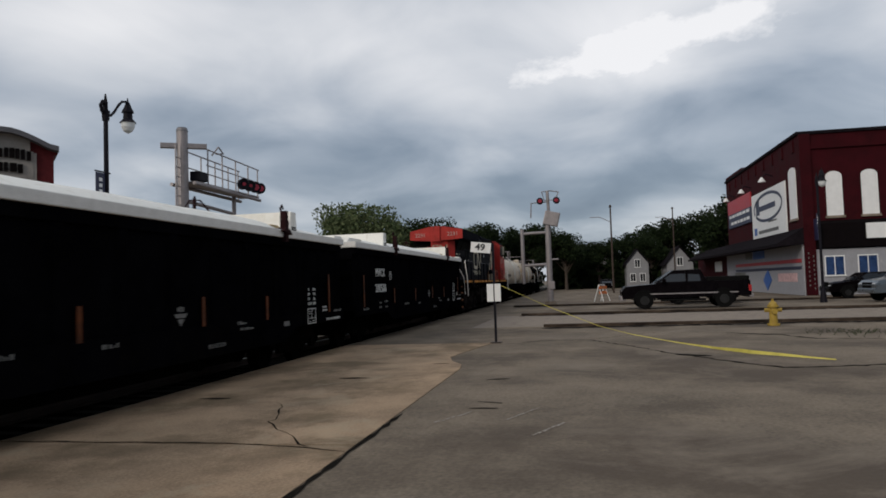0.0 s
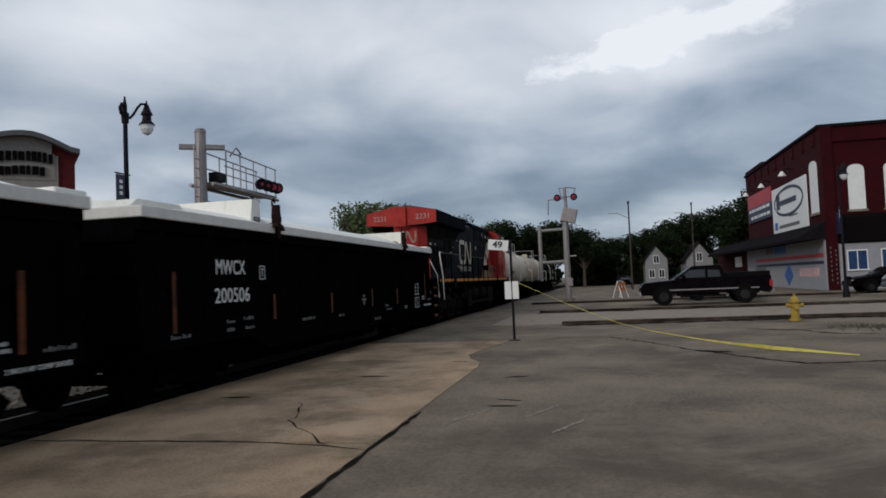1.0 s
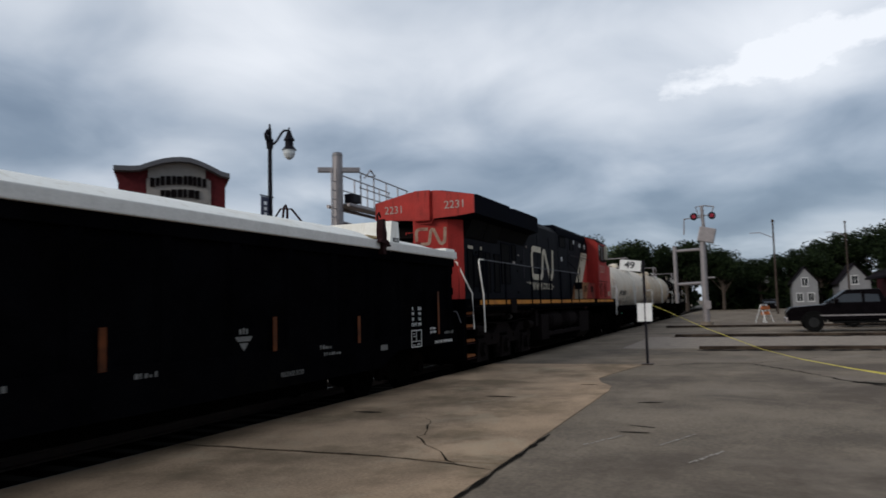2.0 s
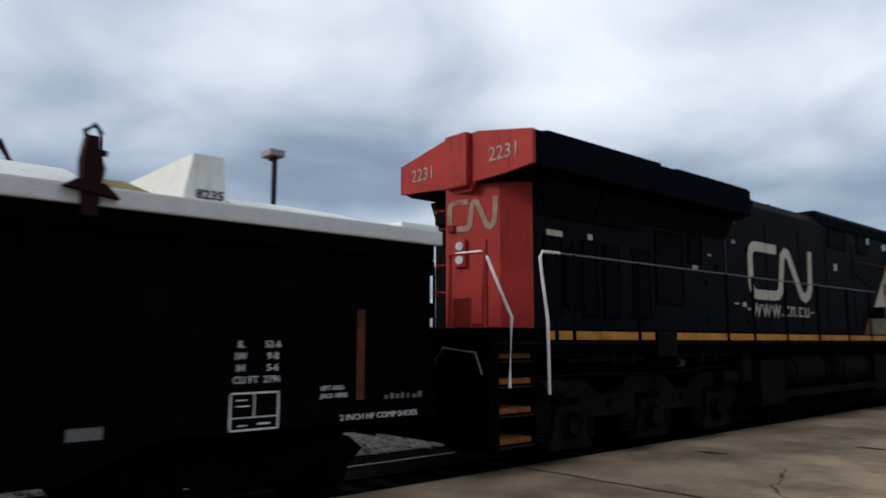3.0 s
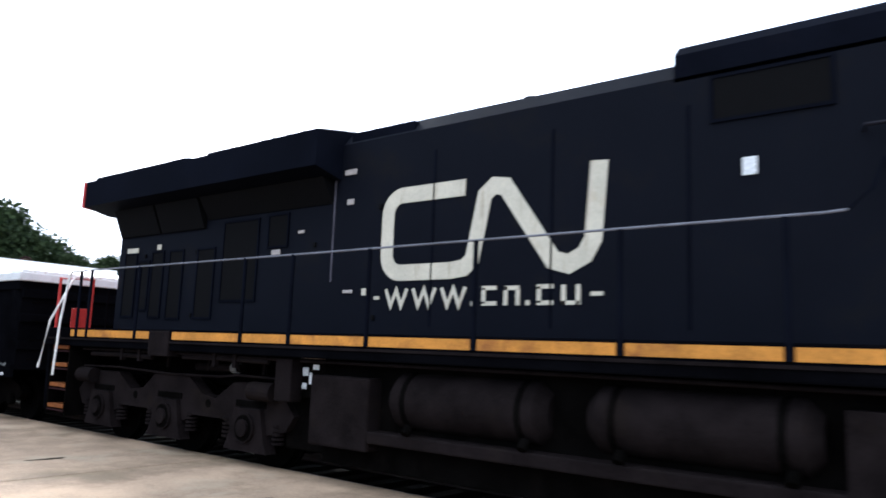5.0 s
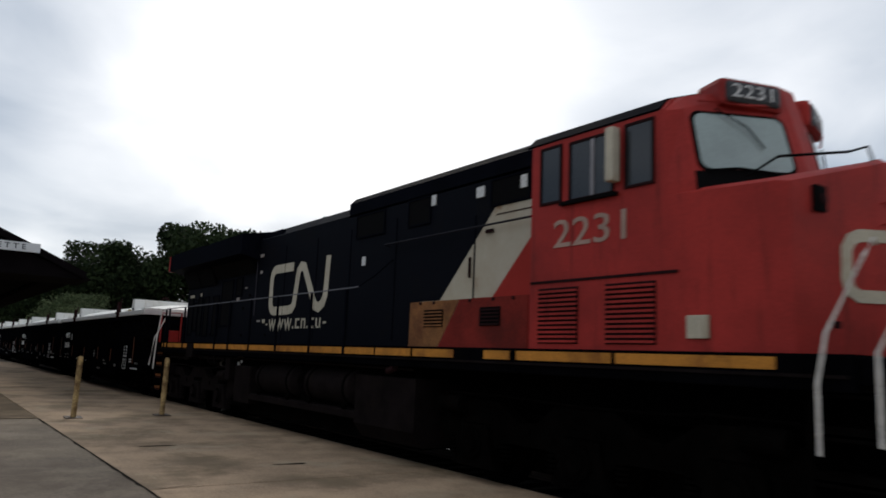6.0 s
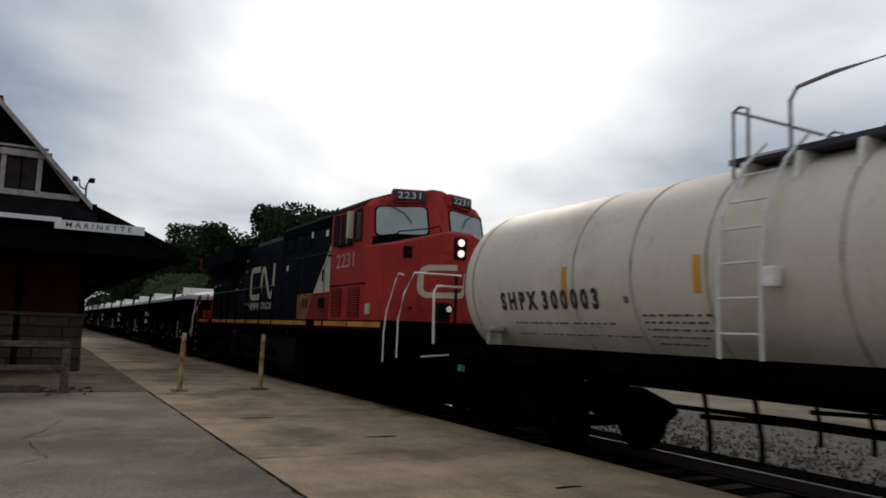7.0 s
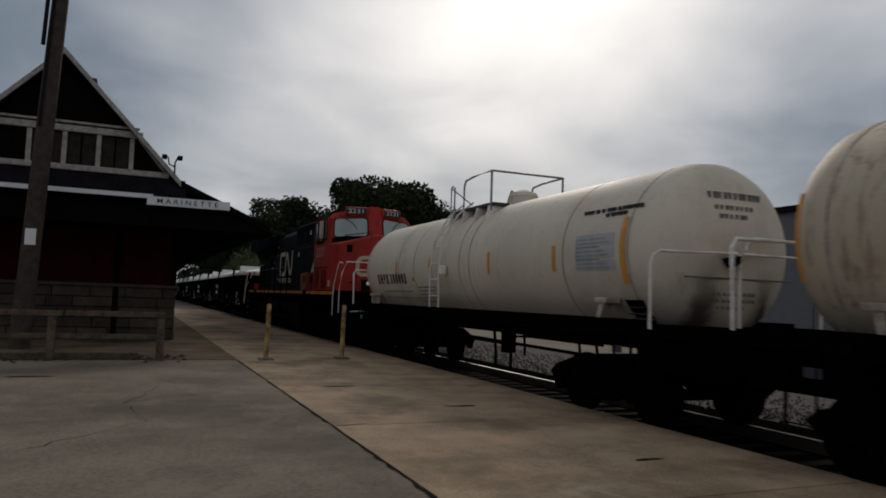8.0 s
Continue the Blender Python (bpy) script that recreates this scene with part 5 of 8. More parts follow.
    for z, r, a, b in ((1.40, 0.02, 0.3, 5.3), (1.33, 0.035, 0.6, 2.4), (1.36, 0.03, 3.2, 5.1), (1.40, 0.02, 5.7, 13.2)):
        part("frame_pipe", pipe([(a, -1.36, z), ((a + b) / 2, -1.37, z + 0.01), (b, -1.36, z)], r, 8), M_TRUCKFRAME, loco)
    for x in (1.55, 2.05, 3.95, 4.4):
        part("pipe_clip", cube(x, x + 0.07, -1.41, -1.34, 1.26, 1.44, 0.008), M_TRUCKFRAME, loco)
    part("deck_lip", cube(-0.8, 19.5, -1.52, -1.50, 1.545, 1.575), M_TRUCKFRAME, deck)
    part("tank_filler", rod((12.55, -1.40, 1.36), (12.8, -1.44, 1.42), 0.055, n=12), M_CLAMP, loco)
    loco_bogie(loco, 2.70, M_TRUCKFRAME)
    # Same bogie in the darker colour, with the shade painted in.
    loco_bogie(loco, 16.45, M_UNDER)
    return loco


def freight_bogie(car, xc):
    # Bogie colour is near-black, with the shade under the car painted in.
    for s_ in (-1, 1):
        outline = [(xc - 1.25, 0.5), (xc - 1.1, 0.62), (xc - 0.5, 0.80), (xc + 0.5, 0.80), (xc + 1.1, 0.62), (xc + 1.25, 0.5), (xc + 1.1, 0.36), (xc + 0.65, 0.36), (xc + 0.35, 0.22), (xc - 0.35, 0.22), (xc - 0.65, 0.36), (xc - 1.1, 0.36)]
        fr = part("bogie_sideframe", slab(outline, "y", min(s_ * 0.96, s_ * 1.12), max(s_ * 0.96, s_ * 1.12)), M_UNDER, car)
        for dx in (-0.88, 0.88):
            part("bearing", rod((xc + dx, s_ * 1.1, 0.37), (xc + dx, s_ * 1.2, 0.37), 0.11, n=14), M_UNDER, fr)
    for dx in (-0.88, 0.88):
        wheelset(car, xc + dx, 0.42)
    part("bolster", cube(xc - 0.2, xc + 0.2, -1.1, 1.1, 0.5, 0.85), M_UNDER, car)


GON = 16.0           # a gondola's body length
PITCH = 16.95        # from one gondola to the next


def build_gondola(x):
    """A covered gondola; its own x runs back from the end that is next to the locomotive, in minus x."""
    car = thing("covered_gondola", pose(x, TRACK, 0), "black gondola freight car with white arched covers", "freight car", "covered gondolas")
    Y = 1.62
    body = part("body", cube(-GON, -0.1, -Y + 0.06, Y - 0.06, 0.95, 2.6, 0.02), M_BLACK, car)
    for s_ in (-1, 1):
        a, b = sorted((s_ * (Y - 0.07), s_ * Y))
        part("side_sill", slab([(-0.1, 0.82), (-2.9, 0.82), (-3.6, 0.56), (-GON + 3.6, 0.56), (-GON + 2.9, 0.82), (-GON, 0.82), (-GON, 1.06), (-0.1, 1.06)], "y", a, b), M_BLACK, body)
        part("top_chord", cube(-GON, -0.1, a, b, 2.42, 2.6, 0.015), M_BLACK, body)
        for i in range(14):
            xx = -0.35 - i * (GON - 0.8) / 13
            a, b = sorted((s_ * (Y - 0.07), s_ * (Y - 0.01)))
            part("side_post", slab([(xx - 0.14, a if s_ > 0 else b), (xx - 0.07, b if s_ > 0 else a), (xx + 0.07, b if s_ > 0 else a), (xx + 0.14, a if s_ > 0 else b)], "z", 1.06, 2.42), M_BLACK, body)
        y0, y1 = sorted((s_ * Y, s_ * (Y + 0.006)))
        for xx, z0, z1 in ((-1.04, 1.03, 1.88), (-4.33, 1.03, 1.46), (-6.6, 1.05, 1.5), (-9.4, 1.03, 1.46), (-12.2, 1.05, 1.5), (-15.3, 1.03, 1.88)):
            part("reflector_strip", cube(xx - 0.045, xx + 0.045, y0, y1, z0, z1), M_REFLECTOR, body, "vertical worn orange reflector strip")
    for xe in (-GON, -0.1):
        for z in (1.4, 1.9, 2.35):
            part("end_rib", cube(xe - 0.06, xe + 0.06, -Y + 0.06, Y - 0.06, z - 0.08, z + 0.08, 0.02), M_BLACK, body)
    part("centre_sill", cube(-GON - 0.3, 0.3, -0.35, 0.35, 0.55, 0.95), M_UNDER, car)
    # Filler beam added to block the bright ground behind the car.
    part("underframe_beam", cube(-GON + 3.9, -3.9, -0.75, 0.75, 0.24, 0.96), M_UNDER, car)
    part("brake_reservoir", rod((-9.2, -1.0, 0.62), (-7.6, -1.0, 0.62), 0.2, n=18), M_UNDER, car)
    part("coupler", cube(0.25, 0.48, -0.15, 0.15, 0.66, 0.96, 0.03), M_UNDER, car)
    part("coupler", cube(-GON - 0.48, -GON - 0.25, -0.15, 0.15, 0.66, 0.96, 0.03), M_UNDER, car)
    # stencils on the platform side
    y = -Y - 0.003
    lettering("reporting_mark", "MWCX", 0.33, facing(-13.73, y, 1.945, "-y"), M_STENCIL, body, 0.92)
    lettering("car_number", "200506", 0.33, facing(-13.68, y, 1.505, "-y"), M_STENCIL, body, 1.1)
    bm = bmesh.new()
    for q in ((-12.75, -12.55, 1.98, 1.995), (-12.75, -12.55, 1.76, 1.775), (-12.75, -12.735, 1.76, 1.995), (-12.565, -12.55, 1.76, 1.995), (-12.7, -12.6, 1.93, 1.945), (-12.657, -12.643, 1.81, 1.94)):
        box(bm, q[0], q[1], y - 0.005, y, q[2], q[3])
    part("plate_mark", bm, M_STENCIL, body)
    for i, (a, b) in enumerate((("IL", "52-6"), ("IW", "9-8"), ("IH", "5-6"), ("CU FT", "2791"))):
        z = 1.55 - i * 0.1
        lettering("data_words", a, 0.085, facing(-2.27 if len(a) < 3 else -2.22, y, z, "-y"), M_STENCIL, body)
        lettering("data_words", b, 0.085, facing(-1.97, y, z, "-y"), M_STENCIL, body)
    bm = bmesh.new()
    for q in ((-2.36, -1.9, 1.135, 1.15), (-2.36, -1.9, 0.83, 0.845), (-2.36, -2.345, 0.83, 1.15), (-1.915, -1.9, 0.83, 1.15), (-2.345, -1.915, 0.935, 0.945), (-2.14, -2.13, 0.94, 1.14), (-2.3, -2.2, 1.08, 1.09), (-2.3, -2.18, 1.03, 1.04), (-2.28, -2.2, 0.87, 0.88), (-2.1, -1.98, 0.875, 0.89)):
        box(bm, q[0], q[1], y - 0.005, y, q[2], q[3])
    part("lube_plate", bm, M_STENCIL, body, "white outlined stencil box")
    lettering("data_words", "LIFT AND", 0.06, facing(-1.35, y, 1.15, "-y"), M_STENCIL, body)
    lettering("data_words", "JACK HERE", 0.06, facing(-1.33, y, 1.08, "-y"), M_STENCIL, body)
    lettering("data_words", "2 INCH HF COMP SHOES", 0.075, facing(-0.8, y, 0.87, "-y"), M_STENCIL, body, 0.92)
    lettering("data_words", "RELEASE ROD", 0.09, facing(-6.2, y, 0.72, "-y"), M_STENCILFAINT, body)
    bm = bmesh.new()
    rng = random.Random(5)
    for x0, x1, z in ((-13.9, -13.6, 0.95), (-13.3, -12.9, 0.95), (-13.9, -13.55, 1.08), (-13.35, -12.95, 1.1), (-5.5, -5.1, 1.0), (-5.4, -4.9, 0.9), (-9.0, -8.6, 0.92), (-11.0, -10.3, 0.95), (-15.4, -14.9, 0.95), (-0.75, -0.2, 1.02)):
        n = int((x1 - x0) / 0.07)
        for i in range(n):
            box(bm, x0 + i * 0.07, x0 + i * 0.07 + rng.uniform(0.025, 0.06), y - 0.005, y, z, z + rng.uniform(0.03, 0.06))
    tagged(part("stencil_bars", bm, M_STENCILFAINT, body, "rows of small faded stencil marks"), kind="stuff")
    part("route_plate", cube(-3.6, -3.35, y - 0.01, y, 0.86, 0.95), M_STENCILFAINT, body)
    bm = bmesh.new()
    for k in range(3):
        box(bm, -7.34 + k * 0.065, -7.30 + k * 0.065, y - 0.005, y, 1.30, 1.375 - 0.012 * abs(k - 1))
    prism(bm, [(-7.42, 1.27), (-7.08, 1.27), (-7.13, 1.21), (-7.37, 1.21)], "y", y - 0.005, y)
    prism(bm, [(-7.34, 1.19), (-7.16, 1.19), (-7.25, 1.09)], "y", y - 0.005, y)
    part("owner_mark", bm, M_STENCILFAINT, body, "small faded owner's emblem of bars and wedges")
    # white covers
    rim = part("cover_rim", cube(-GON - 0.03, -0.02, -Y - 0.04, Y + 0.05, 2.585, 2.74, 0.02), M_COVEREDGE, car, "pale cover rim round the car's top")
    def lid(x0, x1, crown, taper0, taper1, name="cover", run=0.09):
        bm = bmesh.new()
        secs = []
        for k in range(13):
            u = k / 12
            xx = x0 + (x1 - x0) * u
            f = min(1.0, 0.25 + 0.75 * min(1, u / 0.09)) if taper0 else 1.0
            g = min(1.0, 0.25 + 0.75 * min(1, (1 - u) / run)) if taper1 else 1.0
            h = crown * min(f, g) * (1 + 0.02 * math.sin(7 * xx))
            sec = []
            for j in range(13):
                v = j / 12
                yy = -1.5 + 3.0 * v
                sec.append(bm.verts.new((xx, yy, 2.735 + 0.03 + h * math.sin(math.pi * v) ** 0.75)))
            sec.append(bm.verts.new((xx, 1.5, 2.73)))
            sec.insert(0, bm.verts.new((xx, -1.5, 2.73)))
            secs.append(sec)
        for a, b in zip(secs, secs[1:]):
            for i in range(len(a) - 1):
                bm.faces.new((a[i], a[i + 1], b[i + 1], b[i]))
        bm.faces.new(secs[0])
        bm.faces.new(secs[-1][::-1])
        return part(name, bm, M_COVER, car, "white arched fibreglass cover", smooth=True)
    lid(-2.33, -0.40, 0.25, False, True, run=0.35)
    lid(-12.05, -3.56, 0.34, False, False)
    part("cover_trough", slab([(-3.55, 2.73), (-2.96, 2.73), (-3.0, 2.80), (-3.2, 2.86), (-3.5, 2.86)], "y", -1.36, 1.36), M_TROUGH, car, "tan stained trough between the covers")
    lid(-15.0, -12.45, 0.27, True, False)
    bail = part("lifting_bail", pipe([(-4.42, -0.22, 3.0), (-4.1, -0.05, 3.37), (-3.98, 0, 3.42), (-3.86, 0.05, 3.38), (-3.62, 0.22, 3.0)], 0.022, 8), M_CLAMP, car, "dark tubular lifting bail on the cover")
    part("bail_brace", pipe([(-4.1, 0.3, 3.0), (-4.02, 0.08, 3.36), (-3.92, -0.08, 3.36), (-3.74, -0.3, 3.0)], 0.018, 8), M_CLAMP, bail)
    part("cover_end_block", cube(-0.55, -0.04, -Y, Y, 2.73, 2.80, 0.02), M_COVER, car)
    part("cover_end_block", slab([(-15.95, 2.73), (-14.6, 2.73), (-14.75, 2.86), (-15.75, 2.86)], "y", -1.4, 1.4), M_COVER, car)
    for xx in (-2.40, -12.28):
        fin = part("cover_fin", slab([(xx - 0.36, 2.73), (xx + 0.05, 2.73), (xx, 3.18), (xx - 0.27, 3.18)], "y", -1.42, 1.42), M_COVER, car, "upright white cover end fin")
        lettering("fin_number", "8235", 0.11, facing(xx - 0.11, -1.422, 2.83, "-y"), M_STENCILDARK, fin, 0.25, weight=0.003)
    for xx in (-3.55, -12.1):
        cl = part("clamp", slab([(xx - 0.06, 2.5), (xx + 0.05, 2.5), (xx + 0.07, 2.74), (xx + 0.09, 2.86), (xx + 0.05, 2.96), (xx + 0.04, 3.1), (xx - 0.05, 3.1), (xx - 0.08, 2.92), (xx - 0.07, 2.74)], "y", -1.72, -1.60), M_CLAMP, car, "rusty dark cover clamp")
        part("clamp_foot", slab([(xx - 0.2, 2.70), (xx + 0.2, 2.64), (xx + 0.1, 2.74), (xx - 0.1, 2.77)], "y", -1.74, -1.56), M_CLAMP, cl)
        part("clamp_hook", pipe([(xx - 0.02, -1.6, 3.08), (xx - 0.04, -1.6, 3.16), (xx + 0.03, -1.6, 3.22), (xx + 0.08, -1.6, 3.15)], 0.02), M_CLAMP, cl)
        part("clamp_bolt", rod((xx + 0.12, -1.62, 3.0), (xx + 0.04, -1.62, 3.0), 0.025), M_CLAMP, cl)
    freight_bogie(car, -1.9)
    freight_bogie(car, -GON + 1.9)
    # end ladder, brake hose
    for xe, d in ((-0.1, 1), (-GON, -1)):
        for z in (1.15, 1.5, 1.85, 2.2):
            part("end_rung", pipe([(xe + d * 0.0, -1.35, z), (xe + d * 0.09, -1.35, z), (xe + d * 0.09, -0.95, z), (xe, -0.95, z)], 0.014, 6), M_UNDER, car)
        part("brake_hose", pipe([(xe + d * 0.25, -0.3, 0.75), (xe + d * 0.35, -0.33, 0.55), (xe + d * 0.47, -0.3, 0.5)], 0.03), M_UNDER, car)
    return car


def build_tank_car(x, shell_paint, first, label):
    """A tank car; its own x runs from the end of the tank that is next to the locomotive."""
    car = thing("tank_car", pose(x, TRACK, 0), label, "tank car", "tank cars")
    R, ZC, LEN = 1.265, 2.36, 13.25
    bm = bmesh.new()
    secs = []
    prof = [(0.0, 0.02), (0.02, 0.35), (0.10, 0.68), (0.24, 0.88), (0.42, 0.97), (0.62, 1.0)]
    prof += [(k, 1.0) for k in (3.0, 6.5, 10.2)] + [(LEN - a, r) for a, r in prof[::-1]]
    for xx, r in prof:
        secs.append([bm.verts.new((xx, R * r * math.cos(6.2832 * k / 48), ZC + R * r * math.sin(6.2832 * k / 48))) for k in range(48)])
    for a, b in zip(secs, secs[1:]):
        for i in range(48):
            j = (i + 1) % 48
            bm.faces.new((a[i], a[j], b[j], b[i]))
    bm.faces.new(secs[0])
    bm.faces.new(secs[-1][::-1])
    shell = part("tank_shell", bm, shell_paint, car, smooth=True)
    for xx in (0.72, 3.24, 4.32, 5.45, 6.95, 7.42, 10.9, LEN - 0.72):
        bm = bmesh.new()
        ring = [(R + 0.006) * 1.0, R + 0.006]
        a = [bm.verts.new((xx - 0.018, ring[0] * math.cos(6.2832 * k / 48), ZC + ring[0] * math.sin(6.2832 * k / 48))) for k in range(48)]
        b = [bm.verts.new((xx + 0.018, ring[0] * math.cos(6.2832 * k / 48), ZC + ring[0] * math.sin(6.2832 * k / 48))) for k in range(48)]
        for i in range(48):
            j = (i + 1) % 48
            bm.faces.new((a[i], a[j], b[j], b[i]))
        part("weld_seam", bm, M_SEAM, shell)
    # curved pieces lying on the near side of the shell
    def wrap(x0, x1, z0, z1, d=0.006, side=-1, wide=1.0):
        bm = bmesh.new()
        n = 6
        def y(z):
            return side * math.sqrt(max(0.01, (R * wide + d) ** 2 - (z - ZC) ** 2))
        zs = [z0 + (z1 - z0) * i / n for i in range(n + 1)]
        a = [bm.verts.new((x0, y(z), z)) for z in zs]
        b = [bm.verts.new((x1, y(z), z)) for z in zs]
        for i in range(n):
            bm.faces.new((a[i], b[i], b[i + 1], a[i + 1]))
        return bm
    for s_ in (-1, 1):
        for xx in (3.06, 5.32, 8.30, 10.63):
            part("orange_stripe", wrap(xx - 0.05, xx + 0.05, 2.08, 2.49, side=s_), M_ORANGE, shell, "short vertical orange reflector stripe")
    for xx, wide_, w_ in ((0.30, 0.915, 0.03), (LEN - 0.83, 1.0, 0.06)):
        part("orange_stripe", wrap(xx - w_, xx + w_, 1.88, 2.8, 0.010, -1, wide_), M_DULLORANGE if first and xx < 1 else M_ORANGE, shell, "tall vertical orange reflector stripe")
    patch_paint = mat("grey_blue_patch", (0.38, 0.39, 0.40), 0.7, vary=0.15)
    for x0, x1 in ((11.25, 11.72), (11.76, 12.22)):
        for z0, z1 in ((2.07, 2.22), (2.25, 2.40), (2.43, 2.60)):
            part("faded_panel", wrap(x0, x1, z0, z1, 0.004), patch_paint, shell, "pale grey painted-over patch")
    for k in range(8):
        part("panel_text_bar", wrap(11.28, 12.1 - 0.11 * (k % 3), 2.10 + 0.06 * k, 2.122 + 0.06 * k, 0.008), M_PATCHBAR, shell)
    if first:
        def stencil(name, body, size, xm, zm, width, material):
            ob = lettering(name, body, size, facing(xm, 0, zm, "-y"), material, shell, width, weight=0.016)
            for v in ob.data.vertices:
                out = -v.co.y
                v.co.y = -math.sqrt(max(0.01, R * R - (v.co.z - ZC) ** 2)) - 0.006 - max(0, out)
            return ob
        stencil("reporting_mark", "S H P X  3 0 0 0 0 3", 0.34, 2.62, 2.04, 2.2, M_STENCILDARK)
        part("round_decal", wrap(4.17, 4.25, 1.99, 2.07), M_STENCILFAINT, shell)
        rng = random.Random(3)
        bm = bmesh.new()
        for x0, x1, z in ((1.75, 3.0, 1.73), (3.1, 3.9, 1.73), (1.75, 2.1, 1.58), (2.3, 3.5, 1.58), (3.65, 4.2, 1.58), (4.42, 5.42, 1.83), (4.42, 5.3, 1.75), (4.42, 5.45, 1.67), (4.45, 5.3, 1.59), (4.5, 5.15, 1.51), (11.9, 12.4, 2.84), (11.3, 12.7, 2.92)):
            xx = x0
            while xx < x1:
                w = rng.uniform(0.03, 0.09)
                yy = math.sqrt(max(0.01, (R + 0.004) ** 2 - (z - ZC) ** 2))
                box(bm, xx, xx + w, -yy - 0.006, -yy + 0.02, z, z + (0.08 if x0 < 4.3 else 0.055))
                xx += w + rng.uniform(0.02, 0.07)
        tagged(part("stencil_bars", bm, M_STENCILDARK, shell, "lines of small black stencil marks"), kind="stuff")
    # marks and handrails on the far head
    bm = bmesh.new()
    rng = random.Random(8)
    for z, n, h in ((3.05, 11, 0.09), (2.9, 8, 0.06), (2.78, 6, 0.06), (1.75, 9, 0.05), (1.66, 9, 0.05), (1.57, 6, 0.05)):
        for k in range(n):
            yy = -0.45 + k * 0.085 + 0.03 * (11 - n)
            rr = min(0.999, math.hypot(yy, z - ZC) / R)
            dep = float(np.interp(rr, [0.02, 0.35, 0.68, 0.88, 0.97, 1.0], [0.0, 0.02, 0.10, 0.24, 0.42, 0.62]))
            box(bm, LEN - dep - 0.02, LEN - dep + 0.008, yy, yy + rng.uniform(0.03, 0.065), z, z + h)
    tagged(part("head_marks", bm, M_STENCILFAINT, shell, "small dark stencil marks on the tank's head"), kind="stuff")
    part("head_handhold", rod((LEN - 0.02, -0.9, 1.98), (LEN - 0.02, 1.0, 1.98), 0.012, n=6), M_STENCILFAINT, car)
    for s_ in (-1, 1):
        part("end_rail", pipe([(-0.35, s_ * 1.38, 1.35), (-0.35, s_ * 1.4, 2.25), (-0.35, s_ * 1.34, 2.35), (-0.35, s_ * 0.15, 2.37), (-0.35, s_ * 0.1, 2.25)], 0.024), M_WHITERAIL, car, "white end handrail")
    XE = LEN + 0.06
    part("end_rail", pipe([(XE, -1.5, 1.3), (XE, -1.5, 2.1), (XE, -1.46, 2.22), (XE, -1.36, 2.28), (XE, -0.10, 2.31), (XE, -0.06, 2.2)], 0.022), M_WHITERAIL, car, "white end handrail")
    part("end_rail", pipe([(XE, 0.02, 2.31), (XE, 1.42, 2.31), (XE, 1.46, 2.2), (XE, 1.44, 1.3)], 0.022), M_WHITERAIL, car, "white end handrail")
    part("end_rail", pipe([(XE, 0.05, 2.36), (XE, 0.1, 2.47), (XE, 0.2, 2.53), (XE, 1.40, 2.53), (XE, 1.45, 2.44), (XE, 1.45, 2.3)], 0.022), M_WHITERAIL, car, "white end handrail")
    part("end_post", rod((XE, -0.05, 1.3), (XE, -0.05, 2.31), 0.026), M_WHITERAIL, car)
    part("end_lamp_bracket", slab([(-0.30, 2.24), (-0.08, 2.28), (-0.08, 2.18), (-0.2, 2.12)], "x", XE - 0.06, XE + 0.06), M_GRILLE, car)
    # Dark boxes added to block the bright ballast behind the car's ends.
    for xs0, xs1 in ((-0.55, 0.9), (LEN - 0.9, LEN + 0.55)):
        part("end_sill", cube(xs0, xs1, -0.95, 0.95, 0.72, 1.2, 0.02), M_UNDER, car)
    # A black plate on the shell paints the step opening's shade.
    for x0, x1 in ((LEN - 1.02, LEN - 0.62),):
        hole = part("step_recess", wrap(x0, x1, 1.41, 1.66, 0.012), M_GRILLE, shell, "black plate painted as a shaded recess with foot rungs beside the saddle")
        for z in (1.47, 1.56):
            part("foot_rung", rod((x0 + 0.02, -0.99, z), (x1 - 0.02, -0.99, z), 0.012, n=6), M_GRATING, hole)
    # frame
    part("side_sill", cube(-0.6, LEN + 0.6, -0.5, 0.5, 0.95, 1.25), M_UNDER, car)
    for s_ in (-1, 1):
        a, b = sorted((s_ * 1.1, s_ * 1.36))
        part("walkway_sill", cube(0.3, LEN - 0.3, a, b, 1.16, 1.40, 0.01), M_BLACK, car)
        a, b = sorted((s_ * 0.3, s_ * 1.42))
        for xx in (0.25, LEN - 0.25):
            part("end_platform", cube(xx - 0.85, xx + 0.85, a, b, 1.20, 1.34, 0.01), M_BLACK, car)
        for xx, d in ((1.25, -1), (LEN - 1.25, 1)):
            br = part("saddle_bracket", slab([(xx - 0.03 - d * 0.09, 1.30), (xx + 0.05 - d * 0.09, 1.30), (xx + 0.10, 1.62), (xx - 0.02, 1.62)], "y", min(s_ * 1.12, s_ * 1.32), max(s_ * 1.12, s_ * 1.32)), M_SADDLE, car, "pale saddle bracket")
            part("bracket_plate", cube(xx - 0.12, xx + 0.16, min(s_ * 1.08, s_ * 1.34), max(s_ * 1.08, s_ * 1.34), 1.60, 1.68, 0.02), M_SADDLE, br)
            st = part("end_step_rail", pipe([(xx + d * 0.5, s_ * 1.42, 1.3), (xx + d * 0.5, s_ * 1.44, 0.5), (xx + d * 0.85, s_ * 1.44, 0.5), (xx + d * 0.85, s_ * 1.42, 1.3)], 0.02), M_UNDER, car)
            part("placard", cube(xx + d * 0.55 - 0.1, xx + d * 0.55 + 0.1, min(s_ * 1.42, s_ * 1.43), max(s_ * 1.42, s_ * 1.43), 0.95, 1.05), mat("green_reflector", (0.02, 0.25, 0.14), 0.4) if s_ < 0 and d < 0 and first else M_GRATING, car)
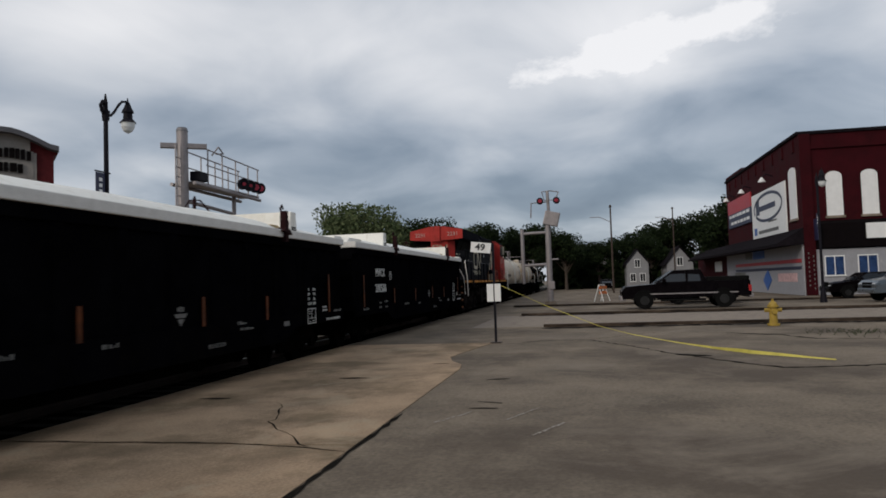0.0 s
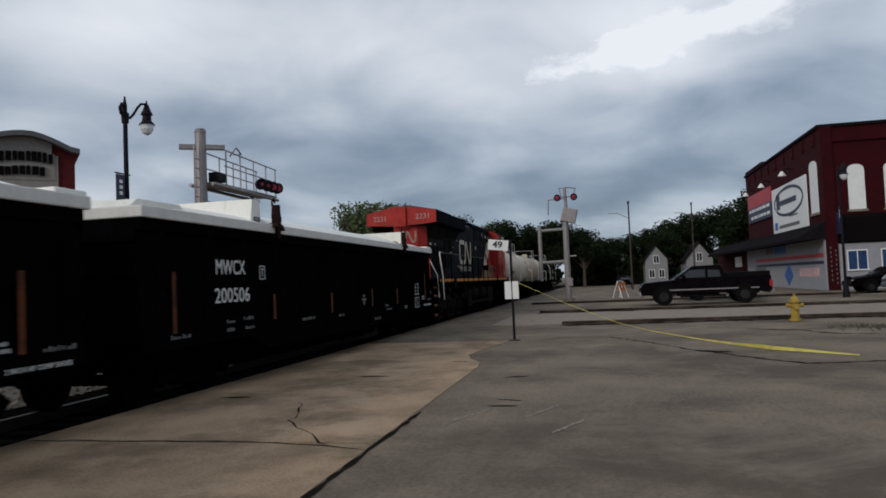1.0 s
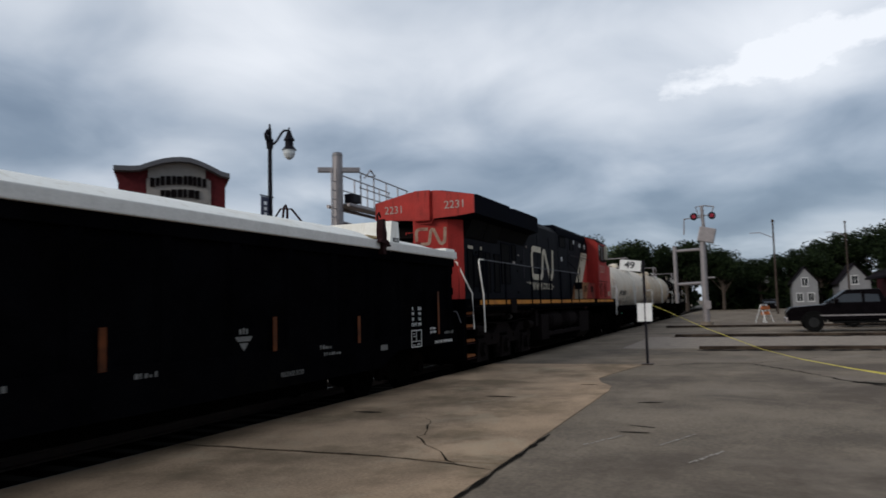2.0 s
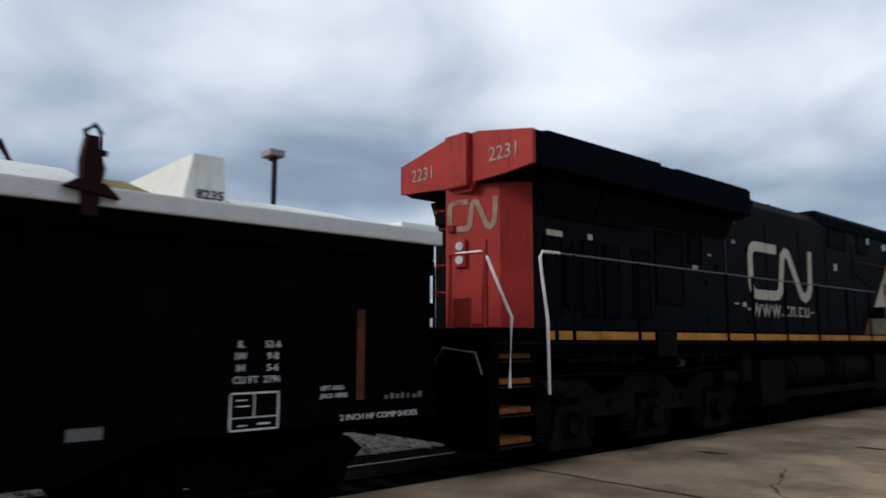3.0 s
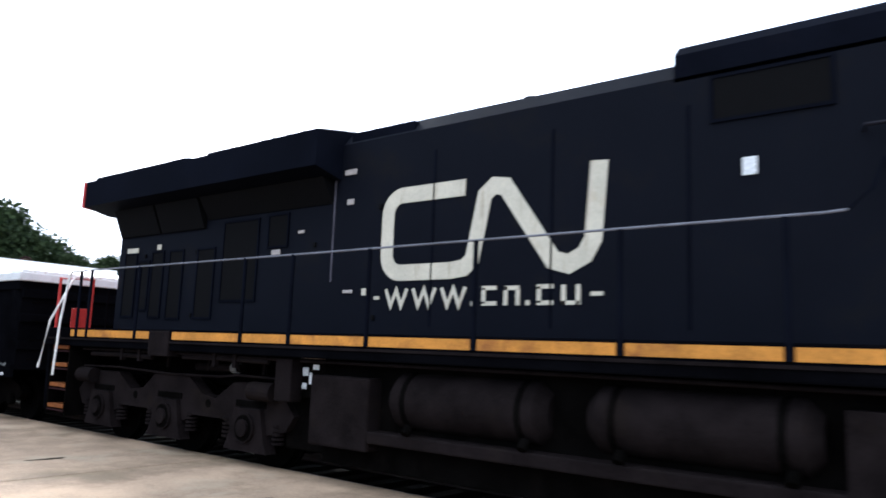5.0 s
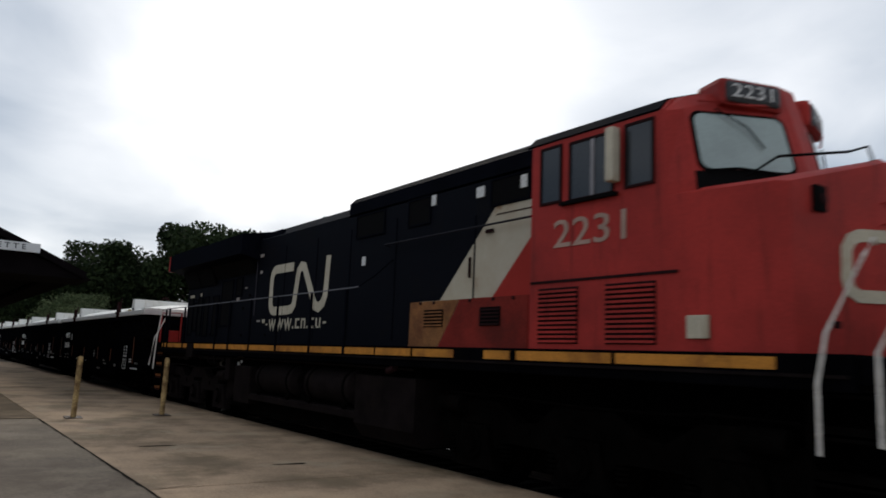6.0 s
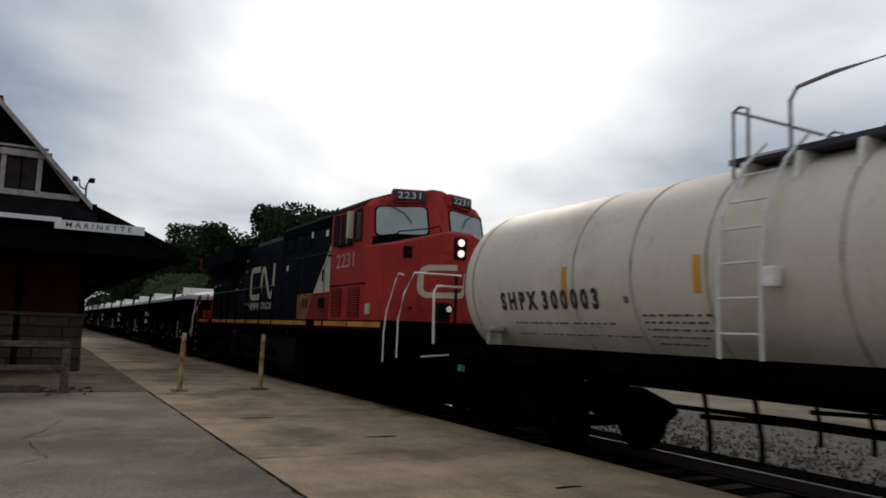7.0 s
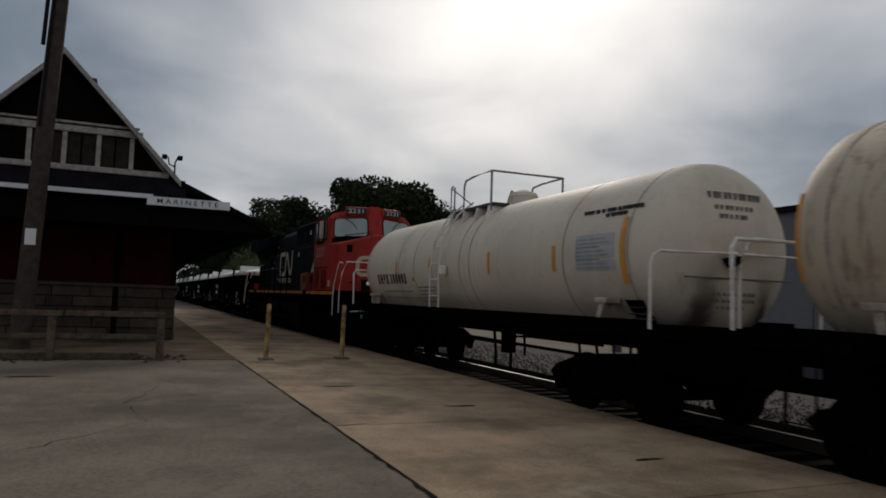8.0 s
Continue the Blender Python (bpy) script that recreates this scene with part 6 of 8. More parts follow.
        # underframe stays
        for xx in (5.1, 5.75, 8.0, 8.6):
            part("outlet_stay", pipe([(xx, s_ * 0.95, 1.2), (xx + 0.12, s_ * 0.95, 0.6), (xx + 0.12, s_ * 0.95, 0.35)], 0.03), M_UNDER, car)
        part("outlet_guard", pipe([(5.1, s_ * 0.95, 0.75), (6.2, s_ * 0.95, 0.8), (8.9, s_ * 0.95, 0.8)], 0.03), M_UNDER, car)
    part("bottom_outlet", rod((6.85, 0, 1.1), (6.85, 0, 0.5), 0.16), M_UNDER, car)
    part("brake_rod", pipe([(2.6, -0.6, 0.75), (6, -0.6, 0.8), (11, -0.6, 0.75)], 0.03), M_UNDER, car)
    part("coupler", cube(LEN + 0.55, LEN + 0.82, -0.15, 0.15, 0.66, 0.96, 0.02), M_UNDER, car)
    part("coupler", cube(-0.82, -0.55, -0.15, 0.15, 0.66, 0.96, 0.02), M_UNDER, car)
    freight_bogie(car, 1.6)
    freight_bogie(car, LEN - 1.6)
    # ladder, top platform and fittings
    for s_ in (-1, 1):
        for xx in (5.72, 6.22):
            pts = [(xx, s_ * (R + 0.12), 1.4), (xx, s_ * (R + 0.14), 2.2), (xx + 0.0, s_ * (R + 0.06), 2.85), (xx, s_ * (R * 0.78), 3.42), (xx, s_ * R * 0.5, 3.72)]
            rail_ = part("ladder_rail", pipe(pts, 0.02, 6), M_COVEREDGE, car)
        for z, yy in ((1.65, R + 0.13), (2.0, R + 0.14), (2.35, R + 0.12), (2.7, R + 0.08), (3.0, R * 0.95), (3.3, R * 0.84), (3.55, R * 0.66)):
            part("ladder_rung", rod((5.72, s_ * yy, z), (6.22, s_ * yy, z), 0.013, n=6), M_COVEREDGE, car)
        part("ladder_bracket", cube(6.24, 6.38, min(s_ * (R + 0.02), s_ * (R + 0.16)), max(s_ * (R + 0.02), s_ * (R + 0.16)), 2.1, 2.3, 0.03), M_WHITERAIL, car)
        a, b = sorted((s_ * 0.45, s_ * 0.84))
        part("top_walkway", cube(5.4, 7.58, a, b, 3.50, 3.57, 0.01), M_GRATING, car)
        y = s_ * 0.84
        part("platform_rail", pipe([(6.17, y, 3.4), (6.17, y, 4.05), (6.25, y, 4.17), (6.65, y, 4.21), (7.5, y, 4.22), (7.5, 0, 4.22)], 0.023), M_GALV, car, "grey platform handrail")
        part("platform_rail", pipe([(5.47, y, 3.35), (5.47, y, 4.10), (5.55, y, 4.14), (5.66, y, 4.10), (5.66, y, 3.4)], 0.02), M_GALV, car)
        part("platform_rail", pipe([(5.49, y, 4.10), (6.0, y * 0.98, 3.86), (6.5, y * 0.95, 3.62)], 0.016), M_GALV, car)
        part("rail_post", rod((7.5, y, 3.4), (7.5, y, 4.22), 0.024), M_GALV, car)
        for xx in (5.6, 6.25, 6.9, 7.45):
            part("walkway_bracket", slab([(s_ * 0.45, 3.42), (s_ * 0.95, 3.2), (s_ * 0.88, 3.5), (s_ * 0.45, 3.5)], "x", xx, xx + 0.06), M_WHITERAIL, car)
    part("manway", rod((7.33, 0, 3.45), (7.33, 0, 3.76), 0.30, n=24), shell_paint, car, smooth=True)
    lid_ = part("manway_lid", rod((7.33, 0, 3.76), (7.33, 0, 3.84), 0.31, 0.27, n=24), shell_paint, car)
    part("lid_crown", rod((7.33, 0, 3.84), (7.33, 0, 3.90), 0.25, 0.12, n=24), shell_paint, lid_)
    part("valve", rod((6.75, 0.1, 3.55), (6.75, 0.1, 3.75), 0.1), M_GRILLE, car)
    part("valve_lever", pipe([(7.0, -0.2, 3.62), (7.12, -0.22, 3.75), (7.2, -0.2, 3.9)], 0.03), M_CREAM, car)
    return car


TRAIN = []           # things and their place behind or ahead of the locomotive's tail
loco = build_locomotive()
TRAIN.append((loco, 0.0))
gondola = build_gondola(train_at(0) - 1.75)
TRAIN.append((gondola, -1.75))
for i in range(1, 9):
    TRAIN.append((copy_thing(gondola, pose(train_at(0) - 1.75 - i * PITCH, TRACK, 0)), -1.75 - i * PITCH))
TRAIN.append((build_tank_car(train_at(0) + 21.25, M_TANK, True, "off-white railway tank car with black stencils"), 21.25))
TRAIN.append((build_tank_car(train_at(0) + 36.15, M_TANKBEIGE, False, "beige railway tank car with rust stains"), 36.15))
TRAIN.append((build_tank_car(train_at(0) + 51.05, M_BLACK, False, "sooty black railway tank car with white handrails"), 51.05))


def motions():
    """The train rolls by, tail first, at a nearly steady pace."""
    for ob, place in TRAIN:
        walk(ob, [(k * 0.1, pose(train_at(k * 0.1) + place, TRACK, 0)) for k in range(81)])


# ---------- beside the platform ----------
def tree_mesh(seed, height, spread, leaves, size):
    """Trunk with limbs, and a crown of many small leaf clumps gathered on the limbs' ends."""
    rng = random.Random(seed)
    wood = bmesh.new()
    cyl(wood, (0, 0, -0.1), (0, 0, height * 0.35), 0.03 * height, 0.02 * height, 9)
    cyl(wood, (0, 0, height * 0.33), (0.02 * height, 0, height * 0.8), 0.02 * height, 0.006 * height, 7)
    hubs = []
    for i in range(15):
        a = i * 2.4 + rng.uniform(-0.3, 0.3)
        z0 = height * rng.uniform(0.22, 0.6)
        r = spread * rng.uniform(0.35, 0.85)
        z1 = min(height * 0.92, z0 + height * rng.uniform(0.12, 0.34))
        p = (r * math.cos(a), r * math.sin(a), z1)
        cyl(wood, (0, 0, z0), p, 0.011 * height, 0.003 * height, 5)
        hubs.append((p, spread * rng.uniform(0.26, 0.5)))
    hubs.append(((0, 0, height * 0.84), spread * 0.42))
    verts, faces = [], []
    for _ in range(leaves):
        c, r = rng.choice(hubs)
        v = Vector((rng.gauss(0, 1), rng.gauss(0, 1), rng.gauss(0, 0.8)))
        v.normalize()
        p = Vector(c) + v * r * rng.uniform(0.45, 1.05)
        if p.z < height * 0.16 or p.z > height:
            continue
        a = Vector((rng.uniform(-1, 1), rng.uniform(-1, 1), rng.uniform(-1, 1))).normalized() * size * rng.uniform(0.6, 1.5)
        b = a.cross(Vector((rng.uniform(-1, 1), rng.uniform(-1, 1), rng.uniform(-1, 1)))).normalized() * size * rng.uniform(0.4, 1.0)
        k = len(verts)
        verts += [tuple(p - a), tuple(p + b * 0.8), tuple(p + a), tuple(p - b)]
        faces.append((k, k + 1, k + 2, k + 3))
    me = bpy.data.meshes.new("crown")
    me.from_pydata(verts, [], faces)
    return wood, me


def build_trees():
    kinds = []
    for k, (h, s, n, size, leaf, label) in enumerate(((12.0, 5.2, 11000, 0.2, M_LEAF, "broad dark green leafy tree"), (10.0, 3.6, 8000, 0.18, M_LEAF, "upright dark green leafy tree"), (12.0, 6.0, 11000, 0.2, M_LEAFPALE, "broad paler green leafy tree"), (12.0, 5.4, 20000, 0.19, M_LEAFMID, "broad green leafy tree beyond the station"))):
        wood, me = tree_mesh(20 + k, h, s, n, size)
        t = thing("tree", pose(0, 0, 0), label, "tree", "trees round the crossing")
        part("trunk", wood, M_BARK, t)
        part("crown", me, leaf, t, "crown of small green leaves")
        kinds.append((t, h))
    spots = [(2, 86, 27, 12.6), (0, 107, 25, 12.3), (1, 104, 20, 9.5), (0, 109, 14, 11.0), (0, 112, 8, 11.0), (1, 112, 3, 9.6), (0, 118, -2, 8.0), (0, 122, -7, 9.4), (1, 118, -10, 9.0), (0, 130, -14, 12.2), (0, 126, -19, 12.5), (0, 128, -24, 13.0), (1, 92, -17.5, 12.2), (0, 97, -20, 11), (0, 135, 0, 9), (0, 140, 6, 11), (0, 138, 12, 11), (2, 140, 20, 13), (0, 120, 32, 10),
             (3, -86, 27, 17.5), (3, -84, 31.5, 15.2), (3, -90, 19, 14.0), (1, -83, 36, 13.2), (3, -92, 14, 12.0), (3, -95, 9, 11.0), (2, -80, 12.5, 7.0), (3, -100, 4, 12.0), (2, -70, 11.5, 5.0), (3, -104, 24, 14.0), (3, -95, 40, 12.0), (3, -78, 40, 11.0),
             (1, 33, 96, 9.0), (1, 22, 105, 10.0), (0, 12, 112, 9.0), (0, 40, 110, 9), (1, 50, 100, 8.0), (0, 2, 118, 9), (0, 75, 60, 8), (0, 95, 45, 9)]
    rng = random.Random(31)
    done = set()
    for k, x, y, h in spots:
        t, h0 = kinds[k]
        f = h / h0 * 0.94
        m = pose(x, y, 0, 0, 0, rng.uniform(0, 360))
        if k not in done:
            done.add(k)
            t.scale = (f, f, f)
            t.location = (x, y, 0)
        else:
            keep = t.scale.copy()
            t.scale = (f, f, f)
            copy_thing(t, m)
            t.scale = keep
    # far woods that close the view
    rng = random.Random(77)
    verts, faces = [], []
    for az0, az1, d, h in ((-32, 30, 150, 9.5), (-13, 9, 124, 5.5), (30, 100, 190, 8.0), (100, 200, 170, 9.0)):
        for _ in range(9000 if d < 180 else 6000):
            a = radians(rng.uniform(az0, az1))
            dd = d * rng.uniform(0.95, 1.15)
            top = h * (0.72 + 0.28 * math.sin(a * 31) * math.sin(a * 13 + 1))
            p = Vector((dd * math.cos(a), dd * math.sin(a), top * rng.random() ** 0.7))
            if abs(p.y - TRACK) < 2.5:
                continue
            k = len(verts)
            s_ = rng.uniform(0.7, 1.6)
            u = Vector((rng.uniform(-1, 1), rng.uniform(-1, 1), rng.uniform(-0.6, 0.6))) * s_
            w = Vector((rng.uniform(-1, 1), rng.uniform(-1, 1), rng.uniform(0.2, 1))) * s_
            verts += [tuple(p - u), tuple(p + w), tuple(p + u), tuple(p - w)]
            faces.append((k, k + 1, k + 2, k + 3))
    me = bpy.data.meshes.new("far_woods")
    me.from_pydata(verts, [], faces)
    tagged(part("far_woods", me, M_LEAF), "dark green woods along the horizon", "woods", kind="stuff")


def build_milepost():
    t = thing("milepost", pose(19.02, 2.38, -0.01), "dark steel milepost with a white number sign", "milepost")
    part("post", cube(-0.03, 0.03, -0.03, 0.03, 0, 2.62, 0.004), M_BLACKPOLE, t)
    part("base_plate", cube(-0.14, 0.14, -0.14, 0.14, 0, 0.03, 0.005), M_RAIL, t)
    s_ = part("number_sign", cube(-0.05, -0.035, 0.05, 0.58, 2.33, 2.6, 0.003), M_SIGNWHITE, t, "white number sign")
    lettering("number", "49", 0.24, facing(-0.056, 0.33, 2.47, "-x"), M_STENCILDARK, s_, 0.26, weight=0.006)
    s_.matrix_basis = Matrix.Translation((0, 0, 2.47)) @ Matrix.Rotation(radians(7), 4, "X") @ Matrix.Translation((0, 0, -2.47))
    for y0, y1 in ((-0.17, -0.01), (0.02, 0.19)):
        part("marker_plate", cube(-0.06, -0.035, y0, y1, 1.08, 1.54, 0.003), M_SIGNWHITE, t, "white marker plate")
    bm = bmesh.new()
    pts = [(18.97, 2.2, 1.48), (18.97, 1.0, 0.9), (18.8, -0.25, 0.39), (17.97, -1.02, 0.22), (17.3, -1.98, 0.06), (16.3, -2.6, 0.01), (15.3, -3.1, 0.004), (14.0, -4.25, 0.004)]
    dense = []
    for a, b in zip(pts, pts[1:]):
        dense += [Vector(a).lerp(Vector(b), k / 4) for k in range(4)]
    dense.append(Vector(pts[-1]))
    prev = None
    for i, p in enumerate(dense):
        tw = 0.5 + 0.5 * math.sin(i * 0.8)
        lie = min(1, max(0, (0.3 - p.z) / 0.3))
        broad = max(0.0, 1 - abs(p.x - 15.6) / 1.3)
        w = Vector((0.02 * lie * tw, 0.008 * tw, 0.007 + 0.008 * tw * lie + 0.028 * broad))
        p = p + Vector((0, 0, w.z * lie))
        e = (bm.verts.new(p - w), bm.verts.new(p + w + Vector((0, 0, 0.003))))
        if prev:
            bm.faces.new((prev[0], e[0], e[1], prev[1]))
        prev = e
    ob = part("caution_tape", bm, M_TAPE)
    sol = ob.modifiers.new("thickness", "SOLIDIFY")
    sol.thickness = 0.004
    tagged(ob, "yellow caution tape sagging from the milepost to the asphalt", "tape")


def build_bollards():
    for x, y, lean, h, worn in ((-17.64, 2.98, 4.0, 1.30, "rust-streaked"), (-18.0, 4.92, 2.0, 1.32, "paler")):
        t = thing("bollard", pose(x, y, 0, 0, lean, 0), worn + " yellow steel bollard standing on the concrete platform", "bollard", "platform bollards")
        part("tube", rod((0, 0, 0), (0, 0, h), 0.057, n=14), M_BOLLARD, t)
        part("cap", rod((0, 0, h), (0, 0, h + 0.025), 0.057, 0.03, n=14), M_BOLLARD, t)
        part("base_plate", cube(-0.17, 0.17, -0.17, 0.17, 0, 0.025, 0.005), M_RAIL, t)


def build_hydrant():
    t = thing("fire_hydrant", pose(23.45, -5.45, 0), "yellow fire hydrant on the concrete apron", "hydrant")
    part("barrel", rod((0, 0, 0), (0, 0, 0.58), 0.12, 0.11, 18), M_HYDRANT, t)
    part("base_flange", rod((0, 0, 0), (0, 0, 0.06), 0.18, n=18), M_HYDRANT, t)
    part("bonnet_flange", rod((0, 0, 0.55), (0, 0, 0.6), 0.165, n=18), M_HYDRANT, t)
    bm = bmesh.new()
    bmesh.ops.create_uvsphere(bm, u_segments=16, v_segments=10, radius=0.13, matrix=Matrix.Translation((0, 0, 0.6)))
    cyl(bm, (0, 0, 0.7), (0, 0, 0.8), 0.035, n=6)
    part("bonnet", bm, M_HYDRANT, t, smooth=True)
    part("outlet", rod((0, -0.24, 0.46), (0, 0.24, 0.46), 0.06, n=14), M_HYDRANT, t)
    part("pumper_outlet", rod((-0.22, 0, 0.42), (0, 0, 0.42), 0.08, n=14), M_HYDRANT, t)


def build_signals():
    # tall signal mast on the far side of the street
    t = thing("crossing_signal_mast", pose(47.0, 2.3, 0), "grey steel crossing signal mast with red flashing lights", "signal mast")
    part("pole", rod((0, 0, 0), (0, 0, 5.6), 0.2, 0.17, 18), M_GALV, t)
    part("base", rod((0, 0, 0), (0, 0, 0.25), 0.36, n=18), M_KERB, t)
    part("upper_pole", pipe([(0, 0, 5.5), (0, -0.1, 6.0), (0, -0.05, 7.3)], 0.1, 10), M_GALV, t)
    part("box_arm", cube(-0.25, 0.25, -0.7, 0.25, 5.1, 6.0, 0.05), M_GALV, t).data.transform(Matrix.Rotation(radians(14), 4, "X") @ Matrix.Translation((0, 1.3, -0.15)) @ Matrix.Identity(4))
    part("side_upright", rod((0, 1.65, 1.4), (0, 1.65, 4.9), 0.12, n=12), M_GALV, t)
    for z in (4.6, 2.55):
        part("side_arm", rod((0, 0, z + 0.05), (0, 1.75, z), 0.09, n=10), M_GALV, t)
    part("side_arm", rod((0, -0.6, 2.9), (0, 0.2, 2.9), 0.05, n=8), M_GALV, t)
    part("top_frame", pipe([(0, -0.75, 7.2), (0, -0.2, 7.3), (0, 0.3, 7.25), (0, 0.15, 6.7), (0, -0.55, 6.7), (0, -0.75, 7.2)], 0.04, 6), M_GALV, t)
    part("top_arm", pipe([(0, 0, 6.6), (0, 1.0, 6.55), (0, 1.05, 5.6)], 0.045, 6), M_GALV, t)
    for y in (-0.62, 0.42):
        h = part("flasher", rod((-0.05, y, 6.65), (-0.22, y, 6.65), 0.22, n=20), M_BLACKPOLE, t)
        part("lens", rod((-0.2, y, 6.65), (-0.235, y, 6.65), 0.12, n=20), M_REDLENS, h, "red signal lens")
    part("bell_box", cube(-0.2, 0.2, -0.3, 0.1, 1.0, 1.5, 0.03), M_GALV, t)
    # cantilever beyond the track
    t = thing("cantilever_signal", pose(24.0, 14.2, 0), "grey steel cantilever signal bridge with walkway and flashing lights", "signal bridge")
    part("pole", rod((0, 0, -0.03), (0, 0, 7.15), 0.22, 0.2, 20), M_GALV, t)
    part("pole_cap", rod((0, 0, 7.1), (0, 0, 7.5), 0.2, 0.2, 16), M_GALV, t)
    part("cap_rim", rod((0, 0, 7.42), (0, 0, 7.56), 0.215, 0.17, 16), M_ZINC, t)
    part("cross_beam", cube(-0.75, 0.85, -0.12, 0.12, 6.80, 6.98, 0.02), M_GALV, t).rotation_euler.z = radians(-58)
    for x in (-0.62, -0.3):
        part("ladder_rail", rod((x, -0.1, 0.3), (x, -0.1, 6.85), 0.03, n=6), M_GALV, t)
    for k in range(18):
        part("ladder_rung", rod((-0.62, -0.1, 0.6 + k * 0.34), (-0.3, -0.1, 0.6 + k * 0.34), 0.02, n=6), M_GALV, t)
    for y in (-0.45, 0.45):
        part("boom", rod((0, y, 5.52), (5.4, y, 5.45), 0.07, n=10), M_GALV, t)
        part("hand_rail", rod((0.9, y, 6.9), (5.3, y, 6.75), 0.03, n=6), M_GALV, t)
        part("mid_rail", rod((0.9, y, 6.3), (5.3, y, 6.2), 0.025, n=6), M_GALV, t)
        for x in (1.0, 2.1, 3.2, 4.3, 5.2):
            part("rail_post", rod((x, y, 5.5), (x, y, 6.88 - x * 0.025), 0.03, n=6), M_GALV, t)
    part("walkway", cube(0.2, 5.4, -0.42, 0.42, 5.56, 5.62), M_GALV, t)
    part("brace", rod((0.2, 0, 4.9), (3.9, 0, 4.75), 0.07, n=8), M_GALV, t)
    part("brace_drop", rod((3.9, 0, 4.3), (3.9, 0, 5.5), 0.09, n=8), M_GALV, t)
    part("sign_frame", pipe([(1.6, -0.3, 6.8), (2.1, -0.3, 7.2), (2.5, -0.3, 7.0), (1.9, -0.3, 6.9)], 0.035, 6), M_GALV, t)
    part("control_box", cube(0.3, 0.9, -0.5, -0.1, 5.65, 6.0, 0.03), M_BLACKPOLE, t)
    for x in (3.5, 4.1, 4.6, 5.05):
        h = part("flasher", rod((x, -0.58, 5.9), (x - 0.12, -0.72, 5.9), 0.22, n=20), M_BLACKPOLE, t)
        part("hood", pipe([(x - 0.12 + 0.17 * math.cos(radians(a)) , -0.72 - 0.1 * math.cos(radians(a)), 5.9 + 0.2 * math.sin(radians(a))) for a in range(0, 181, 30)], 0.05, 6), M_BLACKPOLE, h)
        part("lens", rod((x - 0.115, -0.715, 5.9), (x - 0.135, -0.74, 5.9), 0.13 if x > 4.3 else 0.07, n=20), M_REDLENS, h, "red signal lens")


def build_street_lamps():
    def ornate(m, label):
        t = thing("street_lamp", m, label, "street lamp", "ornate street lamps")
        part("pole", rod((0, 0, 0), (0, 0, 6.6), 0.075, 0.055, 12), M_BLACKPOLE, t)
        part("base", rod((0, 0, 0), (0, 0, 0.9), 0.2, 0.12, 12), M_BLACKPOLE, t)
        part("finial", rod((0, 0, 6.58), (0, 0, 6.8), 0.05, 0.02, 8), M_BLACKPOLE, t)
        part("collar", rod((0, 0, 6.1), (0, 0, 6.36), 0.085, 0.105, 12), M_BLACKPOLE, t)
        part("scroll", pipe([(0, 0, 6.26), (-0.15, 0, 6.34), (-0.19, 0, 6.48), (-0.12, 0, 6.58), (-0.04, 0, 6.52)], 0.05, 8), M_BLACKPOLE, t)
        part("arm", pipe([(0, 0, 6.26), (0.2, 0, 6.28), (0.36, 0, 6.42), (0.54, 0, 6.64), (0.68, 0, 6.76), (0.86, 0, 6.80), (0.93, 0, 6.72)], 0.035), M_BLACKPOLE, t)
        bm = bmesh.new()
        cyl(bm, (0.93, 0, 6.80), (0.93, 0, 6.92), 0.03, 0.012, 8)
        cyl(bm, (0.93, 0, 6.60), (0.93, 0, 6.80), 0.12, 0.05, 16)
        cyl(bm, (0.93, 0, 6.52), (0.93, 0, 6.60), 0.16, 0.13, 16)
        cyl(bm, (0.93, 0, 6.34), (0.93, 0, 6.52), 0.125, 0.115, 16)
        cyl(bm, (0.93, 0, 6.24), (0.93, 0, 6.34), 0.215, 0.13, 16)
        part("lamp_head", bm, M_BLACKPOLE, t)
        bm = bmesh.new()
        for z0, z1, r0, r1 in ((6.12, 6.24, 0.17, 0.185), (6.02, 6.12, 0.12, 0.17), (5.96, 6.02, 0.04, 0.12)):
            cyl(bm, (0.93, 0, z0), (0.93, 0, z1), r0, r1, 16)
        part("globe", bm, M_LAMPGLASS, t, "frosted glass globe", smooth=True)
        for z in (4.75, 4.0):
            part("banner_arm", rod((-0.45, 0, z), (0.15, 0, z), 0.02, n=6), M_BLACKPOLE, t)
        b = part("banner", cube(-0.42, -0.08, -0.01, 0.01, 4.03, 4.72), M_SIGNNAVY, t, "small dark banner with white bars")
        for z in (4.2, 4.35, 4.5):
            part("banner_bar", cube(-0.3, -0.18, -0.014, 0.014, z, z + 0.09), M_SIGNWHITE, b)
        return t
    a = ornate(pose(16.65, 12.0, -0.03), "black ornate street lamp with a hanging globe")
    copy_thing(a, pose(40.0, -11.72, -0.2, 0, 0, 178))
    t = thing("parking_lot_lamp", pose(14.3, 26.4, -0.03), "dark parking lot lamp with a square head", "street lamp")
    part("pole", cube(-0.08, 0.08, -0.08, 0.08, 0, 9.1), M_BLACKPOLE, t)
    part("arm", cube(-0.05, 0.05, -0.05, 0.4, 9.0, 9.12), M_BLACKPOLE, t)
    part("head", cube(-0.35, 0.35, -0.25, 0.55, 9.1, 9.4, 0.05), M_GALV, t)
    copy_thing(t, pose(6.2, 76, -0.03, 0, 0, 30))
    for x, y, h, label in ((80.0, -2.8, 9.2, "far timber utility pole beside the street"), (99.4, -11.4, 10.4, "far timber utility pole with a lamp arm"), (11.0, 38.4, 12.0, "timber utility pole with a crossarm beyond the track")):
        t = thing("utility_pole", pose(x, y, -0.03), label, "utility pole", "utility poles")
        part("pole", rod((0, 0, 0), (0, 0, h), 0.11, 0.075, 10), M_POLE, t)
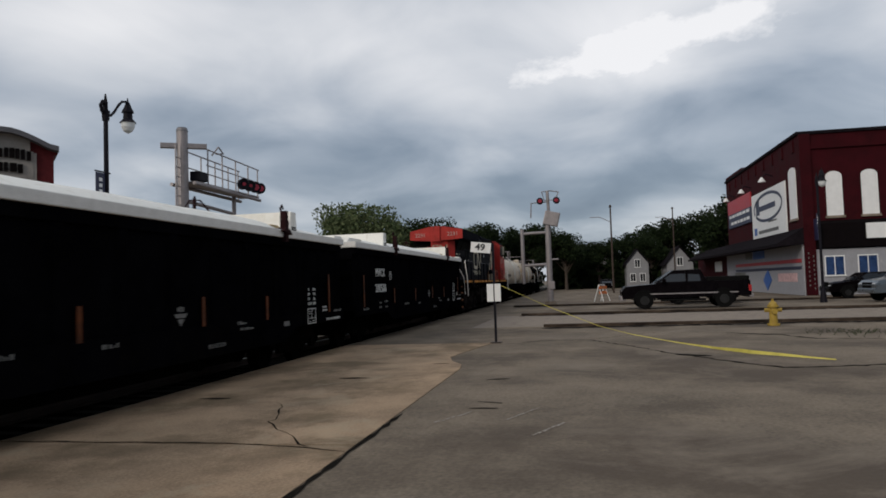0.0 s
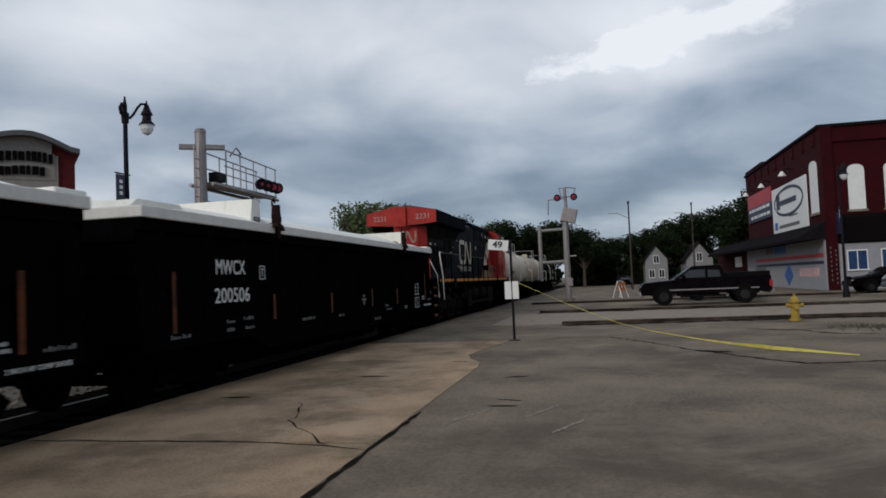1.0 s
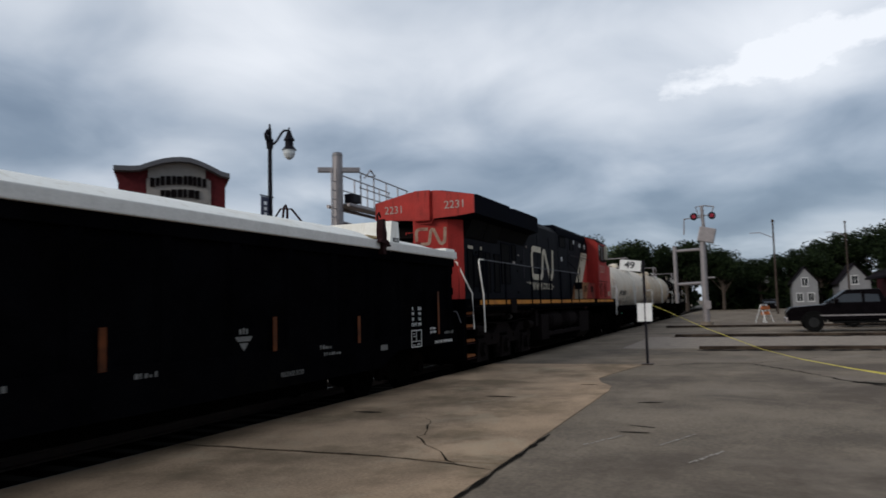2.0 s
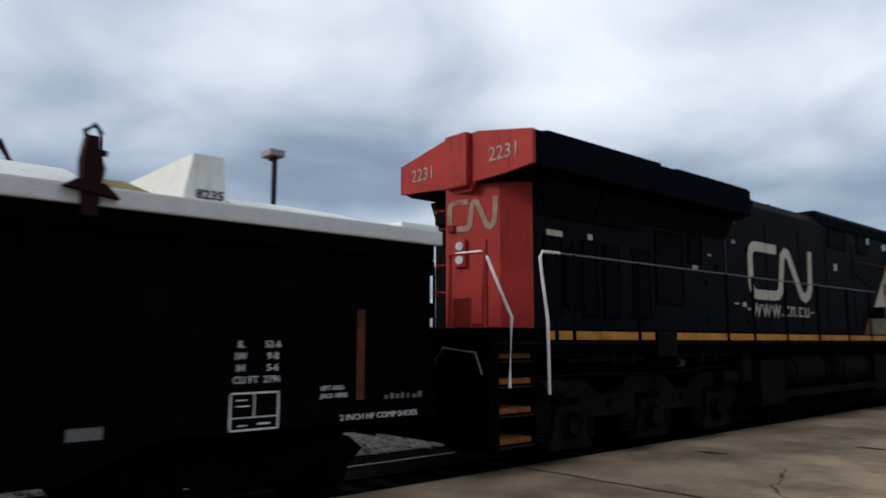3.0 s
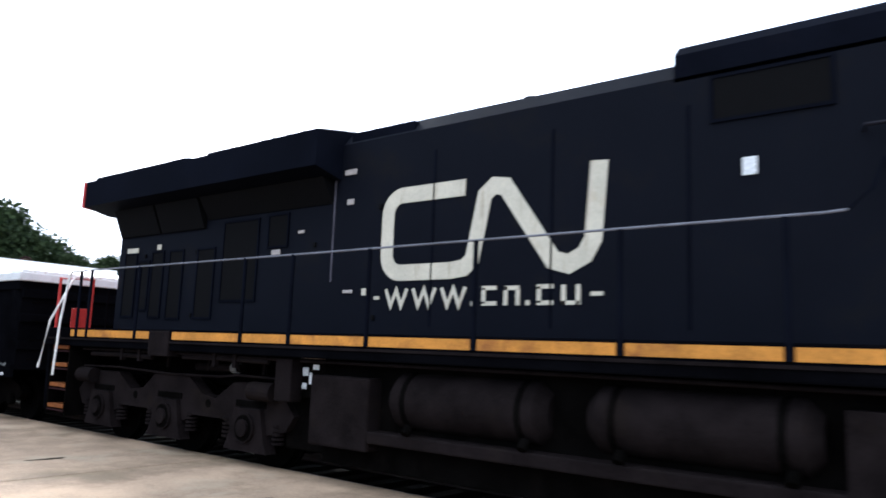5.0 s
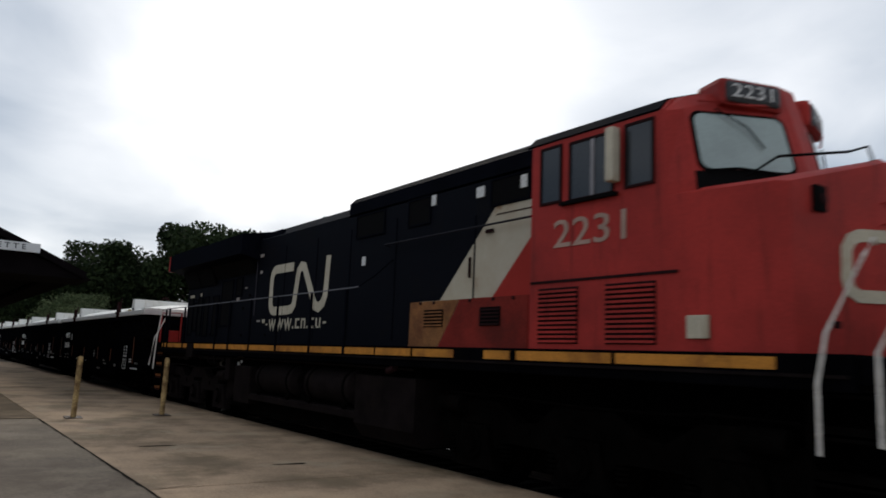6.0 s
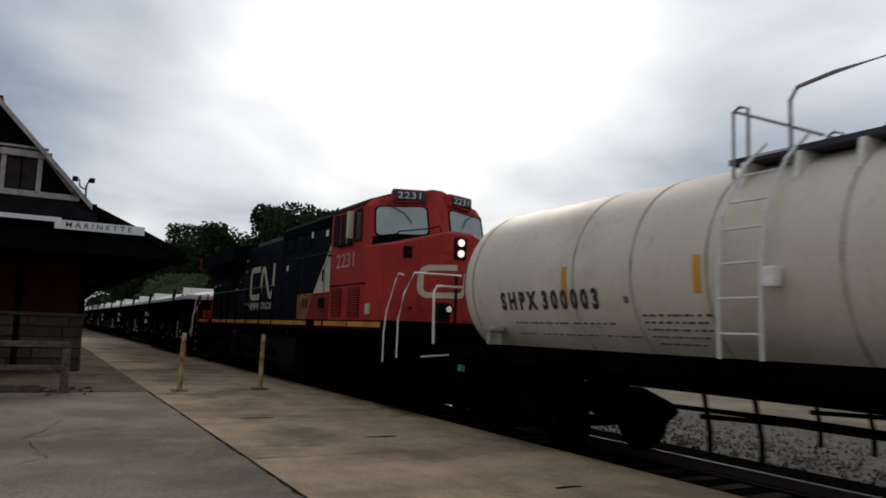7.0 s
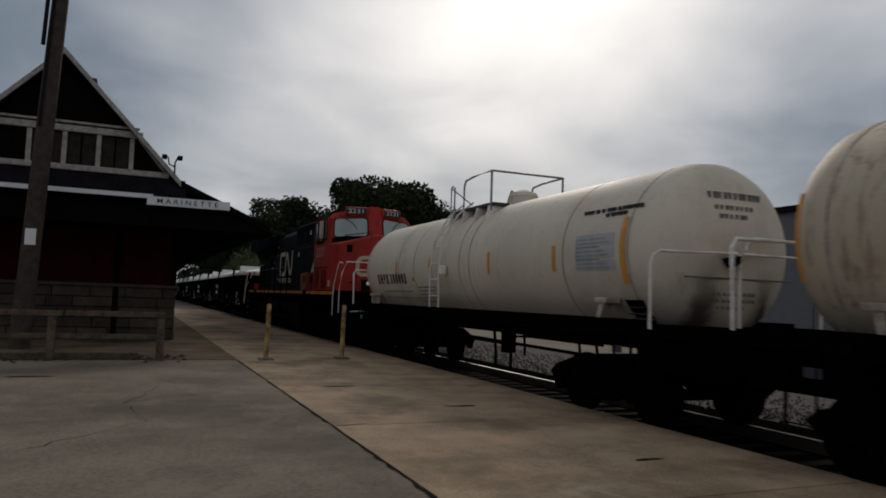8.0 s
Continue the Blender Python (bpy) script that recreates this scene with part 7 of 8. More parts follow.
        if y > 0:
            part("crossarm", cube(-0.5, 0.5, -0.06, 0.06, h - 0.7, h - 0.55), M_POLE, t).rotation_euler.z = radians(70)
        else:
            part("pole_top_insulator", rod((0, 0, h), (0, 0, h + 0.25), 0.16, 0.09, 8), M_POLE, t)
        part("lamp_arm", pipe([(0, 0, h - 1.6), (0.0, 1.2, h - 1.0), (0.0, 2.2, h - 1.0)], 0.04, 6), M_GALV, t)


def window_unit(parent, x0, x1, z0, z1, y, out, pane, frame_mat, axis="y", bars=1):
    """A window in a wall: pane, frame and sill. axis: the wall's normal."""
    def bx(a0, a1, d0, d1, c0, c1):
        d0, d1 = sorted((y + out * d0, y + out * d1))
        return cube(a0, a1, d0, d1, c0, c1) if axis == "y" else cube(d0, d1, a0, a1, c0, c1)
    w = part("window", bx(x0, x1, 0.0, 0.02, z0, z1), pane, parent)
    for q in ((x0 - 0.06, x0, z0, z1), (x1, x1 + 0.06, z0, z1), (x0 - 0.06, x1 + 0.06, z1, z1 + 0.07)):
        part("window_frame", bx(q[0], q[1], 0.0, 0.06, q[2], q[3]), frame_mat, w)
    for k in range(bars):
        xm = x0 + (x1 - x0) * (k + 1) / (bars + 1)
        part("mullion", bx(xm - 0.025, xm + 0.025, 0.0, 0.05, z0, z1), frame_mat, w)
    part("window_sill", bx(x0 - 0.1, x1 + 0.1, 0.0, 0.12, z0 - 0.08, z0), frame_mat, w)
    return w


def build_brick_shop():
    t = thing("brick_shop", pose(0, 0, 0), "two-storey red painted brick shop with white boarded windows", "building")
    X, Y = 52.0, -14.2
    main = part("wall", cube(X, 77.5, -46, Y, 0, 10.7), M_BRICKRED, t)
    part("parapet_cap", cube(X - 0.12, 77.6, -46.1, Y + 0.12, 10.7, 10.9), M_DARKROOF, t)
    part("cornice", cube(X - 0.15, X, -46, Y, 9.7, 9.95), M_BRICKRED, t)
    for k in range(9):
        part("corbel", cube(X + 1 + k * 2.8, X + 1.5 + k * 2.8, Y, Y + 0.1, 9.7, 10.5), M_BRICKRED, main)
    part("parapet_step", slab([(66, 10.7), (77.5, 10.7), (77.5, 11.2), (70, 11.2)], "y", -14.6, -14.2), M_BRICKRED, t)
    # boarded windows
    def boarded(a0, a1, z0, z1, front):
        n = 8
        mid, r = (a0 + a1) / 2, (a1 - a0) / 2
        out = [(a0, z0), (a1, z0)] + [(mid + r * math.cos(math.pi * k / n), z1 + 0.35 * math.sin(math.pi * k / n)) for k in range(n + 1)]
        w = part("boarded_window", slab(out, "x", X - 0.06, X + 0.05) if front else slab(out, "y", Y - 0.05, Y + 0.06), M_SIGNWHITE, t, "arched window boarded in white")
        part("window_sill", cube(X - 0.12, X, a0 - 0.1, a1 + 0.1, z0 - 0.15, z0) if front else cube(a0 - 0.1, a1 + 0.1, Y, Y + 0.12, z0 - 0.15, z0), M_KERB, w)
    boarded(52.9, 54.6, 5.2, 8.4, False)
    for k in range(6):
        y = -16.25 - k * 2.15
        boarded(y - 0.5, y + 0.5, 5.2, 7.8, True)
    for x in (59, 66.5, 73.5):
        lampx = part("gooseneck_lamp", pipe([(x, Y, 8.9), (x, Y + 0.5, 9.1), (x, Y + 0.8, 8.8)], 0.05, 6), M_BLACKPOLE, t)
        part("shade", rod((x, Y + 0.8, 8.5), (x, Y + 0.8, 8.85), 0.3, 0.08, 12), M_SIGNWHITE, lampx)
    # the large banners
    b = part("banner", cube(55.4, 66.0, Y + 0.02, Y + 0.12, 4.45, 8.1, 0.02), M_SIGNWHITE, t, "large white shop banner with a dark oval ring")
    ring = bmesh.new()
    pts = [(60.7 + 4.4 * math.cos(radians(a)), 6.75 + 1.05 * math.sin(radians(a))) for a in range(-20, 331, 10)]
    ribbon(ring, pts, 0.22, "y", Y + 0.122, Y + 0.14)
    part("oval_ring", ring, M_SIGNNAVY, b)
    for x0, x1, z0, z1, mm in ((58.2, 63.2, 6.55, 6.95, M_SIGNNAVY), (63.3, 64.4, 6.3, 7.5, M_SIGNNAVY), (57.6, 63.8, 4.75, 5.0, M_STENCILFAINT), (58, 60.5, 5.5, 5.62, M_STENCILFAINT), (64.4, 65.3, 4.7, 5.3, M_SIGNBLUE)):
        part("banner_bar", cube(x0, x1, Y + 0.122, Y + 0.14, z0, z1), mm, b)
    b = part("banner", cube(66.4, 76.4, Y + 0.02, Y + 0.12, 6.0, 7.35, 0.02), M_SIGNNAVY, t, "navy and red shop banner with white bars")
    part("banner_top", cube(66.4, 76.4, Y + 0.02, Y + 0.125, 7.35, 8.6), M_SIGNRED, b)
    rng = random.Random(6)
    for z in (6.95, 6.3):
        x = 67.0
        while x < 75:
            w = rng.uniform(0.5, 1.4)
            part("banner_bar", cube(x, x + w, Y + 0.122, Y + 0.14, z, z + 0.26), M_SIGNWHITE, b)
            x += w + 0.35
    # street-level front along the side
    low = part("shop_front", cube(X - 0.02, 78.5, Y, Y + 0.1, 0, 3.5), M_WHITEWALL, t, "white painted ground-floor wall with posters")
    for x0, x1, z0, z1, mm, nm in ((52.3, 74, 2.2, 2.45, M_SIGNRED, "red_band"), (52.3, 74, 1.75, 1.95, M_SIGNNAVY, "navy_band"), (62.5, 66.5, 2.75, 3.45, M_SIGNBLUE, "blue_sign"), (53.5, 58.5, 0.9, 1.5, mat("pale_red_poster", (0.55, 0.35, 0.35), 0.6), "pale_poster"), (70, 74.5, 0.8, 1.7, M_STENCILFAINT, "grey_poster"), (67, 69.5, 2.8, 3.4, M_STENCILFAINT, "picture_poster")):
        part(nm, cube(x0, x1, Y + 0.1, Y + 0.13, z0, z1), mm, low)
    part("diamond_sign", slab([(60.4, 1.0), (61.9, 0.2), (63.2, 1.0), (61.6, 1.85)], "y", Y + 0.1, Y + 0.14), M_SIGNBLUE, low, "blue diamond sign")
    part("canopy", slab([(Y, 4.5), (Y + 1.7, 3.5), (Y + 1.7, 3.3), (Y, 3.4)], "x", X - 0.2, 95), M_DARKROOF, t, "dark sloping canopy over the ground floor")
    # front to the street
    part("front_ground_floor", cube(X - 0.12, X, -46, -14.9, 0.0, 3.0), M_WHITEWALL, t)
    part("front_pilaster", cube(X - 0.2, X, -14.9, Y, 0.0, 10.7), M_BRICKRED, t)
    part("front_awning", slab([(X, 4.9), (X - 0.35, 4.7), (X - 0.35, 3.1), (X, 3.0)], "y", -46, -14.95), M_STATIONDARK, t)
    for y in (-16.0, -18.0, -20.5, -23):
        window_unit(t, y - 0.55, y + 0.55, 1.3, 2.5, X - 0.12, -1, M_WINBLUE if y > -18.5 else M_DARKGLASS, M_SIGNWHITE, "x")
    part("hanging_sign", cube(X - 1.2, X - 0.4, -14.85, -14.78, 3.6, 5.0, 0.02), M_SIGNNAVY, t)
    part("street_sign_board", cube(X - 0.5, X - 0.35, -19.8, -17.9, 3.6, 4.6, 0.03), M_SIGNWHITE, t)
    for y, z0 in ((-14.42, 0.6), (-14.72, 0.4)):
        for k in range(8):
            part("pilaster_bar", cube(X - 0.215, X - 0.2, y - 0.03, y + 0.03, z0 + 0.3 * k, z0 + 0.3 * k + 0.13), M_STENCILFAINT, t)
    # low wing behind
    part("rear_wing", cube(78.5, 100, -24, Y - 0.2, 0, 3.9), M_BRICKRED, t)
    w = part("rear_window", cube(83, 87, Y - 0.2, Y - 0.12, 1.9, 3.0), M_SIGNWHITE, t)
    part("rear_roof", slab([(Y + 0.2, 3.9), (Y - 4, 5.2), (-24, 4.2), (-24, 3.9)], "x", 78.5, 100.5), M_DARKROOF, t)


def build_houses():
    for x, y, w, d, h, label in ((112, -7.5, 3.2, 9, 3.6, "white gabled house with a dark roof"), (109, -13.2, 3.6, 9, 3.4, "pale grey gabled house among trees"), (128, -4, 5, 9, 3.2, "low pale house far along the street")):
        t = thing("house", pose(x, y, 0), label, "house", "far houses")
        part("wall", slab([(-w / 2, 0), (w / 2, 0), (w / 2, h), (0, h + w * 0.62), (-w / 2, h)], "x", 0, d), M_HOUSE, t)
        for s_ in (-1, 1):
            part("roof", slab([(0, h + w * 0.62 + 0.12), (s_ * (w / 2 + 0.35), h - 0.3), (s_ * (w / 2 + 0.35), h - 0.15), (0, h + w * 0.62 + 0.3)], "x", -0.3, d + 0.3), M_DARKROOF, t)
        for yy, z in ((-0.7, 1.0), (0.7, 1.0), (0.0, 3.1)):
            window_unit(t, yy - 0.35, yy + 0.35, z, z + 1.1, 0.0, -1, M_DARKGLASS, M_SIGNWHITE, "x")


def rounded_body(profile, half, inset):
    """A car body: side profile (x, z) with sides that lean in above the waist. inset: pairs of z and half width."""
    bm = bmesh.new()
    zs, ws = zip(*inset)
    left = [bm.verts.new((x, -float(np.interp(z, zs, ws)) * half, z)) for x, z in profile]
    right = [bm.verts.new((x, float(np.interp(z, zs, ws)) * half, z)) for x, z in profile]
    n = len(profile)
    for i in range(n):
        j = (i + 1) % n
        bm.faces.new((left[i], left[j], right[j], right[i]))
    bm.faces.new(left[::-1])
    bm.faces.new(right)
    bmesh.ops.recalc_face_normals(bm, faces=bm.faces[:])
    bmesh.ops.bevel(bm, geom=bm.edges[:], offset=0.035, segments=2, affect="EDGES", profile=0.6)
    return bm


def vehicle(kind, m, paint, label, category, group=""):
    """A parked vehicle that faces plus x."""
    t = thing(kind, m, label, category, group)
    inset = [(0.3, 0.96), (0.7, 1.0), (1.0, 0.97), (1.8, 0.74)]
    if kind == "pickup_truck":
        prof = [(-3.0, 0.55), (3.0, 0.5), (3.05, 0.9), (2.85, 1.12), (1.45, 1.22), (0.55, 1.86), (-0.75, 1.88), (-1.0, 1.30), (-2.98, 1.28)]
        wheels, r, half, glass_ = (-1.75, 1.95), 0.42, 1.0, [(1.22, 1.3), (0.5, 1.78), (-0.65, 1.8), (-0.72, 1.3)]
    elif kind == "sport_utility_vehicle":
        prof = [(-2.3, 0.45), (2.35, 0.42), (2.4, 0.85), (2.2, 1.05), (1.25, 1.16), (0.5, 1.76), (-1.9, 1.78), (-2.3, 1.2)]
        wheels, r, half, glass_ = (-1.4, 1.45), 0.37, 0.94, [(1.05, 1.18), (0.45, 1.66), (-1.75, 1.68), (-2.0, 1.2)]
    else:
        prof = [(-2.2, 0.4), (2.25, 0.36), (2.3, 0.7), (2.1, 0.86), (1.05, 0.98), (0.35, 1.43), (-1.0, 1.44), (-1.7, 1.02), (-2.2, 0.95)]
        wheels, r, half, glass_ = (-1.35, 1.38), 0.32, 0.88, [(0.9, 1.0), (0.3, 1.36), (-0.95, 1.37), (-1.4, 1.02)]
    body = part("body", rounded_body(prof, half, inset), paint, t)
    zs, ws = zip(*inset)
    for s_ in (-1, 1):
        bm = bmesh.new()
        o = [Vector((x, s_ * (float(np.interp(z, zs, ws)) * half + 0.012), z)) for x, z in glass_]
        i_ = [v - Vector((0, s_ * 0.04, 0)) for v in o]
        a, b = [bm.verts.new(v) for v in o], [bm.verts.new(v) for v in i_]
        bm.faces.new(a)
        for k in range(4):
            bm.faces.new((a[k], a[(k + 1) % 4], b[(k + 1) % 4], b[k]))
        w = part("side_glass", bm, M_DARKGLASS, body)
        xm = (glass_[1][0] + glass_[2][0]) / 2
        part("door_pillar", cube(xm - 0.05, xm + 0.05, min(s_ * 0.72 * half, s_ * 0.9 * half), max(s_ * 0.72 * half, s_ * 0.9 * half), glass_[0][1], glass_[1][1]), paint, body)
        part("headlamp", cube(prof[1][0] - 0.12, prof[1][0] + 0.03, min(s_ * 0.55 * half, s_ * 0.9 * half), max(s_ * 0.55 * half, s_ * 0.9 * half), prof[2][1] - 0.12, prof[2][1] + 0.06, 0.03), M_HEADLAMP, body)
        part("tail_lamp", cube(prof[0][0] - 0.02, prof[0][0] + 0.12, min(s_ * 0.75 * half, s_ * 0.96 * half), max(s_ * 0.75 * half, s_ * 0.96 * half), 0.75, 1.05, 0.02), M_TAILLAMP, body)
        part("door_mirror", cube(glass_[0][0] - 0.3, glass_[0][0] - 0.12, min(s_ * half, s_ * (half + 0.18)), max(s_ * half, s_ * (half + 0.18)), glass_[0][1] - 0.02, glass_[0][1] + 0.16, 0.03), paint, body)
        part("side_moulding", cube(prof[0][0] + 0.6, prof[1][0] - 0.8, min(s_ * half, s_ * (half + 0.015)), max(s_ * half, s_ * (half + 0.015)), 0.70, 0.76), M_GALV if kind == "pickup_truck" else M_TYRE, body)
        for x in wheels:
            wh = part("wheel", rod((x, s_ * (half - 0.2), r), (x, s_ * (half + 0.02), r), r, n=24), M_TYRE, t)
            part("rim", rod((x, s_ * (half - 0.02), r), (x, s_ * (half + 0.035), r), r * 0.6, r * 0.5, n=20), M_RIM, wh)
            arch = [(x + (r + 0.07) * math.cos(radians(a)), r + (r + 0.07) * math.sin(radians(a))) for a in range(0, 181, 20)]
            part("wheel_arch", ribbon(bmesh.new(), arch, 0.09, "y", min(s_ * (half - 0.1), s_ * (half + 0.012)), max(s_ * (half - 0.1), s_ * (half + 0.012))), M_TYRE, body)
    part("windscreen", slab([(glass_[0][0] + 0.17, glass_[0][1] + 0.02), (glass_[1][0] + 0.12, glass_[1][1] - 0.02), (glass_[1][0] + 0.02, glass_[1][1] - 0.05), (glass_[0][0], glass_[0][1])], "y", -half * 0.72, half * 0.72), M_DARKGLASS, body)
    part("front_bumper", cube(prof[1][0] - 0.15, prof[1][0] + 0.1, -half * 0.95, half * 0.95, 0.42, 0.66, 0.05), M_GALV if kind == "pickup_truck" else paint, body)
    part("rear_bumper", cube(prof[0][0] - 0.1, prof[0][0] + 0.1, -half * 0.95, half * 0.95, 0.45, 0.66, 0.05), M_GALV if kind == "pickup_truck" else paint, body)
    part("grille", cube(prof[1][0] - 0.02, prof[1][0] + 0.045, -half * 0.5, half * 0.5, 0.68, 0.95, 0.02), M_GRILLE, body)
    if kind == "pickup_truck":
        part("bed_cover", cube(-2.95, -1.02, -0.86, 0.86, 1.27, 1.50, 0.05), M_TYRE, t, "black bed cap")
        part("side_step", rod((-0.9, 1.0, 0.42), (1.2, 1.0, 0.42), 0.05, n=8), M_TYRE, t)
        part("side_step", rod((-0.9, -1.0, 0.42), (1.2, -1.0, 0.42), 0.05, n=8), M_TYRE, t)
    return t


def build_vehicles():
    vehicle("pickup_truck", pose(38.0, -4.7, 0, 0, 0, 90), M_TRUCKPAINT, "black pickup truck waiting at the railway crossing", "pickup truck")
    vehicle("sport_utility_vehicle", pose(39.6, -15.9, 0, 0, 0, 96), M_SUVPAINT, "grey-blue sport utility vehicle parked by the brick shop", "car", "parked cars")
    vehicle("car", pose(45.5, -15.7, 0, 0, 0, 92), M_TRUCKPAINT, "dark sedan parked by the brick shop", "car", "parked cars")
    vehicle("car", pose(43.0, -6.3, 0, 0, 0, 90), M_TRUCKPAINT, "dark sedan standing behind the pickup truck", "car", "parked cars")
    vehicle("car", pose(95.0, -2.5, 0, 0, 0, 180), M_TRUCKPAINT, "dark car far along the street", "car", "parked cars")
    vehicle("car", pose(3.1, 34.4, -0.01, 0, 0, 178), M_REDPAINT, "red sedan on the road beyond the track", "car")
    t = thing("barricade", pose(52.0, -1.0, 0, 0, 0, 62), "orange and white folding barricade beside the street", "barricade")
    for s_ in (-1, 1):
        part("leg_frame", pipe([(s_ * 0.35, -0.5, 0), (0, -0.4, 1.15), (0, 0.4, 1.15), (s_ * 0.35, 0.5, 0)], 0.03, 6), M_SIGNWHITE, t)
    for z in (0.95, 0.6):
        part("rail_board", cube(-0.12, -0.08, -0.55, 0.55, z - 0.1, z + 0.1), mat("barricade_orange", (0.6, 0.16, 0.04), 0.6), t)


def build_beyond():
    # shop tower with a curved cornice
    t = thing("shop_tower", pose(41.0, 43.75, -0.03, 0, 0, -46.8), "red brick shop tower with a curved grey cornice and sign", "building")
    part("wall", cube(0.3, 8.1, 0, 7, 0, 12.0), M_BRICKBROWN, t)
    part("recess_panel", cube(2.3, 7.0, -0.12, 0.0, 8.0, 12.0), M_TOWERPANEL, t)
    n = 14
    low = [(0.0 + 8.4 * k / n, 12.45 + 0.85 * math.sin(math.pi * min(1, max(0, (k / n - 0.2) / 0.75))) - 0.9 * max(0, k / n - 0.65)) for k in range(n + 1)]
    part("cornice", slab(low + [(x, z + 0.36) for x, z in low[::-1]], "y", -0.8, 7.3), M_TOWERTRIM, t)
    arch = [(x, z) for x, z in low if 2.3 <= x <= 7.0]
    part("arched_panel", slab([(arch[0][0], 11.99), (arch[-1][0], 11.99)] + arch[::-1], "y", -0.12, 0.015), M_TOWERPANEL, t)
    part("cornice_infill", slab([(0.3, 11.9), (8.1, 11.9)] + low[::-1], "y", 0.02, 6.9), M_BRICKBROWN, t)
    rng = random.Random(12)
    s_ = part("sign_board", cube(2.5, 6.8, -0.16, -0.12, 10.2, 12.1), M_TOWERPANEL, t)
    for z0, x, x1, h in ((11.35, 2.55, 6.7, 0.72), (10.35, 3.3, 6.0, 0.66)):
        while x < x1:
            w = rng.uniform(0.24, 0.42)
            lift = 0.25 * math.sin(math.pi * (x - 2.5) / 4.3)
            part("sign_bar", cube(x, x + w, -0.30, -0.16, z0 + lift, z0 + lift + h * rng.uniform(0.85, 1.0)), M_STATIONDARK, s_)
            x += w + rng.uniform(0.05, 0.12)
    t = thing("shop_block", pose(0, 0, -0.03), "low pale shop building with brick piers beyond the track", "building")
    wall = part("wall", cube(-18, -1.2, 25.2, 40, 0, 6.6), M_STUCCO, t)
    part("cornice", slab([(-18.5, 8.0), (-0.65, 8.0), (-0.2, 7.1), (-18.5, 7.1)], "y", 24.3, 40.5), M_STUCCO, t, "pale overhanging cornice")
    for x in (-2.6, -7.2, -12, -17):
        part("pier", cube(x, x + 1.3, 24.95, 25.2, 0, 6.6), M_BRICKBROWN, t)
    for x in (-6, -10.5, -15.5):
        window_unit(t, x, x + 2.6, 0.7, 2.6, 25.2, -1, M_DARKGLASS, M_SIGNWHITE, "y", 2)
    part("string_course", cube(-18, -1.2, 25.05, 25.2, 3.3, 3.6), M_STUCCO, t)
    part("rear_block", cube(-44, -18, 26, 44, 0, 5.9), M_ZINC, t, "grey metal-clad rear block")
    part("rear_roof_edge", cube(-44.2, -18, 25.8, 44.2, 5.9, 6.15), M_DARKROOF, t)
    for x in (-22, -28, -34, -40):
        part("cladding_joint", cube(x, x + 0.08, 25.96, 26.0, 0, 5.9), M_STENCILFAINT, t)
    # pylon signs
    t = thing("pylon_sign", pose(12.0, 58.8, -0.03, 0, 0, -12), "tall red roadside pylon sign with a yellow star", "sign")
    for x in (-1.6, 1.6):
        part("post", cube(x - 0.12, x + 0.12, -0.12, 0.12, 0, 6.2), M_BLACKPOLE, t)
    face_ = part("panel", cube(-2.3, 2.3, -0.25, 0.25, 6.2, 8.75, 0.05), M_SIGNRED, t)
    star = []
    for k in range(10):
        r = 0.75 if k % 2 == 0 else 0.36
        star.append((-1.35 + r * math.cos(radians(90 + 36 * k)), 7.55 + r * math.sin(radians(90 + 36 * k))))
    part("star", slab(star, "y", -0.29, -0.25), M_SIGNYELLOW, face_, "yellow star")
    for x in (-0.4, 0.15, 0.7, 1.25):
        part("sign_bar", cube(x, x + 0.4, -0.29, -0.25, 7.2, 7.85), M_SIGNYELLOW, face_)
    part("reader_board", cube(-2.0, 2.0, -0.15, 0.15, 4.6, 6.0, 0.03), M_SIGNWHITE, t)
    t = thing("roadside_sign", pose(2.75, 69.9, -0.03), "red roadside sign above a lit red board", "sign")
    part("post", cube(-0.1, 0.1, -0.1, 0.1, 0, 5.5), M_BLACKPOLE, t)
    p = part("panel", cube(-1.0, 1.0, -0.15, 0.15, 5.45, 6.6, 0.03), M_SIGNRED, t)
    part("sign_bar", cube(-0.8, 0.8, -0.17, -0.15, 5.9, 6.15), M_SIGNWHITE, p)
    part("lit_board", cube(-1.0, 0.1, -0.2, 0.1, 4.2, 5.0, 0.03), M_REDLIT, t, "glowing red board")
    # green bushes and a pale boulder beside the road
    for x, y, h, label in ((-4.1, 19.6, 1.9, "lime green bush beyond the track"), (-5.2, 20.6, 1.5, "small lime green bush beyond the track")):
        rng = random.Random(int(h * 10))
        verts, faces = [], []
        for _ in range(900):
            v = Vector((rng.gauss(0, 1), rng.gauss(0, 1), rng.gauss(0, 1))).normalized() * rng.uniform(0.6, 1.0)
            p = Vector((v.x * 0.8, v.y * 0.8, h / 2 + v.z * h / 2))
            a = Vector((rng.uniform(-1, 1), rng.uniform(-1, 1), rng.uniform(-1, 1))) * 0.1
            b = Vector((rng.uniform(-1, 1), rng.uniform(-1, 1), rng.uniform(-1, 1))) * 0.08
            k = len(verts)
            verts += [tuple(p - a), tuple(p + b), tuple(p + a), tuple(p - b)]
            faces.append((k, k + 1, k + 2, k + 3))
        me = bpy.data.meshes.new("leaves")
        me.from_pydata(verts, [], faces)
        t = thing("bush", pose(x, y, -0.05), label, "bush", "bushes")
        part("leaves", me, leaf_material("lime_leaves", (0.10, 0.15, 0.02), (0.24, 0.32, 0.05)), t)
        part("stems", rod((0, 0, 0), (0, 0, h * 0.6), 0.05, 0.02, 7), M_BARK, t)
    bm = bmesh.new()
    bmesh.ops.create_icosphere(bm, subdivisions=3, radius=1.0)
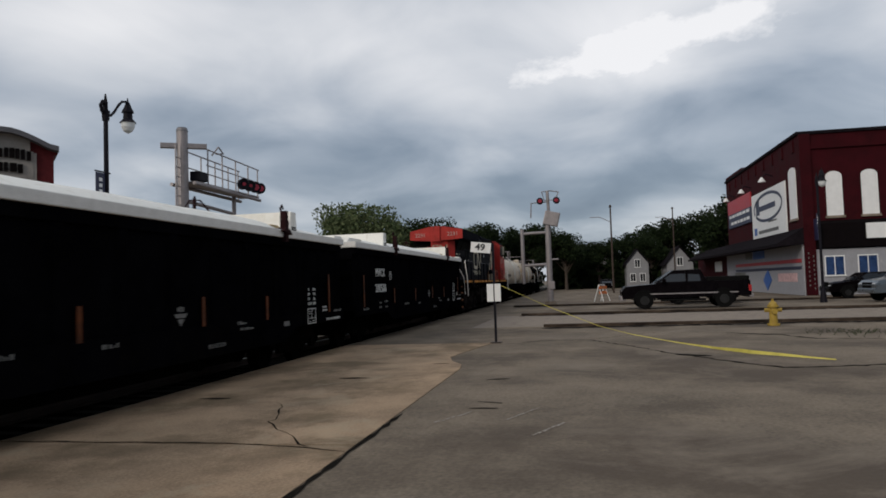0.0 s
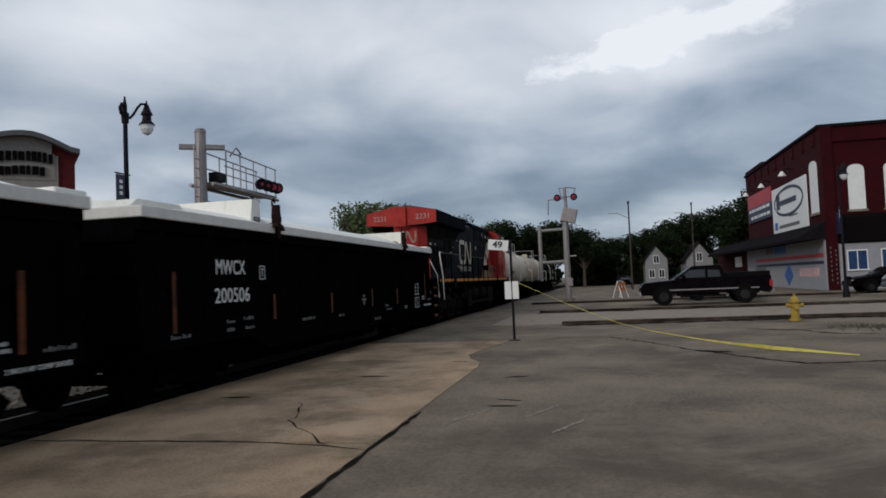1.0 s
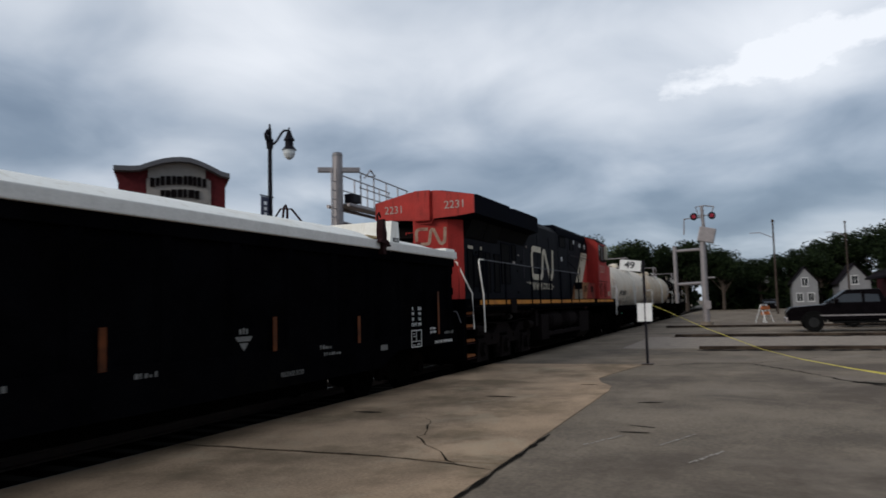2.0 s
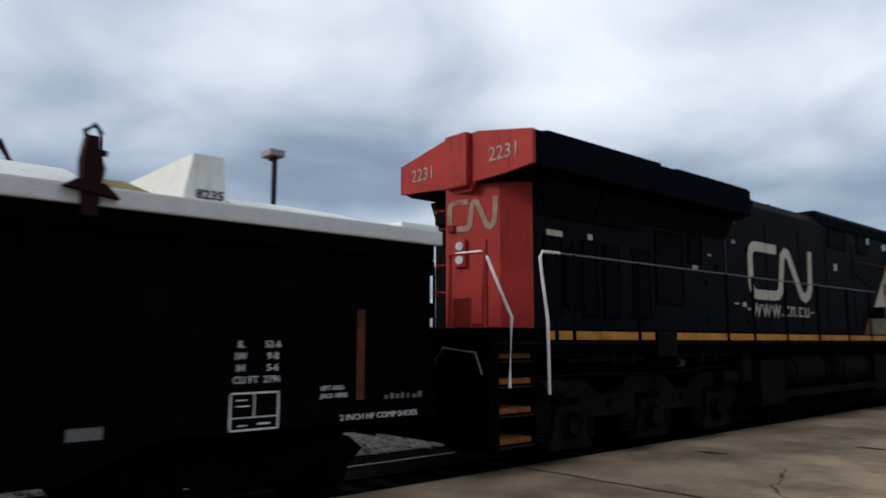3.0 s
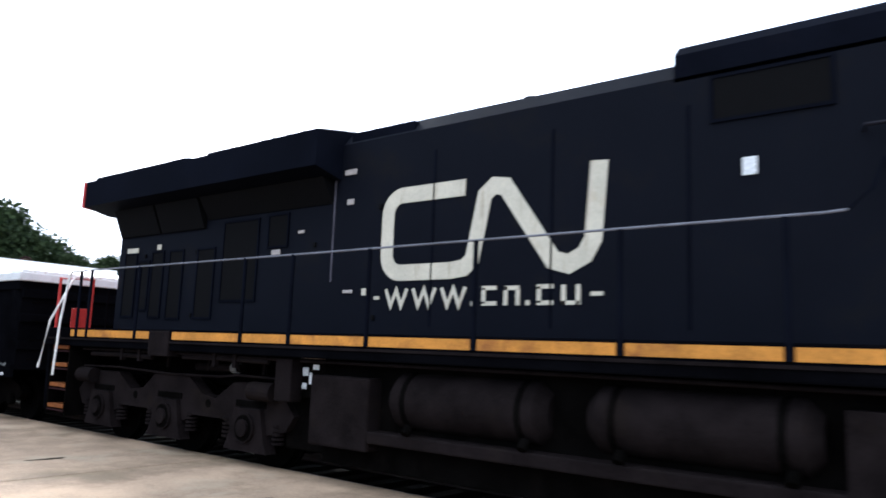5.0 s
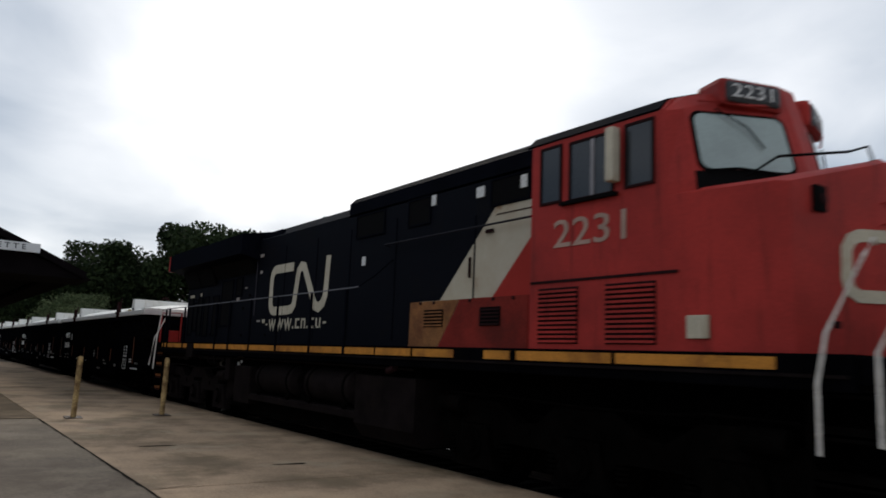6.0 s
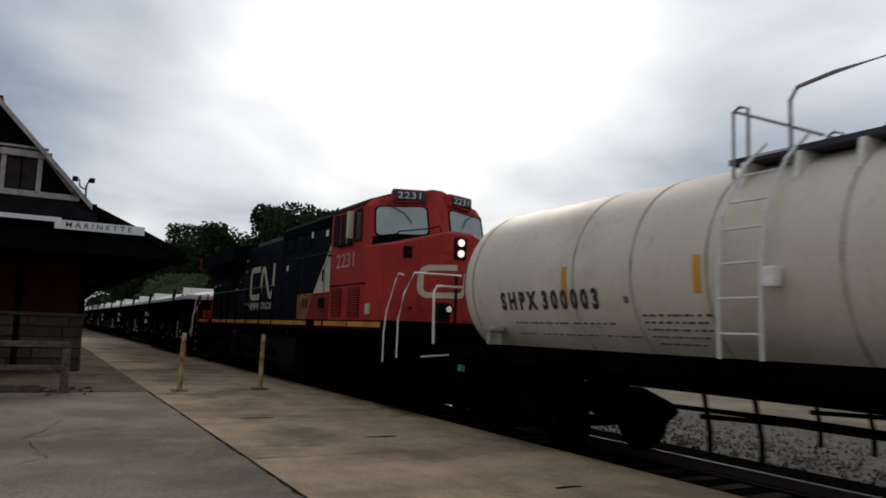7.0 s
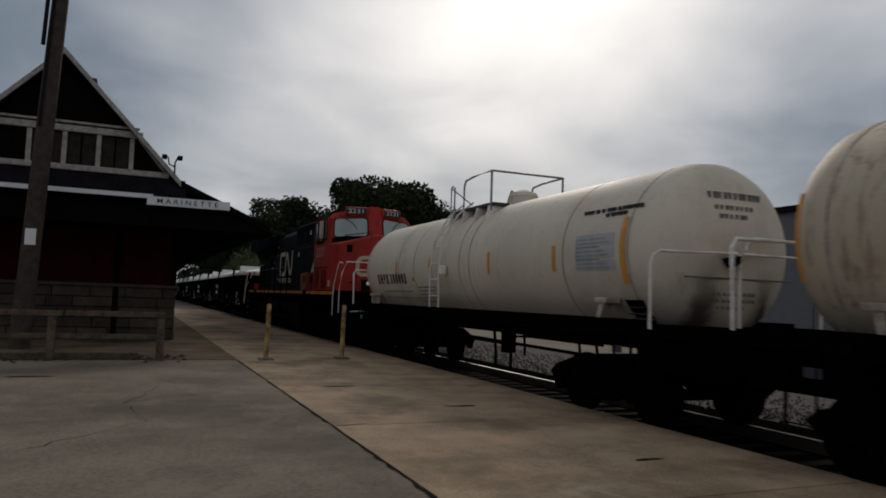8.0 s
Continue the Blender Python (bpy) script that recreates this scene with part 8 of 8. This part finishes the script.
    for v in bm.verts:
        v.co = Vector((v.co.x * 1.15, v.co.y * 0.8, max(-0.1, v.co.z * 0.85))) * (1 + 0.16 * noise.noise(v.co * 1.7))
    ob = part("boulder", bm, M_SIGNWHITE, smooth=True)
    ob.location = (2.25, 31.6, 0.0)
    tagged(ob, "pale rounded boulder at the road's edge", "boulder")
    tagged(part("far_road", cube(-60, 60, 30, 39, -0.05, 0.0), M_KERB), "pale concrete road beyond the track", "road", kind="structure")
    t = thing("arched_roof_truss", pose(24.5, 50, 0, 0, 0, 40), "thin dark metal arch on posts beyond the track", "arch")
    part("arch", pipe([(2.0 * math.cos(radians(a)), 0, 10.2 + 1.5 * math.sin(radians(a))) for a in range(0, 181, 15)], 0.09, 6), M_BLACKPOLE, t)
    for x in (-0.6, 0.6):
        part("strut", rod((x, 0, 0), (x * 0.6, 0, 11.6), 0.07, n=6), M_BLACKPOLE, t)


def build_station():
    t = thing("railway_station", pose(0, 0, 0), "old station house with a flared dark roof and stone base", "station")
    XF, XW, XB, RY = -22.0, -24.5, -52.0, -2.1    # roof edge, end wall, rear, ridge line
    # cross-section of the flared roof, from the ridge to the eaves
    half = [(0.0, 8.05), (3.17, 4.68), (4.5, 4.1), (5.75, 3.53)]
    for s_ in (-1, 1):
        top = [(RY + s_ * a, z) for a, z in half]
        out = top + [(y, z - 0.16) for y, z in top[::-1]]
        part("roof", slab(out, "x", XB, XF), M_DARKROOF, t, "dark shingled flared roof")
        trim = [(RY + s_ * a, z) for a, z in half[:2]]
        part("barge_board", slab(trim + [(y, z - 0.17) for y, z in trim[::-1]], "x", XF, XF + 0.06), M_TRIM, t, "peeling pale barge board")
        trim = [(RY + s_ * a, z) for a, z in half[1:]]
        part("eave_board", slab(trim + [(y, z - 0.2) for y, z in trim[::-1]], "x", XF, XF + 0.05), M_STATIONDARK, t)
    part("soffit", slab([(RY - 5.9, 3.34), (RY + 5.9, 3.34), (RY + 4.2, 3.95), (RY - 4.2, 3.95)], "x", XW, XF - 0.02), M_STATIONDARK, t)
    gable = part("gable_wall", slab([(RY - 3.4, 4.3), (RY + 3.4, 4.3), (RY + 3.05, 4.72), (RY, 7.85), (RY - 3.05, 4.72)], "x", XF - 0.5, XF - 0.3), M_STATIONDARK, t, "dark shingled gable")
    part("gable_rail", cube(XF - 0.3, XF - 0.16, RY - 2.1, RY + 2.1, 5.80, 5.98, 0.02), M_TRIM, t, "peeling pale trim board")
    part("gable_rail", cube(XF - 0.3, XF - 0.18, RY - 2.0, RY + 2.0, 6.04, 6.10), M_TRIM, t)
    part("gable_rail", cube(XF - 0.3, XF - 0.16, RY - 2.85, RY + 2.85, 4.74, 4.90, 0.02), M_TRIM, t, "peeling pale trim board")
    boards = mat("boarded_window", (0.030, 0.024, 0.021), 0.8, vary=0.4, scale=5, gloss=0.1)
    for k, y in enumerate((-2.0, -1.15, -0.3, 0.55, 1.4)):
        w = part("gable_window", cube(XF - 0.3, XF - 0.27, RY + y - 0.36, RY + y + 0.36, 4.92, 5.78), boards if k != 1 else M_STATIONDARK, t)
        part("glazing_bar", cube(XF - 0.27, XF - 0.24, RY + y - 0.02, RY + y + 0.02, 4.92, 5.78), M_STATIONDARK, w)
    for y in (-2.42, -1.57, -0.72, 0.13, 0.98, 1.83):
        part("window_post", cube(XF - 0.3, XF - 0.2, RY + y - 0.06, RY + y + 0.06, 4.9, 5.8), M_TRIM, t)
    for s_ in (-1, 1):
        part("gable_brace", slab([(RY + s_ * 1.95, 5.8), (RY + s_ * 2.1, 5.8), (RY + s_ * 2.85, 4.9), (RY + s_ * 2.7, 4.9)], "x", XF - 0.3, XF - 0.18), M_TRIM, t)
    part("pent_roof", slab([(XF - 0.2, 4.72), (XF + 0.25, 4.22), (XF + 0.25, 4.1), (XF - 0.4, 4.1)], "y", RY - 5.0, RY + 3.3), M_DARKROOF, t)
    part("pent_edge", cube(XF + 0.25, XF + 0.29, RY - 5.0, RY + 2.45, 4.08, 4.20), M_SIGNWHITE, t, "pale edge board of the lower roof")
    sign = part("station_sign", cube(XF + 0.30, XF + 0.35, 0.20, 2.42, 3.90, 4.14, 0.005), M_SIGNWHITE, t, "white station name board")
    for y in (0.4, 2.2):
        part("sign_hanger", cube(XF + 0.0, XF + 0.30, y - 0.03, y + 0.03, 3.97, 4.05), M_STATIONDARK, t)
    lettering("station_name", "M A R I N E T T E", 0.19, facing(XF + 0.354, 1.27, 4.02, "+x"), M_STENCILDARK, sign, 1.62, weight=0.001)
    part("rear_gable", slab([(RY - 5.6, 3.4), (RY + 5.6, 3.4), (RY + 4.4, 4.05), (RY + 3.05, 4.66), (RY, 7.85), (RY - 3.05, 4.66), (RY - 4.4, 4.05)], "x", XB + 0.2, XB + 0.4), M_STATIONDARK, t)
    # walls
    part("wall", cube(XB, XW, RY - 3.6, 1.22, 1.66, 4.0), M_STATIONRED, t, "dark red boarded wall")
    base = part("stone_base_core", cube(XB, XW - 0.06, RY - 3.55, 1.16, -0.02, 1.62), M_MORTAR, t)
    part("base_cap", cube(XW - 0.1, XW + 0.1, RY - 3.7, 1.32, 1.60, 1.70, 0.02), M_STATIONSTONE, t)
    rng = random.Random(14)
    z = 0.0
    for row in range(5):
        h = (0.36, 0.3, 0.33, 0.3, 0.3)[row]
        y = RY - 3.6 - (0.4 if row % 2 else 0)
        while y < 1.22:
            w = rng.uniform(0.55, 1.25)
            y1 = min(y + w, 1.24)
            if y1 - y > 0.15 and y1 > RY - 3.4:
                part("stone", cube(XW - 0.08, XW + rng.uniform(0.02, 0.07), max(y, RY - 3.6) + 0.012, y1 - 0.012, z + 0.01, z + h - 0.012, 0.02), M_STATIONSTONE, t)
            y = y1
        x = XW
        while x > -42:
            w = rng.uniform(0.55, 1.25)
            part("stone", cube(x - w + 0.012, x - 0.012, 1.15, 1.2 + rng.uniform(0.02, 0.07), z + 0.01, z + h - 0.012, 0.02), M_STATIONSTONE, t)
            x -= w
        z += h
    for x in (-27, -31, -36, -41):
        window_unit(t, x - 0.6, x + 0.6, 1.8, 3.2, 1.22, 1, M_DARKGLASS, M_TRIM, "y", 1)
    for x in (-26, -31, -36, -41):
        part("eave_bracket", pipe([(x, 1.25, 2.2), (x, 2.0, 2.9), (x, 2.9, 3.45)], 0.08, 6), M_STATIONDARK, t)
    for y in (-5.2, -3.0, -0.5, 1.15):
        part("corner_post", cube(XW, XW + 0.08, y - 0.08, y + 0.08, 0.0 if y < 1 else 1.7, 3.9), M_STATIONDARK, t)
    part("chimney", cube(-30.5, -29.6, RY - 0.4, RY + 0.4, 7.6, 9.3, 0.03), M_BRICKBROWN, t)
    v = part("roof_lamp", pipe([(-25.5, 1.03, 4.6), (-25.5, 1.02, 5.75), (-25.5, 1.1, 5.95), (-25.5, 1.2, 5.96)], 0.03, 6), M_BLACKPOLE, t)
    part("lamp_arm", pipe([(-25.5, 1.02, 5.62), (-25.5, 0.84, 5.70), (-25.5, 0.80, 5.93), (-25.5, 0.70, 5.95)], 0.025, 6), M_BLACKPOLE, v)
    for y in (0.70, 1.18):
        part("lamp_shade", cube(-25.6, -25.4, y - 0.09, y + 0.07, 5.86, 6.0, 0.02), M_BLACKPOLE, v)
    # pole in front of the gable
    p = thing("utility_pole", pose(-20.6, -2.5, 0, 0, 0.0, 0), "weathered timber utility pole before the station gable", "utility pole", "utility poles")
    part("pole", rod((0, 0, -0.05), (0.0, 0.5, 12.5), 0.24, 0.17, 14), M_POLE, p)
    part("conduit", rod((0.23, 0.1, 5.5), (0.15, 0.38, 12.4), 0.035, n=8), M_BLACKPOLE, p)
    part("notice", cube(0.235, 0.245, -0.02, 0.22, 2.55, 2.95), M_SIGNWHITE, p, "torn white paper notice")
    part("wire_guard", rod((0.1, 0.05, 7.6), (0.1, 0.2, 12.2), 0.05, n=8), M_BLACKPOLE, p)
    # timber rail before the station
    f = thing("timber_fence", pose(-17.6, 0, 0), "low weathered timber rail fence before the station", "fence")
    for y in (0.62, -1.55, -3.75, -6.0):
        part("post", cube(-0.09, 0.09, y - 0.08, y + 0.08, -0.03, 1.04, 0.015), M_TIMBER, f)
    for y0, y1, z in ((0.66, -1.3, 1.0), (-1.35, -6.1, 0.99)):
        part("rail", cube(0.02, 0.12, y1, y0, z - 0.06, z + 0.06, 0.012), M_TIMBER, f)
    part("rail", cube(-0.35, -0.2, -6.1, 0.2, 0.0, 0.14, 0.02), M_TIMBER, f)
    part("rail", cube(-0.06, 0.02, -6.1, 0.6, 0.45, 0.56, 0.012), M_TIMBER, f)
    verts, faces = [], []
    for _ in range(130):
        x, y = -17.9 + rng.gauss(0, 0.35), rng.uniform(-5, 1.2)
        r = rng.uniform(0.02, 0.08)
        b = len(verts)
        for d in ((1, 0, 0), (-1, 0, 0), (0, 1, 0), (0, -1, 0), (0, 0, 1), (0, 0, -0.4)):
            verts.append((x + d[0] * r * rng.uniform(0.6, 1.5), y + d[1] * r * rng.uniform(0.6, 1.5), 0.01 + d[2] * r * rng.uniform(0.5, 1)))
        for q in ((0, 2, 4), (2, 1, 4), (1, 3, 4), (3, 0, 4), (2, 0, 5), (1, 2, 5), (3, 1, 5), (0, 3, 5)):
            faces.append(tuple(b + k for k in q))
    me = bpy.data.meshes.new("rubble")
    me.from_pydata(verts, [], faces)
    tagged(part("rubble", me, M_STATIONSTONE), "small stone rubble along the fence's foot", "rubble", kind="stuff")


build_milepost()
build_bollards()
build_hydrant()
build_signals()
build_street_lamps()
build_brick_shop()
build_houses()
build_vehicles()
build_beyond()
build_station()
build_trees()


motions()
